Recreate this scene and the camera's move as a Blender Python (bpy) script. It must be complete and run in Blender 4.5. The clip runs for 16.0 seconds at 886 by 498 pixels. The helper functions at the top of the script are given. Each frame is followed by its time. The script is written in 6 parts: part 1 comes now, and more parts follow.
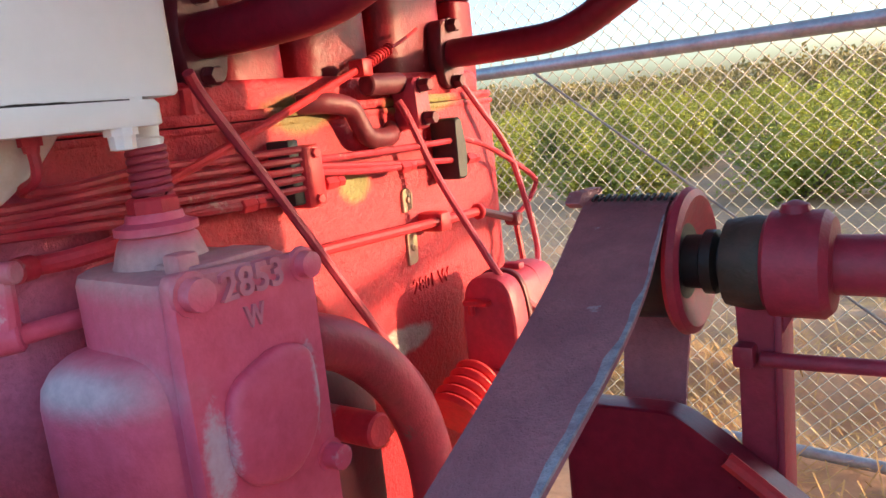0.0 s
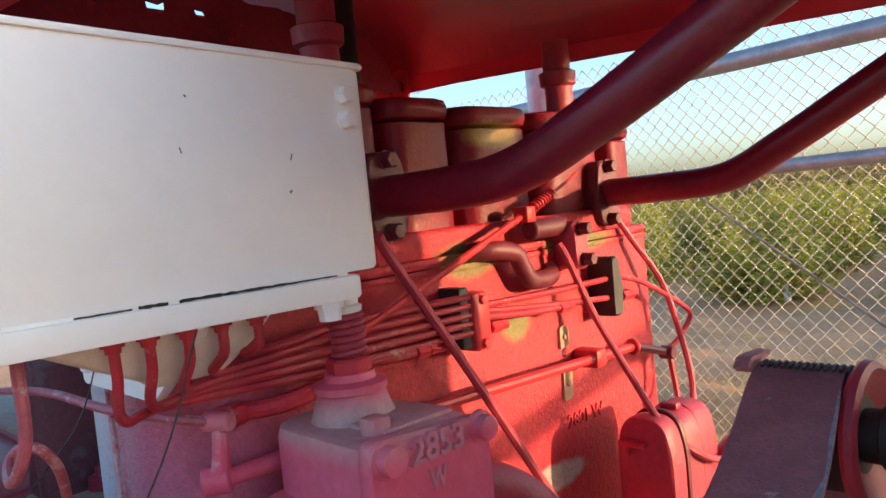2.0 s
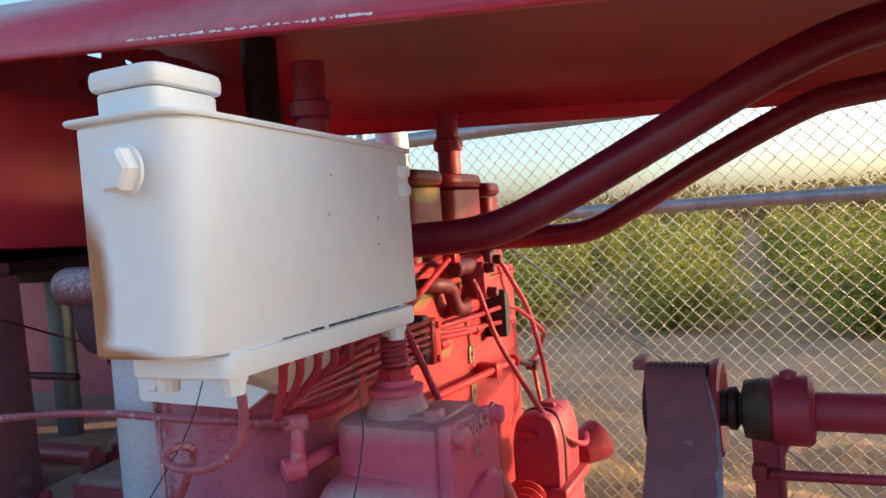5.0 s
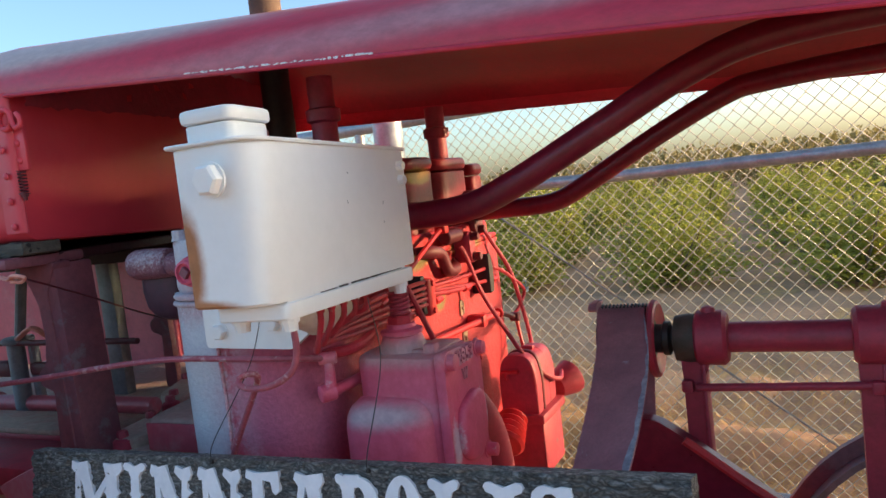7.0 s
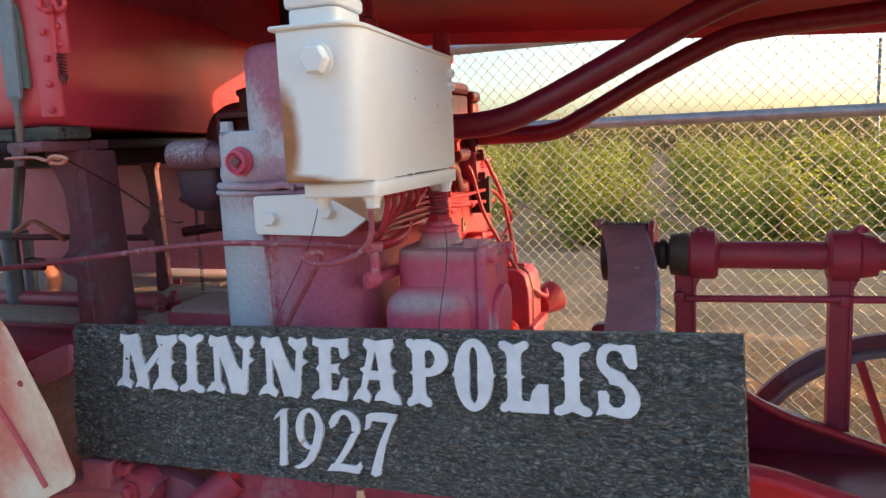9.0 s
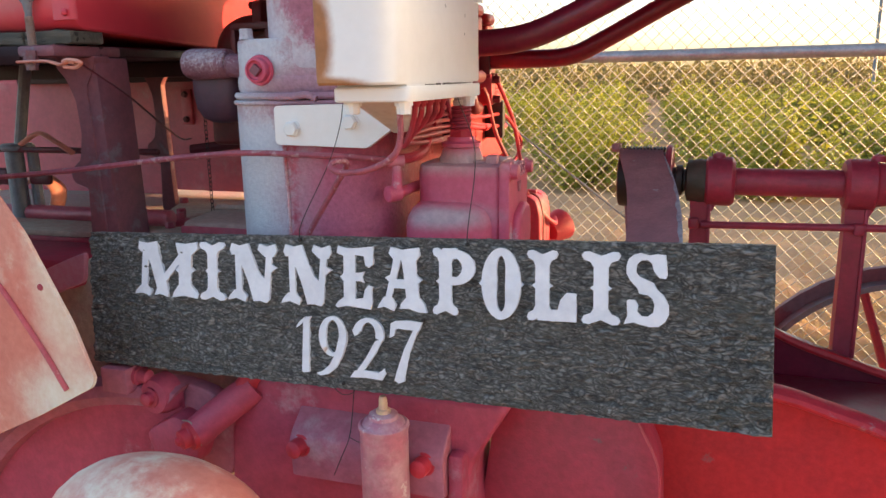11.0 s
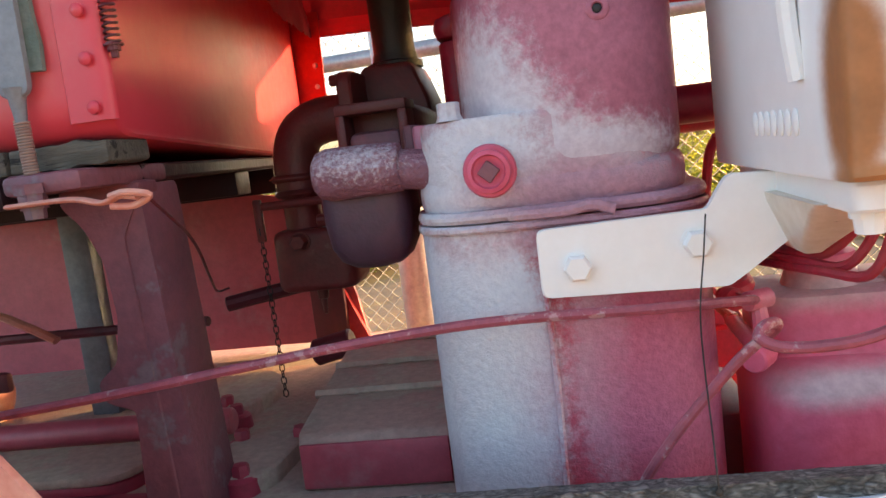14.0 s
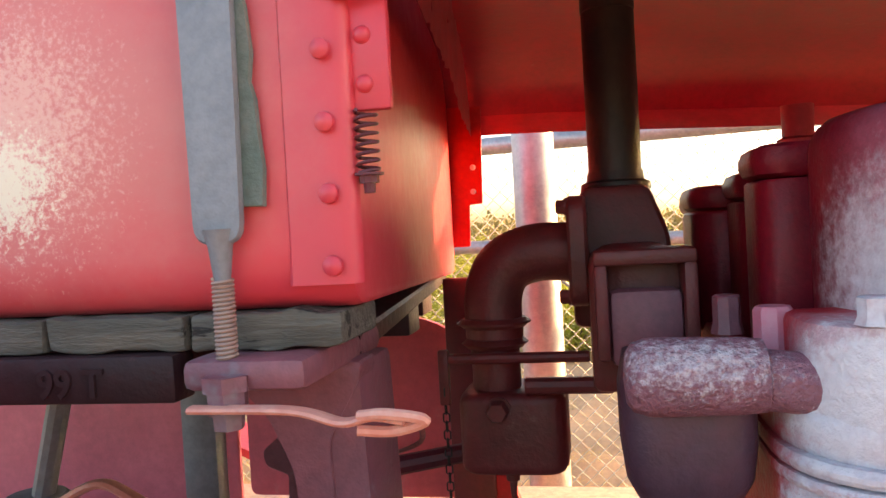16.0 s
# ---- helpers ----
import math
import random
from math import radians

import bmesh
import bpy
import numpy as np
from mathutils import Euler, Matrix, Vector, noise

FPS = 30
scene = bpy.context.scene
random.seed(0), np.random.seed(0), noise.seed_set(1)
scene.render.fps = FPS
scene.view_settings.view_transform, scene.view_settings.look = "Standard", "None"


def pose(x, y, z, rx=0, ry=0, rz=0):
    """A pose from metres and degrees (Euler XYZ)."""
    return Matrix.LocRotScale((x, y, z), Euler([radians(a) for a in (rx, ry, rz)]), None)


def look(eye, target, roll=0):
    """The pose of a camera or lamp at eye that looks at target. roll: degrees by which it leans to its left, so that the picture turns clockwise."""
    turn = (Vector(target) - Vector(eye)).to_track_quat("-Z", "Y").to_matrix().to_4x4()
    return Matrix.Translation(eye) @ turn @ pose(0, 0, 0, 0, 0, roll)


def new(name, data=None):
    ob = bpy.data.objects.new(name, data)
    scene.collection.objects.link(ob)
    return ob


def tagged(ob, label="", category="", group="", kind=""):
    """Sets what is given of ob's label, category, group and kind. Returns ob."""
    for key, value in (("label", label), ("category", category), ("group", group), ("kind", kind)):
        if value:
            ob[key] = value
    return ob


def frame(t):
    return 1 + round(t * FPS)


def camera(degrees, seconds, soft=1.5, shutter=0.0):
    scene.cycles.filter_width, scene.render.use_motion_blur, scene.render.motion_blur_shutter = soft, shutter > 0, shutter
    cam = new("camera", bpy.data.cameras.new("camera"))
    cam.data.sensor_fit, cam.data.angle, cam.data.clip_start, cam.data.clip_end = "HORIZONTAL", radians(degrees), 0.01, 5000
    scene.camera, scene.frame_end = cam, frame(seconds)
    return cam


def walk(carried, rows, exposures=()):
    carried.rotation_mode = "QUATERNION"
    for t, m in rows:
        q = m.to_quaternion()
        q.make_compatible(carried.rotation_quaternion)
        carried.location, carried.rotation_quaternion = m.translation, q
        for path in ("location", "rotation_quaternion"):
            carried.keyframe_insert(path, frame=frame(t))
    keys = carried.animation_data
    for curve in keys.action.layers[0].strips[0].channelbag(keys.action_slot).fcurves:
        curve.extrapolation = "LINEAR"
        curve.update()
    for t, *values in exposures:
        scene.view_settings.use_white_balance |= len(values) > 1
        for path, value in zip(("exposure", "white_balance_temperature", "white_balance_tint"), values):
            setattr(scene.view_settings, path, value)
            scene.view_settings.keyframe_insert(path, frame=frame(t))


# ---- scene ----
cam = camera(60.0, 16.0)
PATH = [
    (0, (0.004, 0.027, 1.237), (-1.348, 1.456, 0.875), -6.3),
    (0.5, (0.013, 0.002, 1.267), (-1.437, 1.35, 0.985), -5.1),
    (1, (0.015, -0.018, 1.286), (-1.507, 1.26, 1.061), -5.1),
    (1.5, (0.007, -0.022, 1.307), (-1.555, 1.215, 1.132), -5.6),
    (2, (0.012, -0.033, 1.337), (-1.572, 1.183, 1.231), -5.7),
    (2.5, (0.015, -0.036, 1.339), (-1.569, 1.184, 1.275), -6.0),
    (3, (0.02, -0.056, 1.343), (-1.503, 1.238, 1.274), -6.0),
    (3.5, (-0.038, -0.155, 1.344), (-1.428, 1.28, 1.252), -4.9),
    (4, (-0.09, -0.296, 1.359), (-1.349, 1.255, 1.262), -4.2),
    (4.5, (-0.084, -0.403, 1.379), (-1.224, 1.238, 1.293), -3.9),
    (4.7, (-0.076, -0.453, 1.39), (-1.178, 1.214, 1.308), -3.8),
    (6.8, (0.182, -0.745, 1.421), (-0.914, 0.92, 1.261), -6.2),
    (7, (0.158, -0.802, 1.422), (-0.933, 0.866, 1.259), -6.6),
    (7.5, (0.094, -0.94, 1.452), (-0.921, 0.778, 1.313), -6.6),
    (8, (0.054, -1.017, 1.419), (-0.875, 0.749, 1.274), -5.3),
    (8.5, (0.032, -1.049, 1.397), (-0.876, 0.72, 1.185), -4.0),
    (9, (0.003, -1.053, 1.345), (-0.899, 0.708, 1.051), -2.6),
    (9.5, (-0.028, -1.06, 1.311), (-0.93, 0.687, 0.94), -2.2),
    (9.7, (-0.032, -1.059, 1.304), (-0.934, 0.681, 0.907), -1.9),
    (11.8, (-0.096, -1.105, 1.287), (-0.955, 0.646, 0.842), -0.8),
    (12, (-0.12, -1.046, 1.283), (-1.031, 0.681, 0.852), -1.1),
    (12.5, (-0.328, -0.935, 1.257), (-1.269, 0.789, 0.882), -0.9),
    (12.7, (-0.409, -0.902, 1.265), (-1.358, 0.827, 0.936), -1.4),
    (13, (-0.543, -0.871, 1.3), (-1.435, 0.892, 0.987), -2.5),
    (13.5, (-0.788, -0.797, 1.335), (-1.522, 1.042, 1.055), -6.8),
    (14, (-0.932, -0.667, 1.34), (-1.489, 1.237, 1.084), -7.2),
    (14.5, (-1.054, -0.49, 1.371), (-1.557, 1.438, 1.197), -5.0),
    (15, (-1.178, -0.432, 1.422), (-1.724, 1.489, 1.308), -3.6),
    (15.5, (-1.257, -0.436, 1.444), (-1.871, 1.466, 1.372), -3.1),
    (16, (-1.29, -0.425, 1.464), (-1.936, 1.467, 1.412), -3.3),
]
EXPOSURES = [(0.0, 2.6, 6450, 4), (1.0, 2.42, 6700, 5), (3.0, 2.16, 6750, 5), (7.5, 2.02, 6950, 3), (8.5, 2.1, 7150, 2), (9.5, 2.38, 8100, 8), (12.5, 2.64, 9000, 12), (13.5, 2.76, 9400, 13), (16.0, 3.2, 9800, 16)]
walk(cam, [(t, look(eye, target, roll)) for t, eye, target, roll in PATH], EXPOSURES)

# ---- world, sun, exposure ----
GROUND = -0.32
SUN_AZ, SUN_EL = 35.0, 6.5
world = bpy.data.worlds.new("world")
scene.world = world
world.use_nodes = True
wn = world.node_tree.nodes
sky = wn.new("ShaderNodeTexSky")
sky.sky_type = "NISHITA"
sky.sun_disc = False
sky.dust_density = 2.3
sky.air_density = 0.62
sky.ozone_density = 1.8
sky.sun_elevation = radians(SUN_EL)
sky.sun_rotation = radians(90.0 - SUN_AZ)
wn["Background"].inputs[1].default_value = 0.15
world.node_tree.links.new(sky.outputs[0], wn["Background"].inputs[0])
sun = new("sun", bpy.data.lights.new("sun", "SUN"))
sun.data.energy, sun.data.angle, sun.data.color = 2.0, radians(0.5), (1.0, 0.62, 0.36)
SUN_WAY = Vector((math.cos(radians(SUN_EL)) * math.cos(radians(SUN_AZ)), math.cos(radians(SUN_EL)) * math.sin(radians(SUN_AZ)), math.sin(radians(SUN_EL))))
sun.matrix_world = look(SUN_WAY * 30, (0, 0, 0))


# ---- materials ----
def material(name, base, second, rough=0.5, metal=0.0, scale=6.0, fine=60.0, bump=0.15, mix=0.5, spread=0.15, third=None, third_at=0.62, third_scale=3.0, third_soft=0.05, spec=0.5, stretch=(1, 1, 1), patches=(), speck=0.0, grain_mix=0.22, depth=0.004):
    """A painted, rusted or earthy surface: two colours over a broad noise, grain over a fine one, an optional third colour in patches."""
    m = bpy.data.materials.new(name)
    m.use_nodes = True
    n, l = m.node_tree.nodes, m.node_tree.links
    b = n["Principled BSDF"]
    co = n.new("ShaderNodeTexCoord")
    mp = n.new("ShaderNodeMapping")
    mp.inputs["Scale"].default_value = stretch
    l.new(co.outputs["Object"], mp.inputs[0])

    def noise_at(s, detail=5.0, rough_=0.6):
        t = n.new("ShaderNodeTexNoise")
        t.inputs["Scale"].default_value, t.inputs["Detail"].default_value, t.inputs["Roughness"].default_value = s, detail, rough_
        l.new(mp.outputs[0], t.inputs["Vector"])
        return t.outputs["Fac"]

    def ramp(fac, lo, hi):
        r = n.new("ShaderNodeMapRange")
        r.interpolation_type = "SMOOTHSTEP"
        r.inputs[1].default_value, r.inputs[2].default_value = lo, hi
        l.new(fac, r.inputs[0])
        return r.outputs[0]

    def blend(a, b_, fac, kind="MIX"):
        x = n.new("ShaderNodeMix")
        x.data_type, x.blend_type = "RGBA", kind
        for sock, v in ((x.inputs[6], a), (x.inputs[7], b_), (x.inputs[0], fac)):
            if isinstance(v, (tuple, list)):
                sock.default_value = (*v, 1)
            elif isinstance(v, float):
                sock.default_value = v
            else:
                l.new(v, sock)
        return x.outputs[2]

    broad, grain = noise_at(scale), noise_at(fine, 3.0, 0.7)
    col = blend(base, second, ramp(broad, mix - spread, mix + spread))
    if third is not None:
        patch = noise_at(third_scale, 6.0, 0.72)
        col = blend(col, third, ramp(patch, third_at, third_at + third_soft))
    for colour, c, r, soft, ns, amt in patches:
        sub = n.new("ShaderNodeVectorMath")
        sub.operation = "SUBTRACT"
        l.new(co.outputs["Object"], sub.inputs[0])
        sub.inputs[1].default_value = (c[0], c[1], c[2] - GROUND)
        div = n.new("ShaderNodeVectorMath")
        div.operation = "DIVIDE"
        l.new(sub.outputs[0], div.inputs[0])
        div.inputs[1].default_value = r
        ln = n.new("ShaderNodeVectorMath")
        ln.operation = "LENGTH"
        l.new(div.outputs[0], ln.inputs[0])
        mad = n.new("ShaderNodeMath")
        mad.operation = "MULTIPLY_ADD"
        mad.inputs[1].default_value = amt
        l.new(noise_at(ns, 8.0, 0.75), mad.inputs[0])
        l.new(ln.outputs["Value"], mad.inputs[2])
        col = blend(colour, col, ramp(mad.outputs[0], 1 + amt * 0.5 - soft, 1 + amt * 0.5 + soft))
    if speck:
        col = blend(col, (0.62, 0.58, 0.58), ramp(noise_at(170.0, 2.0, 0.6), 0.70 - speck * 0.1, 0.74))
    col = blend(col, ramp(grain, 0.1, 0.95), grain_mix, "OVERLAY")
    l.new(col, b.inputs["Base Color"])
    rr = n.new("ShaderNodeMapRange")
    rr.inputs[3].default_value, rr.inputs[4].default_value = max(0.05, rough - 0.12), min(1.0, rough + 0.15)
    l.new(grain, rr.inputs[0])
    l.new(rr.outputs[0], b.inputs["Roughness"])
    b.inputs["Metallic"].default_value = metal
    b.inputs["Specular IOR Level"].default_value = spec
    if bump:
        bp = n.new("ShaderNodeBump")
        bp.inputs["Strength"].default_value, bp.inputs["Distance"].default_value = bump, depth
        l.new(grain, bp.inputs["Height"])
        l.new(bp.outputs[0], b.inputs["Normal"])
    return m


def foliage(name, base, second):
    """Thin leaves: coloured by clump, with light passing through."""
    m = material(name, base, second, 0.45, scale=1.3, fine=9, bump=0, spread=0.22)
    n, l = m.node_tree.nodes, m.node_tree.links
    tr, mx = n.new("ShaderNodeBsdfTranslucent"), n.new("ShaderNodeMixShader")
    mx.inputs[0].default_value = 0.42
    src = n["Principled BSDF"].inputs["Base Color"].links[0].from_socket
    l.new(src, tr.inputs[0])
    l.new(n["Principled BSDF"].outputs[0], mx.inputs[1])
    l.new(tr.outputs[0], mx.inputs[2])
    l.new(mx.outputs[0], n["Material Output"].inputs[0])
    return m


RED = material("red_paint", (0.60, 0.036, 0.046), (0.49, 0.034, 0.046), 0.40, spec=0.25, scale=7, third=(0.44, 0.10, 0.11), third_at=0.66, third_scale=11, bump=0.2)
# the pale patches are dust with a painted-in sheen along the shoulder
HOODRED = material("hood_red_paint", (0.60, 0.030, 0.068), (0.51, 0.028, 0.065), 0.34, scale=3, third=(0.50, 0.22, 0.22), third_at=0.70, third_scale=14, bump=0.14, stretch=(0.5, 1, 1),
                   patches=[((0.56, 0.42, 0.40), (-0.35, 0.03, 1.815), (0.75, 0.10, 0.040), 0.6, 7, 0.7), ((0.50, 0.24, 0.27), (0.9, 0.03, 1.70), (0.9, 0.10, 0.030), 0.6, 7, 0.7)])
# the two pale flecked patches paint a glint onto the tank face
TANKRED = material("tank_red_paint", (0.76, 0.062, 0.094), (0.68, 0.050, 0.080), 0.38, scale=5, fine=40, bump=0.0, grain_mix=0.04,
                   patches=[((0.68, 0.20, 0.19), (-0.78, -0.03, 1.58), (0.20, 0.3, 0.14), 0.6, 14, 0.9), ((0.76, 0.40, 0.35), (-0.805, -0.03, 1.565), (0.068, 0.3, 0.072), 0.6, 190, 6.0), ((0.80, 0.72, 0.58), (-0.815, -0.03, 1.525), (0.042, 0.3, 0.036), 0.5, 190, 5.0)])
RED_CAST = material("red_cast_iron", (0.60, 0.040, 0.062), (0.49, 0.038, 0.060), 0.5, spec=0.25, scale=6, fine=45, bump=0.5, third=(0.48, 0.19, 0.21), third_at=0.56, third_scale=4)
ENDRED = material("engine_red_and_silver", (0.52, 0.024, 0.040), (0.43, 0.024, 0.040), 0.48, spec=0.3, scale=9, fine=110, bump=0.7, depth=0.005, third=(0.46, 0.06, 0.07), third_at=0.67, third_scale=12,
                  patches=[((0.62, 0.63, 0.68), (-0.04, 0.0, 1.305), (0.19, 0.13, 0.060), 0.3, 55, 1.3), ((0.60, 0.62, 0.68), (-0.125, 0.0, 1.05), (0.125, 0.13, 0.26), 0.14, 45, 0.75), ((0.50, 0.36, 0.41), (-0.08, 0.0, 1.31), (0.13, 0.12, 0.10), 0.3, 24, 0.9), ((0.62, 0.63, 0.68), (-0.085, 0.0, 1.30), (0.10, 0.11, 0.075), 0.25, 60, 1.7), ((0.62, 0.62, 0.66), (-0.045, 0.0, 1.41), (0.05, 0.06, 0.06), 0.3, 70, 1.6),
                           ((0.54, 0.40, 0.45), (0.045, 0.0, 1.05), (0.035, 0.03, 0.13), 0.3, 75, 1.7), ((0.46, 0.25, 0.31), (0.06, 0.0, 1.265), (0.14, 0.12, 0.05), 0.6, 16, 0.9), ((0.54, 0.13, 0.21), (0.13, 0.02, 1.02), (0.13, 0.16, 0.17), 0.7, 9, 0.9), ((0.20, 0.15, 0.05), (0.2, 0.50, 1.25), (0.06, 0.06, 0.03), 0.3, 30, 0.9), ((0.22, 0.19, 0.06), (0.2, 0.60, 1.13), (0.03, 0.035, 0.03), 0.3, 30, 0.9), ((0.20, 0.16, 0.05), (0.2, 0.80, 1.25), (0.05, 0.10, 0.02), 0.3, 30, 0.9), ((0.40, 0.36, 0.32), (0.2, 0.66, 0.84), (0.04, 0.10, 0.025), 0.2, 30, 0.9)])
# darker than the block to hold the hood's shade; last patch paints sun
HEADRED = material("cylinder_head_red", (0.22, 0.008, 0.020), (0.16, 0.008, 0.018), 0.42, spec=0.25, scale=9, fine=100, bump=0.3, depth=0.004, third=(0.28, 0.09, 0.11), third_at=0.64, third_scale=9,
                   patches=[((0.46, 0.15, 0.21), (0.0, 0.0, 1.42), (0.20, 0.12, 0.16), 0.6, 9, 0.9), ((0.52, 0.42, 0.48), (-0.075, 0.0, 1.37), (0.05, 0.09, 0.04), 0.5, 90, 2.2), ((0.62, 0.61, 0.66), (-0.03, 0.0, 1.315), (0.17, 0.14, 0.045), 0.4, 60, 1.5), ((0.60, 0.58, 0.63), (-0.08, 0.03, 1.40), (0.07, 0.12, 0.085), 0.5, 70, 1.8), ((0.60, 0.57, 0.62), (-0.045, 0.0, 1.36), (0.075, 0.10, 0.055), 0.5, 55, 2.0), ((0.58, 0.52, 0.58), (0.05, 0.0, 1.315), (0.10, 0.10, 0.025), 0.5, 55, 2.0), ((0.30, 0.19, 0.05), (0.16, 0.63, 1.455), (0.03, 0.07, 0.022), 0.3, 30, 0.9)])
PUMPRED = material("pump_pink_red", (0.76, 0.120, 0.200), (0.69, 0.100, 0.180), 0.5, scale=8, fine=60, bump=0.3, third=(0.66, 0.28, 0.33), third_at=0.62, third_scale=9,
                   patches=[((0.52, 0.32, 0.32), (0.32, 0.13, 1.115), (0.15, 0.12, 0.022), 0.7, 20, 0.9), ((0.52, 0.34, 0.37), (0.33, 0.02, 1.01), (0.10, 0.06, 0.022), 0.7, 20, 0.9), ((0.68, 0.50, 0.55), (0.46, 0.075, 0.94), (0.02, 0.014, 0.045), 0.4, 110, 1.8), ((0.66, 0.48, 0.53), (0.47, 0.200, 0.97), (0.02, 0.010, 0.045), 0.4, 110, 1.8)])
FENDERRED = material("dusty_fender_red", (0.56, 0.105, 0.14), (0.48, 0.078, 0.11), 0.42, scale=5, fine=40, bump=0.2, third=(0.46, 0.21, 0.235), third_at=0.52, third_scale=3.5, third_soft=0.22)
CASTPINK = material("dusty_pink_casting", (0.49, 0.072, 0.122), (0.41, 0.055, 0.100), 0.5, spec=0.3, scale=5, fine=45, bump=0.4, third=(0.47, 0.21, 0.26), third_at=0.55, third_scale=5, third_soft=0.16)
CASTDUST = material("dust_greyed_casting", (0.44, 0.135, 0.185), (0.38, 0.105, 0.155), 0.55, spec=0.3, scale=6, fine=45, bump=0.4, third=(0.44, 0.24, 0.28), third_at=0.54, third_scale=6, third_soft=0.18)
RIBRED = material("fender_rib_red", (0.62, 0.105, 0.125), (0.54, 0.085, 0.105), 0.45, scale=12, bump=0.2, third=(0.66, 0.30, 0.26), third_at=0.62, third_scale=14)
RED_DULL = material("red_oxide_dull", (0.43, 0.040, 0.075), (0.34, 0.036, 0.065), 0.5, scale=8, bump=0.35, third=(0.22, 0.09, 0.10), third_at=0.66, third_scale=9)
BRACKETRED = material("bracket_oxide", (0.25, 0.080, 0.100), (0.19, 0.072, 0.096), 0.52, scale=6, bump=0.4, third=(0.20, 0.14, 0.165), third_at=0.56)
# oily beam red, blackened further to carry the shade under the tank
BEAMSHADE = material("oily_shaded_red", (0.040, 0.012, 0.017), (0.026, 0.011, 0.014), 0.5, spec=0.3, scale=9, bump=0.4, third=(0.07, 0.03, 0.035), third_at=0.66, third_scale=12)
HOODSHADE = material("hood_underside_shade_red", (0.32, 0.008, 0.030), (0.26, 0.008, 0.028), 0.34, scale=4, bump=0.12, third=(0.30, 0.05, 0.06), third_at=0.66, third_scale=9)
PIPERED = material("pipe_dark_red", (0.21, 0.011, 0.033), (0.17, 0.011, 0.030), 0.32, scale=8, bump=0.15, third=(0.24, 0.08, 0.09), third_at=0.58, third_soft=0.2)
RED_DARK = material("dark_red_paint", (0.15, 0.018, 0.03), (0.10, 0.017, 0.026), 0.5, scale=8, bump=0.25)
RED_DUSTY = material("dusty_red", (0.50, 0.32, 0.27), (0.42, 0.31, 0.26), 0.85, scale=6, bump=0.5, third=(0.46, 0.37, 0.30), third_at=0.5)
CARBRED = material("carburettor_brown", (0.16, 0.022, 0.024), (0.12, 0.026, 0.024), 0.5, scale=14, bump=0.5, third=(0.17, 0.06, 0.055), third_at=0.64, third_scale=12)
FADED = material("faded_pink_red", (0.72, 0.22, 0.17), (0.72, 0.32, 0.25), 0.45, scale=4, bump=0.15, third=(0.80, 0.66, 0.54), third_at=0.50, third_scale=4.5, third_soft=0.20, patches=[((0.82, 0.74, 0.62), (-0.29, -0.36, 0.66), (0.17, 0.3, 0.085), 0.5, 16, 1.2), ((0.80, 0.60, 0.48), (-0.33, -0.36, 0.92), (0.07, 0.3, 0.20), 0.6, 12, 0.9)])
SILVER = material("silver_over_red", (0.27, 0.11, 0.15), (0.21, 0.085, 0.12), 0.45, scale=20, fine=80, bump=0.9, depth=0.010, third=(0.52, 0.46, 0.52), third_at=0.63, third_scale=110, patches=[((0.50, 0.46, 0.51), (-0.24, -0.0, 1.345), (0.06, 0.06, 0.020), 0.8, 150, 6.0)])
WHITE = material("white_paint", (0.88, 0.885, 0.875), (0.83, 0.835, 0.825), 0.45, scale=5, fine=40, bump=0.06, mix=0.6, third=(0.60, 0.55, 0.48), third_at=0.74)
OILWHITE = material("oiler_white_paint", (0.90, 0.905, 0.90), (0.86, 0.865, 0.86), 0.52, spec=0.35, scale=4, fine=30, bump=0.05, mix=0.6,
                    patches=[((0.42, 0.17, 0.07), (0.222, -0.30, 1.35), (0.036, 0.05, 0.085), 0.30, 12, 0.5), ((0.45, 0.20, 0.09), (0.25, -0.30, 1.278), (0.06, 0.04, 0.013), 0.4, 20, 0.6)])
CREAM = material("greasy_cream_paint", (0.76, 0.73, 0.64), (0.66, 0.61, 0.52), 0.4, scale=14, fine=50, bump=0.3, third=(0.38, 0.32, 0.25), third_at=0.65, third_scale=16)
THREAD = material("worn_thread_steel", (0.42, 0.30, 0.25), (0.34, 0.22, 0.19), 0.45, metal=0.3, scale=60, bump=0.2)
GREYSTEEL = material("grey_steel", (0.22, 0.24, 0.27), (0.18, 0.20, 0.23), 0.5, metal=0.2, scale=12, bump=0.3)
BLACK = material("black_iron", (0.012, 0.012, 0.014), (0.03, 0.025, 0.022), 0.5, scale=14, bump=0.3)
RUSTPIPE = material("rusted_stack", (0.17, 0.10, 0.065), (0.11, 0.07, 0.05), 0.8, scale=14, bump=0.4)
BELT = material("belt_canvas", (0.40, 0.175, 0.190), (0.31, 0.135, 0.155), 0.7, scale=15, fine=120, bump=0.8, third=(0.42, 0.34, 0.35), third_at=0.64, third_scale=20)
FRAY = material("frayed_canvas", (0.42, 0.43, 0.47), (0.28, 0.27, 0.31), 0.8, scale=60, fine=200, bump=0.8)
GREASE = material("old_grease", (0.055, 0.045, 0.030), (0.09, 0.06, 0.045), 0.6, scale=20, bump=0.6)
CANPINK = material("can_pink_overspray", (0.58, 0.32, 0.36), (0.50, 0.17, 0.23), 0.4, scale=22, bump=0.2, third=(0.72, 0.62, 0.60), third_at=0.58, third_scale=16)
NOZZLE = material("smeared_cream_plastic", (0.74, 0.52, 0.30), (0.62, 0.34, 0.26), 0.45, scale=60, bump=0.2)
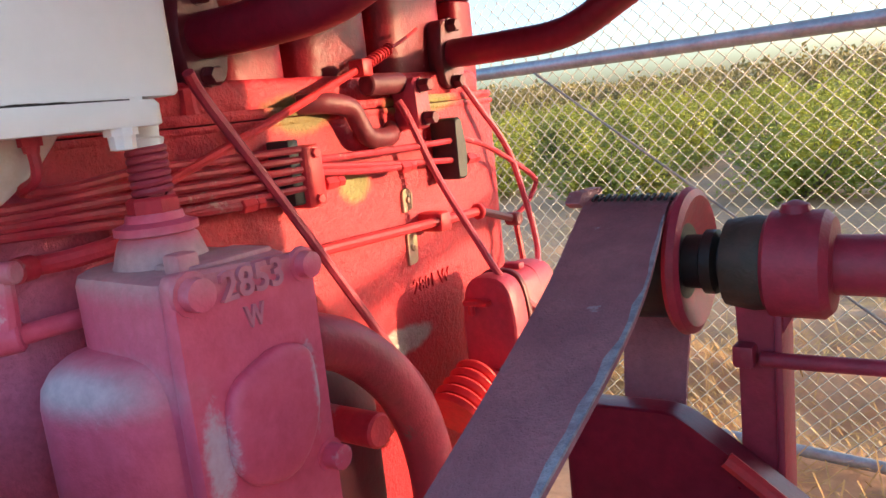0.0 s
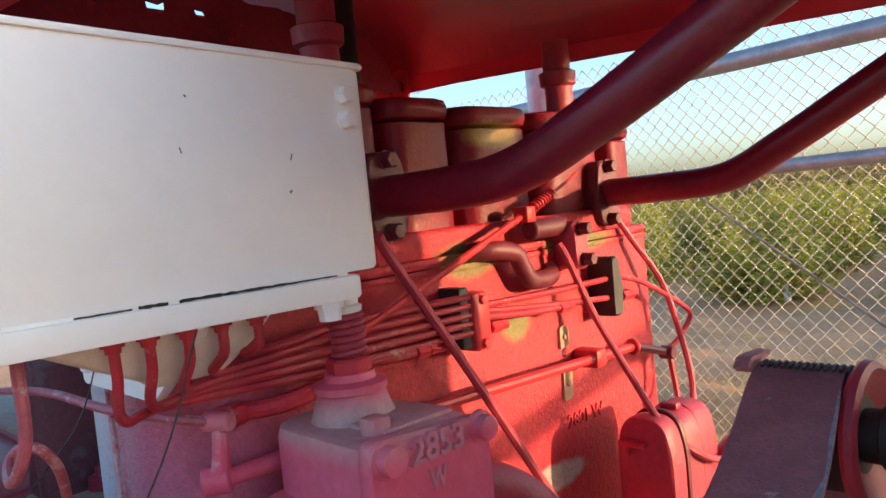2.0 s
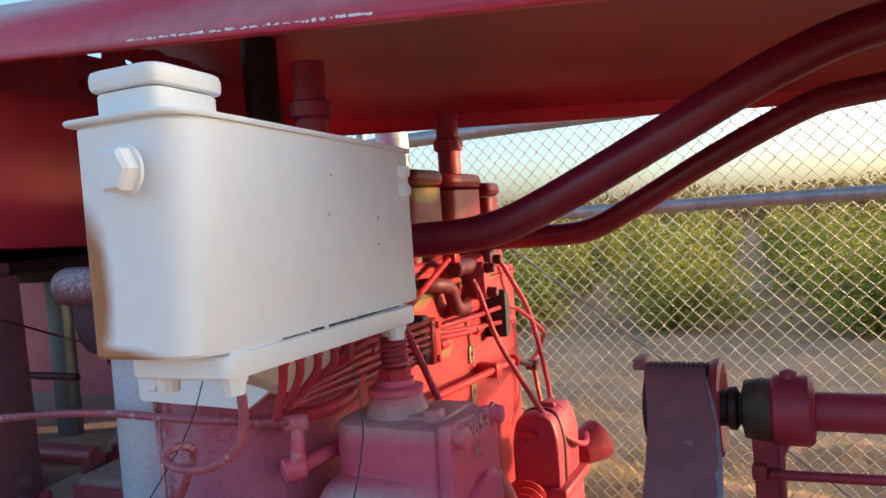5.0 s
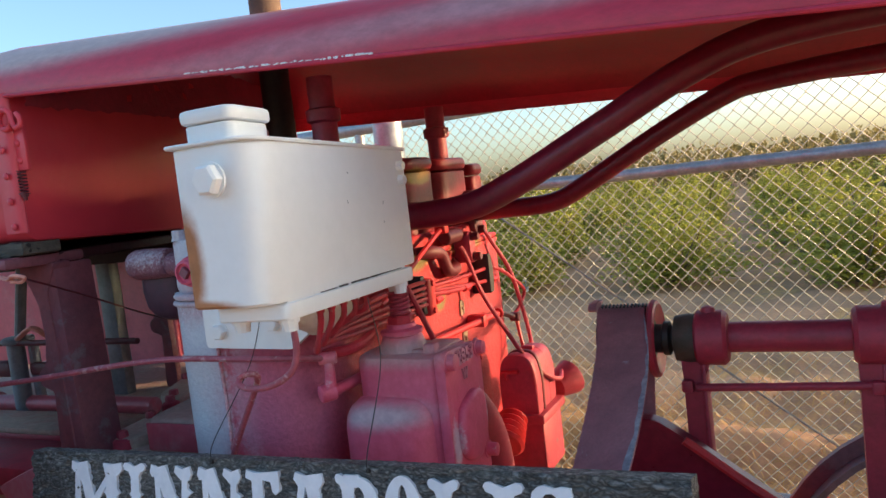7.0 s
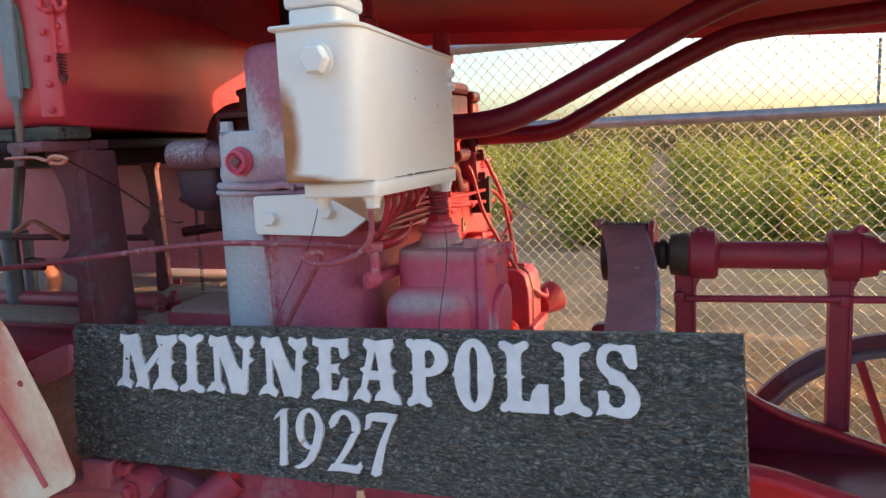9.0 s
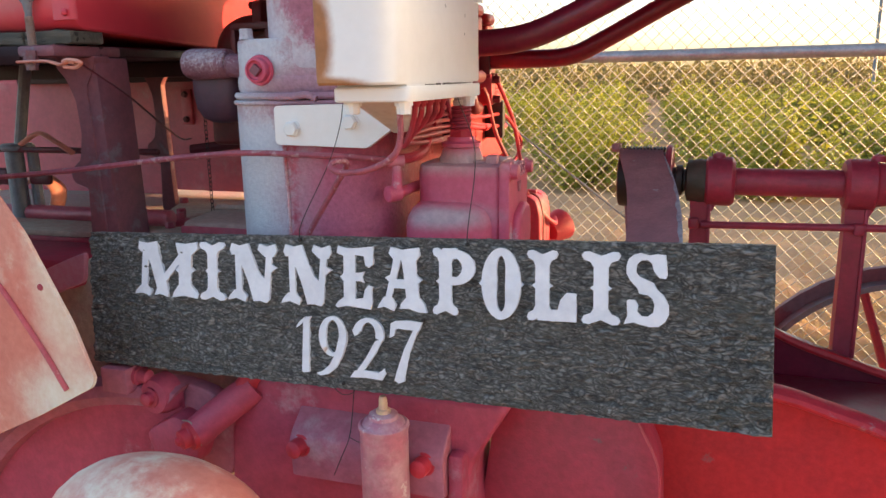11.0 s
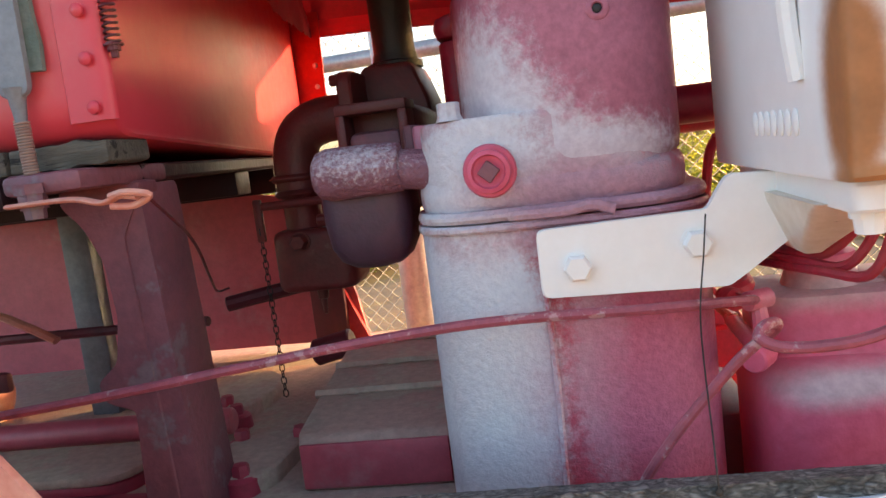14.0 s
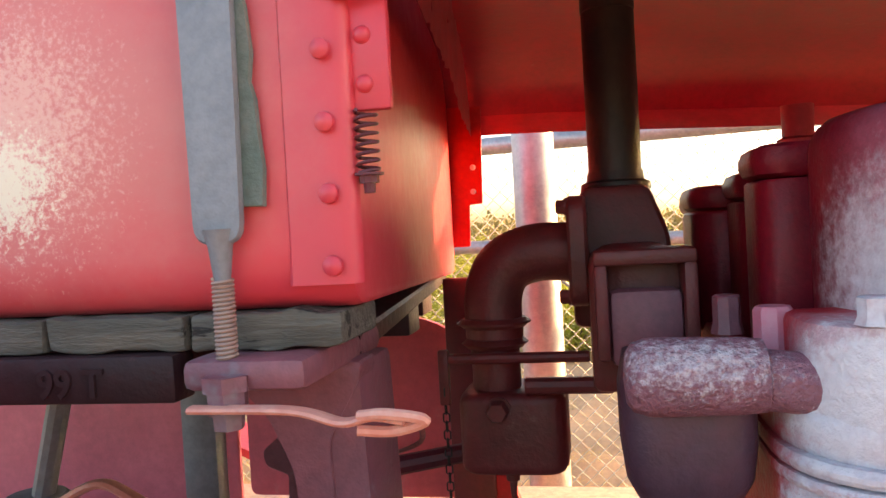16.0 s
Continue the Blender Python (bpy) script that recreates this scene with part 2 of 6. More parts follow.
CUPDARK = material("cup_dark_purple", (0.085, 0.030, 0.050), (0.06, 0.032, 0.055), 0.5, scale=10, bump=0.4)
PUMPLIGHT = material("rubbed_pink", (0.62, 0.24, 0.31), (0.54, 0.16, 0.22), 0.5, scale=60, bump=0.3)
OILRED = material("oil_line_red", (0.42, 0.024, 0.045), (0.34, 0.034, 0.050), 0.5, scale=25, bump=0.4, third=(0.40, 0.17, 0.16), third_at=0.60, third_scale=18, spec=0.3)
RODPINK = material("rubbed_rod_red", (0.40, 0.085, 0.12), (0.32, 0.07, 0.10), 0.5, scale=30, fine=90, bump=0.4, third=(0.46, 0.24, 0.26), third_at=0.56, third_scale=26)
SILVPAINT = material("silver_paint", (0.55, 0.56, 0.61), (0.46, 0.38, 0.44), 0.5, scale=40, bump=0.5)
BRASS = material("tarnished_plate", (0.36, 0.30, 0.17), (0.42, 0.22, 0.16), 0.55, scale=40, bump=0.2)
LETTER = material("white_letter_paint", (0.80, 0.82, 0.88), (0.70, 0.72, 0.78), 0.5, scale=18, bump=0.3)
PADGREEN = material("green_felt", (0.11, 0.16, 0.14), (0.16, 0.19, 0.17), 0.9, scale=25, fine=120, bump=0.5)
GALV = material("galvanised_steel", (0.42, 0.43, 0.44), (0.33, 0.34, 0.35), 0.45, metal=0.6, scale=10, bump=0.1)
MESHWIRE = material("fence_wire", (0.24, 0.235, 0.225), (0.17, 0.165, 0.155), 0.5, scale=10, bump=0)
WOOD = material("old_plank", (0.085, 0.080, 0.066), (0.15, 0.138, 0.115), 0.85, scale=12, bump=0.9, stretch=(0.4, 3, 3), third=(0.022, 0.020, 0.018), third_at=0.56, third_scale=10)
STRAW = material("straw", (0.62, 0.38, 0.14), (0.46, 0.27, 0.10), 0.8, scale=30, bump=0)
LEAF = foliage("leaf_green", (0.20, 0.24, 0.032), (0.44, 0.43, 0.07))
LEAF_DARK = foliage("leaf_dark", (0.14, 0.18, 0.03), (0.30, 0.31, 0.06))
LEAF_FAR = foliage("leaf_far", (0.16, 0.14, 0.05), (0.24, 0.19, 0.07))
BARK = material("bark", (0.14, 0.11, 0.08), (0.18, 0.14, 0.10), 0.9, scale=20, bump=0.6)
DIRT = material("dry_dirt", (0.56, 0.315, 0.170), (0.42, 0.235, 0.130), 0.95, scale=0.9, fine=18, bump=0.9, third=(0.60, 0.35, 0.14), third_at=0.53, third_scale=0.9, third_soft=0.10)


def charred():
    """Burnt, hewn wood: scales with dark joints, wavy grain, a few paler ridges; the relief's shading is put into the
    colour.
    """
    m = bpy.data.materials.new("charred_wood")
    m.use_nodes = True
    n, l = m.node_tree.nodes, m.node_tree.links
    b = n["Principled BSDF"]
    co = n.new("ShaderNodeTexCoord")

    def mapped(scale, warp):
        mp = n.new("ShaderNodeMapping")
        mp.inputs["Scale"].default_value = scale
        l.new(co.outputs["Object"], mp.inputs[0])
        nz = n.new("ShaderNodeTexNoise")
        nz.inputs["Scale"].default_value, nz.inputs["Detail"].default_value = 28.0, 3.0
        l.new(mp.outputs[0], nz.inputs["Vector"])
        mad = n.new("ShaderNodeVectorMath")
        mad.operation = "MULTIPLY_ADD"
        mad.inputs[1].default_value = (warp, warp, warp)
        l.new(nz.outputs["Color"], mad.inputs[0])
        l.new(mp.outputs[0], mad.inputs[2])
        return mad.outputs[0]

    def tex(kind, vec, **vals):
        t = n.new(kind)
        for k, v in vals.items():
            t.inputs[k].default_value = v
        l.new(vec, t.inputs["Vector"])
        return t

    def ranged(fac, lo, hi, a=0.0, z=1.0):
        r = n.new("ShaderNodeMapRange")
        r.inputs[1].default_value, r.inputs[2].default_value, r.inputs[3].default_value, r.inputs[4].default_value = lo, hi, a, z
        l.new(fac, r.inputs[0])
        return r.outputs[0]

    def math_(op, x, y):
        t = n.new("ShaderNodeMath")
        t.operation = op
        for sock, v in zip(t.inputs, (x, y)):
            if isinstance(v, float):
                sock.default_value = v
            else:
                l.new(v, sock)
        return t.outputs[0]

    scales = n.new("ShaderNodeTexVoronoi")
    scales.feature = "DISTANCE_TO_EDGE"
    scales.inputs["Scale"].default_value = 92.0
    l.new(mapped((0.62, 0.7, 1.3), 0.075), scales.inputs["Vector"])
    joint = ranged(scales.outputs["Distance"], 0.0, 0.34)
    grain = tex("ShaderNodeTexNoise", mapped((0.42, 1.0, 1.6), 0.03), Scale=120.0, Detail=6.0, Roughness=0.7).outputs["Fac"]
    broad = tex("ShaderNodeTexNoise", mapped((0.8, 1.0, 1.3), 0.0), Scale=13.0, Detail=5.0).outputs["Fac"]
    height = math_("ADD", math_("MULTIPLY", joint, 0.36), math_("MULTIPLY", grain, 1.10))
    ramp = n.new("ShaderNodeValToRGB")
    for k, (p, c) in enumerate(((0.42, (0.026, 0.026, 0.026)), (0.60, (0.090, 0.090, 0.087)), (0.80, (0.19, 0.189, 0.182)), (1.0, (0.36, 0.355, 0.34)))):
        e = ramp.color_ramp.elements[k] if k < 2 else ramp.color_ramp.elements.new(p)
        e.position, e.color = p, (*c, 1)
    l.new(height, ramp.inputs[0])
    mx = n.new("ShaderNodeMix")
    mx.data_type = "RGBA"
    l.new(ranged(broad, 0.52, 0.75, 0.0, 0.5), mx.inputs[0])
    l.new(ramp.outputs[0], mx.inputs[6])
    mx.inputs[7].default_value = (0.13, 0.122, 0.095, 1)
    l.new(mx.outputs[2], b.inputs["Base Color"])
    b.inputs["Roughness"].default_value = 0.55
    bp = n.new("ShaderNodeBump")
    bp.inputs["Strength"].default_value, bp.inputs["Distance"].default_value = 1.0, 0.008
    l.new(height, bp.inputs["Height"])
    l.new(bp.outputs[0], b.inputs["Normal"])
    return m


SIGNWOOD = charred()


# ---- building ----
OFF = {}


def thing(name, label, category, origin, rz=0.0, build=None, group="", kind=""):
    """A top-level thing: an empty at its base; its parts are built in world coordinates, or in those of build."""
    e = new(name)
    e.empty_display_size = 0.1
    e.matrix_world = pose(*origin, 0, 0, rz)
    OFF[e.name] = Vector(build if build is not None else origin)
    return tagged(e, label, category, group, kind)


def mesh_of(name, bm, mat, shift=Vector((0, 0, 0)), angle=35.0):
    bmesh.ops.translate(bm, verts=bm.verts, vec=-shift)
    me = bpy.data.meshes.new(name)
    bm.to_mesh(me)
    bm.free()
    for p in me.polygons:
        p.use_smooth = True
    me.set_sharp_from_angle(angle=radians(angle))
    me.materials.append(mat)
    return me


def part(name, bm, mat, parent, label="", kind="", angle=35.0):
    off = OFF[parent.name]
    ob = new(name, mesh_of(name, bm, mat, off, angle))
    ob.parent = parent
    OFF[ob.name] = off
    return tagged(ob, label, kind=kind)


def single(name, bm, mat, label, category, origin=(0, 0, 0), kind="", group=""):
    """A thing that is one mesh, built in world coordinates."""
    ob = new(name, mesh_of(name, bm, mat, Vector(origin)))
    ob.location = origin
    OFF[ob.name] = Vector(origin)
    return tagged(ob, label, category, group, kind)


def B():
    return bmesh.new()


def frame_of(d):
    d = Vector(d).normalized()
    a = d.orthogonal().normalized() if abs(d.z) > 0.95 else d.cross(Vector((0, 0, 1))).normalized()
    return a, d.cross(a).normalized(), d


def rings(bm, loops, caps=True, closed=False):
    """Skin a row of loops of equal length."""
    vs = [[bm.verts.new(p) for p in lp] for lp in loops]
    k = len(vs[0])
    pairs = list(zip(vs, vs[1:])) + ([(vs[-1], vs[0])] if closed else [])
    for a, b in pairs:
        for i in range(k):
            j = (i + 1) % k
            bm.faces.new((a[i], a[j], b[j], b[i]))
    if caps and not closed:
        bm.faces.new(list(reversed(vs[0])))
        bm.faces.new(vs[-1])
    return bm


def smooth_path(pts, k=6):
    """Catmull-Rom through the points."""
    p = [Vector(q) for q in pts]
    if len(p) < 3:
        return p
    p = [p[0] * 2 - p[1]] + p + [p[-1] * 2 - p[-2]]
    out = []
    for i in range(1, len(p) - 2):
        a, b, c, d = p[i - 1:i + 3]
        for s in range(k):
            t = s / k
            out.append(0.5 * (2 * b + (c - a) * t + (2 * a - 5 * b + 4 * c - d) * t * t + (3 * b - a - 3 * c + d) * t ** 3))
    out.append(p[-2])
    return out


def tube(bm, pts, r, n=10, k=6, smooth=True, squash=1.0):
    """A round rod or pipe along the points; r may be one radius or one for each end."""
    path = smooth_path(pts, k) if smooth else [Vector(q) for q in pts]
    a = None
    loops = []
    for i, p in enumerate(path):
        d = (path[min(i + 1, len(path) - 1)] - path[max(i - 1, 0)]).normalized()
        a = frame_of(d)[0] if a is None else (a - d * a.dot(d)).normalized()
        b = d.cross(a)
        rad = r if not isinstance(r, (tuple, list)) else r[0] + (r[1] - r[0]) * i / max(1, len(path) - 1)
        loops.append([p + a * (rad * math.cos(2 * math.pi * j / n)) + b * (rad * squash * math.sin(2 * math.pi * j / n)) for j in range(n)])
    return rings(bm, loops)


def lathe(bm, at, way, profile, n=24):
    """A turned body: profile rows of (height along way, radius)."""
    a, b, d = frame_of(way)
    at = Vector(at)
    loops = [[at + d * h + a * (max(r, 1e-4) * math.cos(2 * math.pi * j / n)) + b * (max(r, 1e-4) * math.sin(2 * math.pi * j / n)) for j in range(n)] for h, r in profile]
    return rings(bm, loops)


def rod(bm, a, b, r, n=14, bevel=0.15):
    a, b = Vector(a), Vector(b)
    h = (b - a).length
    e = r * bevel
    return lathe(bm, a, b - a, [(0, r - e), (e, r), (h - e, r), (h, r - e)], n)


def bolt(bm, at, way, r, h, n=6):
    """A hexagon head with a chamfer, on a washer face."""
    lathe(bm, at, way, [(-0.002, r * 1.12), (h * 0.12, r * 1.12)], 16)
    return lathe(bm, Vector(at) + Vector(way).normalized() * h * 0.12, way, [(0, r), (h * 0.75, r), (h, r * 0.82)], n)


def block(bm, lo, hi, bevel=0.006, seg=2):
    """A box with rounded edges."""
    made = bmesh.ops.create_cube(bm, size=1)["verts"]
    s, c = [hi[i] - lo[i] for i in range(3)], [(hi[i] + lo[i]) / 2 for i in range(3)]
    for v in made:
        v.co = Vector([v.co[i] * s[i] + c[i] for i in range(3)])
    if bevel:
        es = {e for v in made for e in v.link_edges}
        bmesh.ops.bevel(bm, geom=list(es), offset=min(bevel, min(s) * 0.45), segments=seg, profile=0.5, affect="EDGES")
    return bm


def rounded(points, radii, seg=5):
    """A closed outline in the plane with its corners rounded."""
    out = []
    m = len(points)
    for i, p in enumerate(points):
        p = Vector(p)
        a, b = (Vector(points[i - 1]) - p), (Vector(points[(i + 1) % m]) - p)
        r = radii[i] if isinstance(radii, (list, tuple)) else radii
        r = min(r, a.length * 0.49, b.length * 0.49)
        if r < 1e-5:
            out.append(p)
            continue
        s, e = p + a.normalized() * r, p + b.normalized() * r
        for k in range(seg + 1):
            t = k / seg
            out.append(s * (1 - t) ** 2 + p * (2 * t * (1 - t)) + e * t * t)
    return out


def prism(bm, outline, lo, hi, axis="z", bevel=0.005):
    """An outline in the plane, drawn out along an axis from lo to hi with softened ends. Outline axes: z: (x, y), y: (x, z), x: (y, z)."""
    c = sum((Vector(p) for p in outline), Vector((0, 0))) / len(outline)
    size = max((Vector(p) - c).length for p in outline)

    def ring(h, inset):
        k = 1 - inset / size
        res = []
        for p in outline:
            q = c + (Vector(p) - c) * k
            res.append(Vector((q.x, q.y, h)) if axis == "z" else Vector((q.x, h, q.y)) if axis == "y" else Vector((h, q.x, q.y)))
        return res

    e = min(bevel, abs(hi - lo) * 0.4) * (1 if hi > lo else -1)
    n_ = 1 if bevel < 0.006 else 2 if bevel < 0.015 else 4
    arc = [(1 - math.sin(math.pi * k / n_ / 2), 1 - math.cos(math.pi * k / n_ / 2)) for k in range(n_ + 1)]
    rings(bm, [ring(lo + e * h, bevel * i) for i, h in arc] + [ring(hi - e * h, bevel * i) for i, h in reversed(arc)])
    bmesh.ops.recalc_face_normals(bm, faces=bm.faces)
    return bm


def ball(bm, at, r, sx=1, sy=1, sz=1, u=16, v=10):
    m = Matrix.Translation(at) @ Matrix.Diagonal((sx, sy, sz, 1))
    bmesh.ops.create_uvsphere(bm, u_segments=u, v_segments=v, radius=r, matrix=m)
    return bm


def coil(bm, a, b, r, wire, turns, n=6):
    """A coil spring."""
    f1, f2, d = frame_of(Vector(b) - Vector(a))
    h = (Vector(b) - Vector(a)).length
    pts = [Vector(a) + d * (h * i / (turns * 12)) + f1 * (r * math.cos(i * math.pi / 6)) + f2 * (r * math.sin(i * math.pi / 6)) for i in range(turns * 12 + 1)]
    return tube(bm, pts, wire, n, smooth=False)


def sheet(bm, rows, thick):
    """A bent sheet: a grid of points, thickened."""
    vs = [[bm.verts.new(p) for p in r] for r in rows]
    fs = []
    for a, b in zip(vs, vs[1:]):
        for i in range(len(a) - 1):
            fs.append(bm.faces.new((a[i], a[i + 1], b[i + 1], b[i])))
    bmesh.ops.recalc_face_normals(bm, faces=fs)
    bmesh.ops.solidify(bm, geom=fs, thickness=thick)
    return bm


def text_mesh(bm, s, size, m, depth=0.002, bold=0.0, squeeze=1.0):
    """Letters of the built-in font, raised, laid by the matrix m."""
    cu = bpy.data.curves.new("lettering", "FONT")
    cu.body, cu.size, cu.extrude, cu.offset, cu.resolution_u = s, size, depth, bold, 3
    cu.align_x = "CENTER"
    ob = bpy.data.objects.new("lettering", cu)
    scene.collection.objects.link(ob)
    bpy.context.view_layer.update()
    me = bpy.data.meshes.new_from_object(ob.evaluated_get(bpy.context.evaluated_depsgraph_get()))
    me.transform(m @ Matrix.Diagonal((squeeze, 1, 1, 1)))
    bm.from_mesh(me)
    bpy.data.objects.remove(ob)
    bpy.data.curves.remove(cu)
    bpy.data.meshes.remove(me)
    return bm


T0, TRZ = Vector((-1.06, 0.22, 0)), radians(7.5)


def loc(x, y, z):
    """World to the tractor's own axes: along it, across it, height."""
    dx, dy = x - T0.x, y - T0.y
    return Vector((math.cos(TRZ) * dx + math.sin(TRZ) * dy, -math.sin(TRZ) * dx + math.cos(TRZ) * dy, z))


# ---- ground ----
bm = B()
xs = [-400, -60, -20] + [-11 + 0.3 * i for i in range(10)] + [-8 + 0.12 * i for i in range(100)] + [4 + 0.3 * i for i in range(30)] + [20, 60, 400]
ys = [-400, -40, -8, -3] + [-1 + 0.3 * i for i in range(12)] + [2.6 + 0.1 * i for i in range(70)] + [9.6 + 0.3 * i for i in range(50)] + [26, 40, 80, 400]


def ground_z(x, y):
    if abs(x) > 19 or not 2.6 < y < 25:
        return GROUND
    rut = -0.05 * math.exp(-((y - 4.3) / 0.18) ** 2) - 0.05 * math.exp(-((y - 5.6) / 0.2) ** 2) + 0.05 * math.exp(-((y - 3.8) / 0.2) ** 2)
    return GROUND + min(1, (y - 2.6) / 0.8) * (0.05 * (noise.noise((x * 0.7, y * 0.9, 0.3)) + 0.5 * noise.noise((x * 2.3, y * 2.7, 1.3))) + 0.030 * noise.noise((x * 3.1, y * 6.5, 2.1)) + 0.045 * noise.noise((x * 5.3, y * 6.1, 4.4)) + 0.03 * math.sin(y * 5.2 + 0.6 * noise.noise((x * 0.5, y, 9.0))) + rut)


grid = [[bm.verts.new((x, y, ground_z(x, y))) for x in xs] for y in ys]
for a, b in zip(grid, grid[1:]):
    for i in range(len(xs) - 1):
        bm.faces.new((a[i], a[i + 1], b[i + 1], b[i]))
single("ground", bm, DIRT, "dry brown dirt with wheel tracks and straw", "ground", kind="structure")


# ---- fence ----
FENCE_Y = 3.0
fence = thing("chain_link_fence", "galvanised chain-link fence with pipe rails beside the tractor", "fence", (-1.0, FENCE_Y, GROUND))
for x in (-8.8, -5.8, -2.85, 0.42, 3.4):
    bm = B()
    rod(bm, (x, FENCE_Y, GROUND), (x, FENCE_Y, 2.02), 0.030, 18)
    lathe(bm, (x, FENCE_Y, 2.02), (0, 0, 1), [(0, 0.036), (0.03, 0.035), (0.05, 0.015), (0.055, 0.0)], 18)
    part("post", bm, GALV, fence, "round steel post")
for z, r in ((1.37, 0.030), (1.83, 0.040), (-0.25, 0.024)):
    bm = B()
    rod(bm, (-9.5, FENCE_Y - 0.01, z), (6.5, FENCE_Y - 0.01, z), r, 14)
    part("rail", bm, GALV, fence, "horizontal pipe rail")
bm = B()
rod(bm, (-2.12, FENCE_Y - 0.02, 1.36), (0.10, FENCE_Y - 0.02, -0.25), 0.006, 8)
part("brace_wire", bm, MESHWIRE, fence, "taut diagonal truss rod")
bm = B()
step, r = 0.035, 0.0028
z0, z1 = -0.27, 2.0
rows_n = int((z1 - z0) / step)
for c in range(int(13.0 / (2 * step))):
    x0 = -8.6 + c * 2 * step
    if not -6.5 < x0 < 4.5:
        continue
    loops = []
    for i in range(rows_n + 1):
        side = 1 if (i + c % 1) % 2 else -1
        p = Vector((x0 + side * (step * 0.5 + 0.0015), FENCE_Y + 0.036 + side * 0.0022, z0 + i * step))
        loops.append([p + Vector((r * a, r * b, 0)) for a, b in ((1.2, 0), (0, 1), (-1.2, 0), (0, -1))])
    rings(bm, loops)
    loops = []
    for i in range(rows_n + 1):
        side = -1 if i % 2 else 1
        p = Vector((x0 + step + side * (step * 0.5 + 0.0015), FENCE_Y + 0.036 + side * 0.0022, z0 + i * step))
        loops.append([p + Vector((r * a, r * b, 0)) for a, b in ((1.2, 0), (0, 1), (-1.2, 0), (0, -1))])
    rings(bm, loops)
part("wire_mesh", bm, MESHWIRE, fence, "woven diamond wire mesh", kind="stuff", angle=80)
for k, z in enumerate((2.1, 2.2)):
    bm = B()
    rod(bm, (-9.5, FENCE_Y, z), (6.5, FENCE_Y, z + 0.01), 0.002, 5)
    for i in range(110):
        x = -9.4 + i * 0.145
        rod(bm, (x - 0.01, FENCE_Y - 0.012, z - 0.015), (x + 0.01, FENCE_Y + 0.012, z + 0.02), 0.0015, 4)
    part("barbed_wire", bm, GALV, fence, "strand of barbed wire")
bm = B()
rod(bm, (-1.757, 1.81, GROUND), (-1.757, 1.81, 2.13), 0.062, 28)
standpipe = single("vent_pipe", bm, GALV, "galvanised vent pipe with conical rain cap behind the tractor", "pipe", (-1.757, 1.81, GROUND))
bm = B()
lathe(bm, (-1.757, 1.81, 2.146), (0, 0, 1), [(0, 0.01), (-0.006, 0.088), (0, 0.092), (0.012, 0.07), (0.036, 0.03), (0.052, 0.006), (0.06, 0.002)], 24)
part("rain_cap", bm, GALV, standpipe, "conical sheet-metal rain cap")
for k in range(3):
    bm = B()
    a = 2.1 * k + 0.4
    rod(bm, (-1.757 + 0.058 * math.cos(a), 1.81 + 0.058 * math.sin(a), 2.10), (-1.757 + 0.062 * math.cos(a), 1.81 + 0.062 * math.sin(a), 2.152), 0.004, 6)
    part("cap_strut", bm, GALV, standpipe)


# ---- tractor ----
tractor = thing("tractor", "old faded red steel tractor with a white oiler box", "tractor", (T0.x, T0.y, GROUND), 7.5, (0, 0, GROUND))


def bolts(name, parent, rows, mat, r=0.011, h=0.012, label=""):
    for at, way in rows:
        bm_ = B()
        bolt(bm_, at, way, r, h)
        part(name, bm_, mat, parent, label)


# hood
def hood_z(u, side):
    return (1.685 - 0.083 * u) if side < 0 else (1.648 - 0.053 * u)


bm = B()
rows = []
for i in range(13):
    u = -0.585 + i * 0.19
    zn, zf = hood_z(u, -1), hood_z(u, 1)
    zt = zn + 0.135
    prof = [(0.012, zn + 0.002), (-0.02, zn), (-0.022, zn + 0.012), (-0.018, zn + 0.04), (0.0, zn + 0.075), (0.04, zn + 0.108), (0.10, zn + 0.128), (0.20, zt + 0.004), (0.42, zt + 0.026), (0.58, zt + 0.032), (0.78, zt + 0.022), (0.95, zt - 0.004), (1.06, zt - 0.22 * (zt - zf)), (1.12, zt - 0.46 * (zt - zf)), (1.145, zt - 0.72 * (zt - zf)), (1.15, zf)]
    skew = 0.13 if i == 0 else 0.0
    rows.append([Vector((u - skew * max(0.0, v - 0.1), v, z)) for v, z in prof])
sheet(bm, rows, 0.004)
hood = part("hood", bm, HOODRED, tractor, "rounded red sheet-metal hood with chipped edge", angle=60)
# added inner sheet; its darker red carries the shade under the hood
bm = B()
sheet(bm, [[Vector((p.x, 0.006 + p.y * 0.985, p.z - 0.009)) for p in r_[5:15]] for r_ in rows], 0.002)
part("shade_sheet", bm, HOODSHADE, hood, "dark crimson sheet added under the hood for its shade", angle=60)
bm = B()
tube(bm, [(-0.585 + 0.19 * i, -0.021, hood_z(-0.585 + 0.19 * i, -1) + 0.002) for i in range(13)], 0.005, 8)
part("rolled_edge", bm, HOODRED, hood)
bm = B()
tube(bm, [(-0.58 + 0.19 * i, 0.58, hood_z(-0.585 + 0.19 * i, -1) + 0.169) for i in range(13)], 0.006, 6)
part("centre_seam", bm, RED_DARK, hood)
bm = B()
rnd = random.Random(11)
for i in range(46):
    u = 0.02 + i * 0.009 + rnd.uniform(-0.003, 0.003)
    block(bm, (u, -0.0255, hood_z(u, -1) + rnd.uniform(0.004, 0.006)), (u + rnd.uniform(0.004, 0.011), -0.0225, hood_z(u, -1) + rnd.uniform(0.0065, 0.0095)), 0.0006, 1)
part("chipped_paint", bm, WHITE, hood, "row of pale chips along the hood edge")
bm = B()
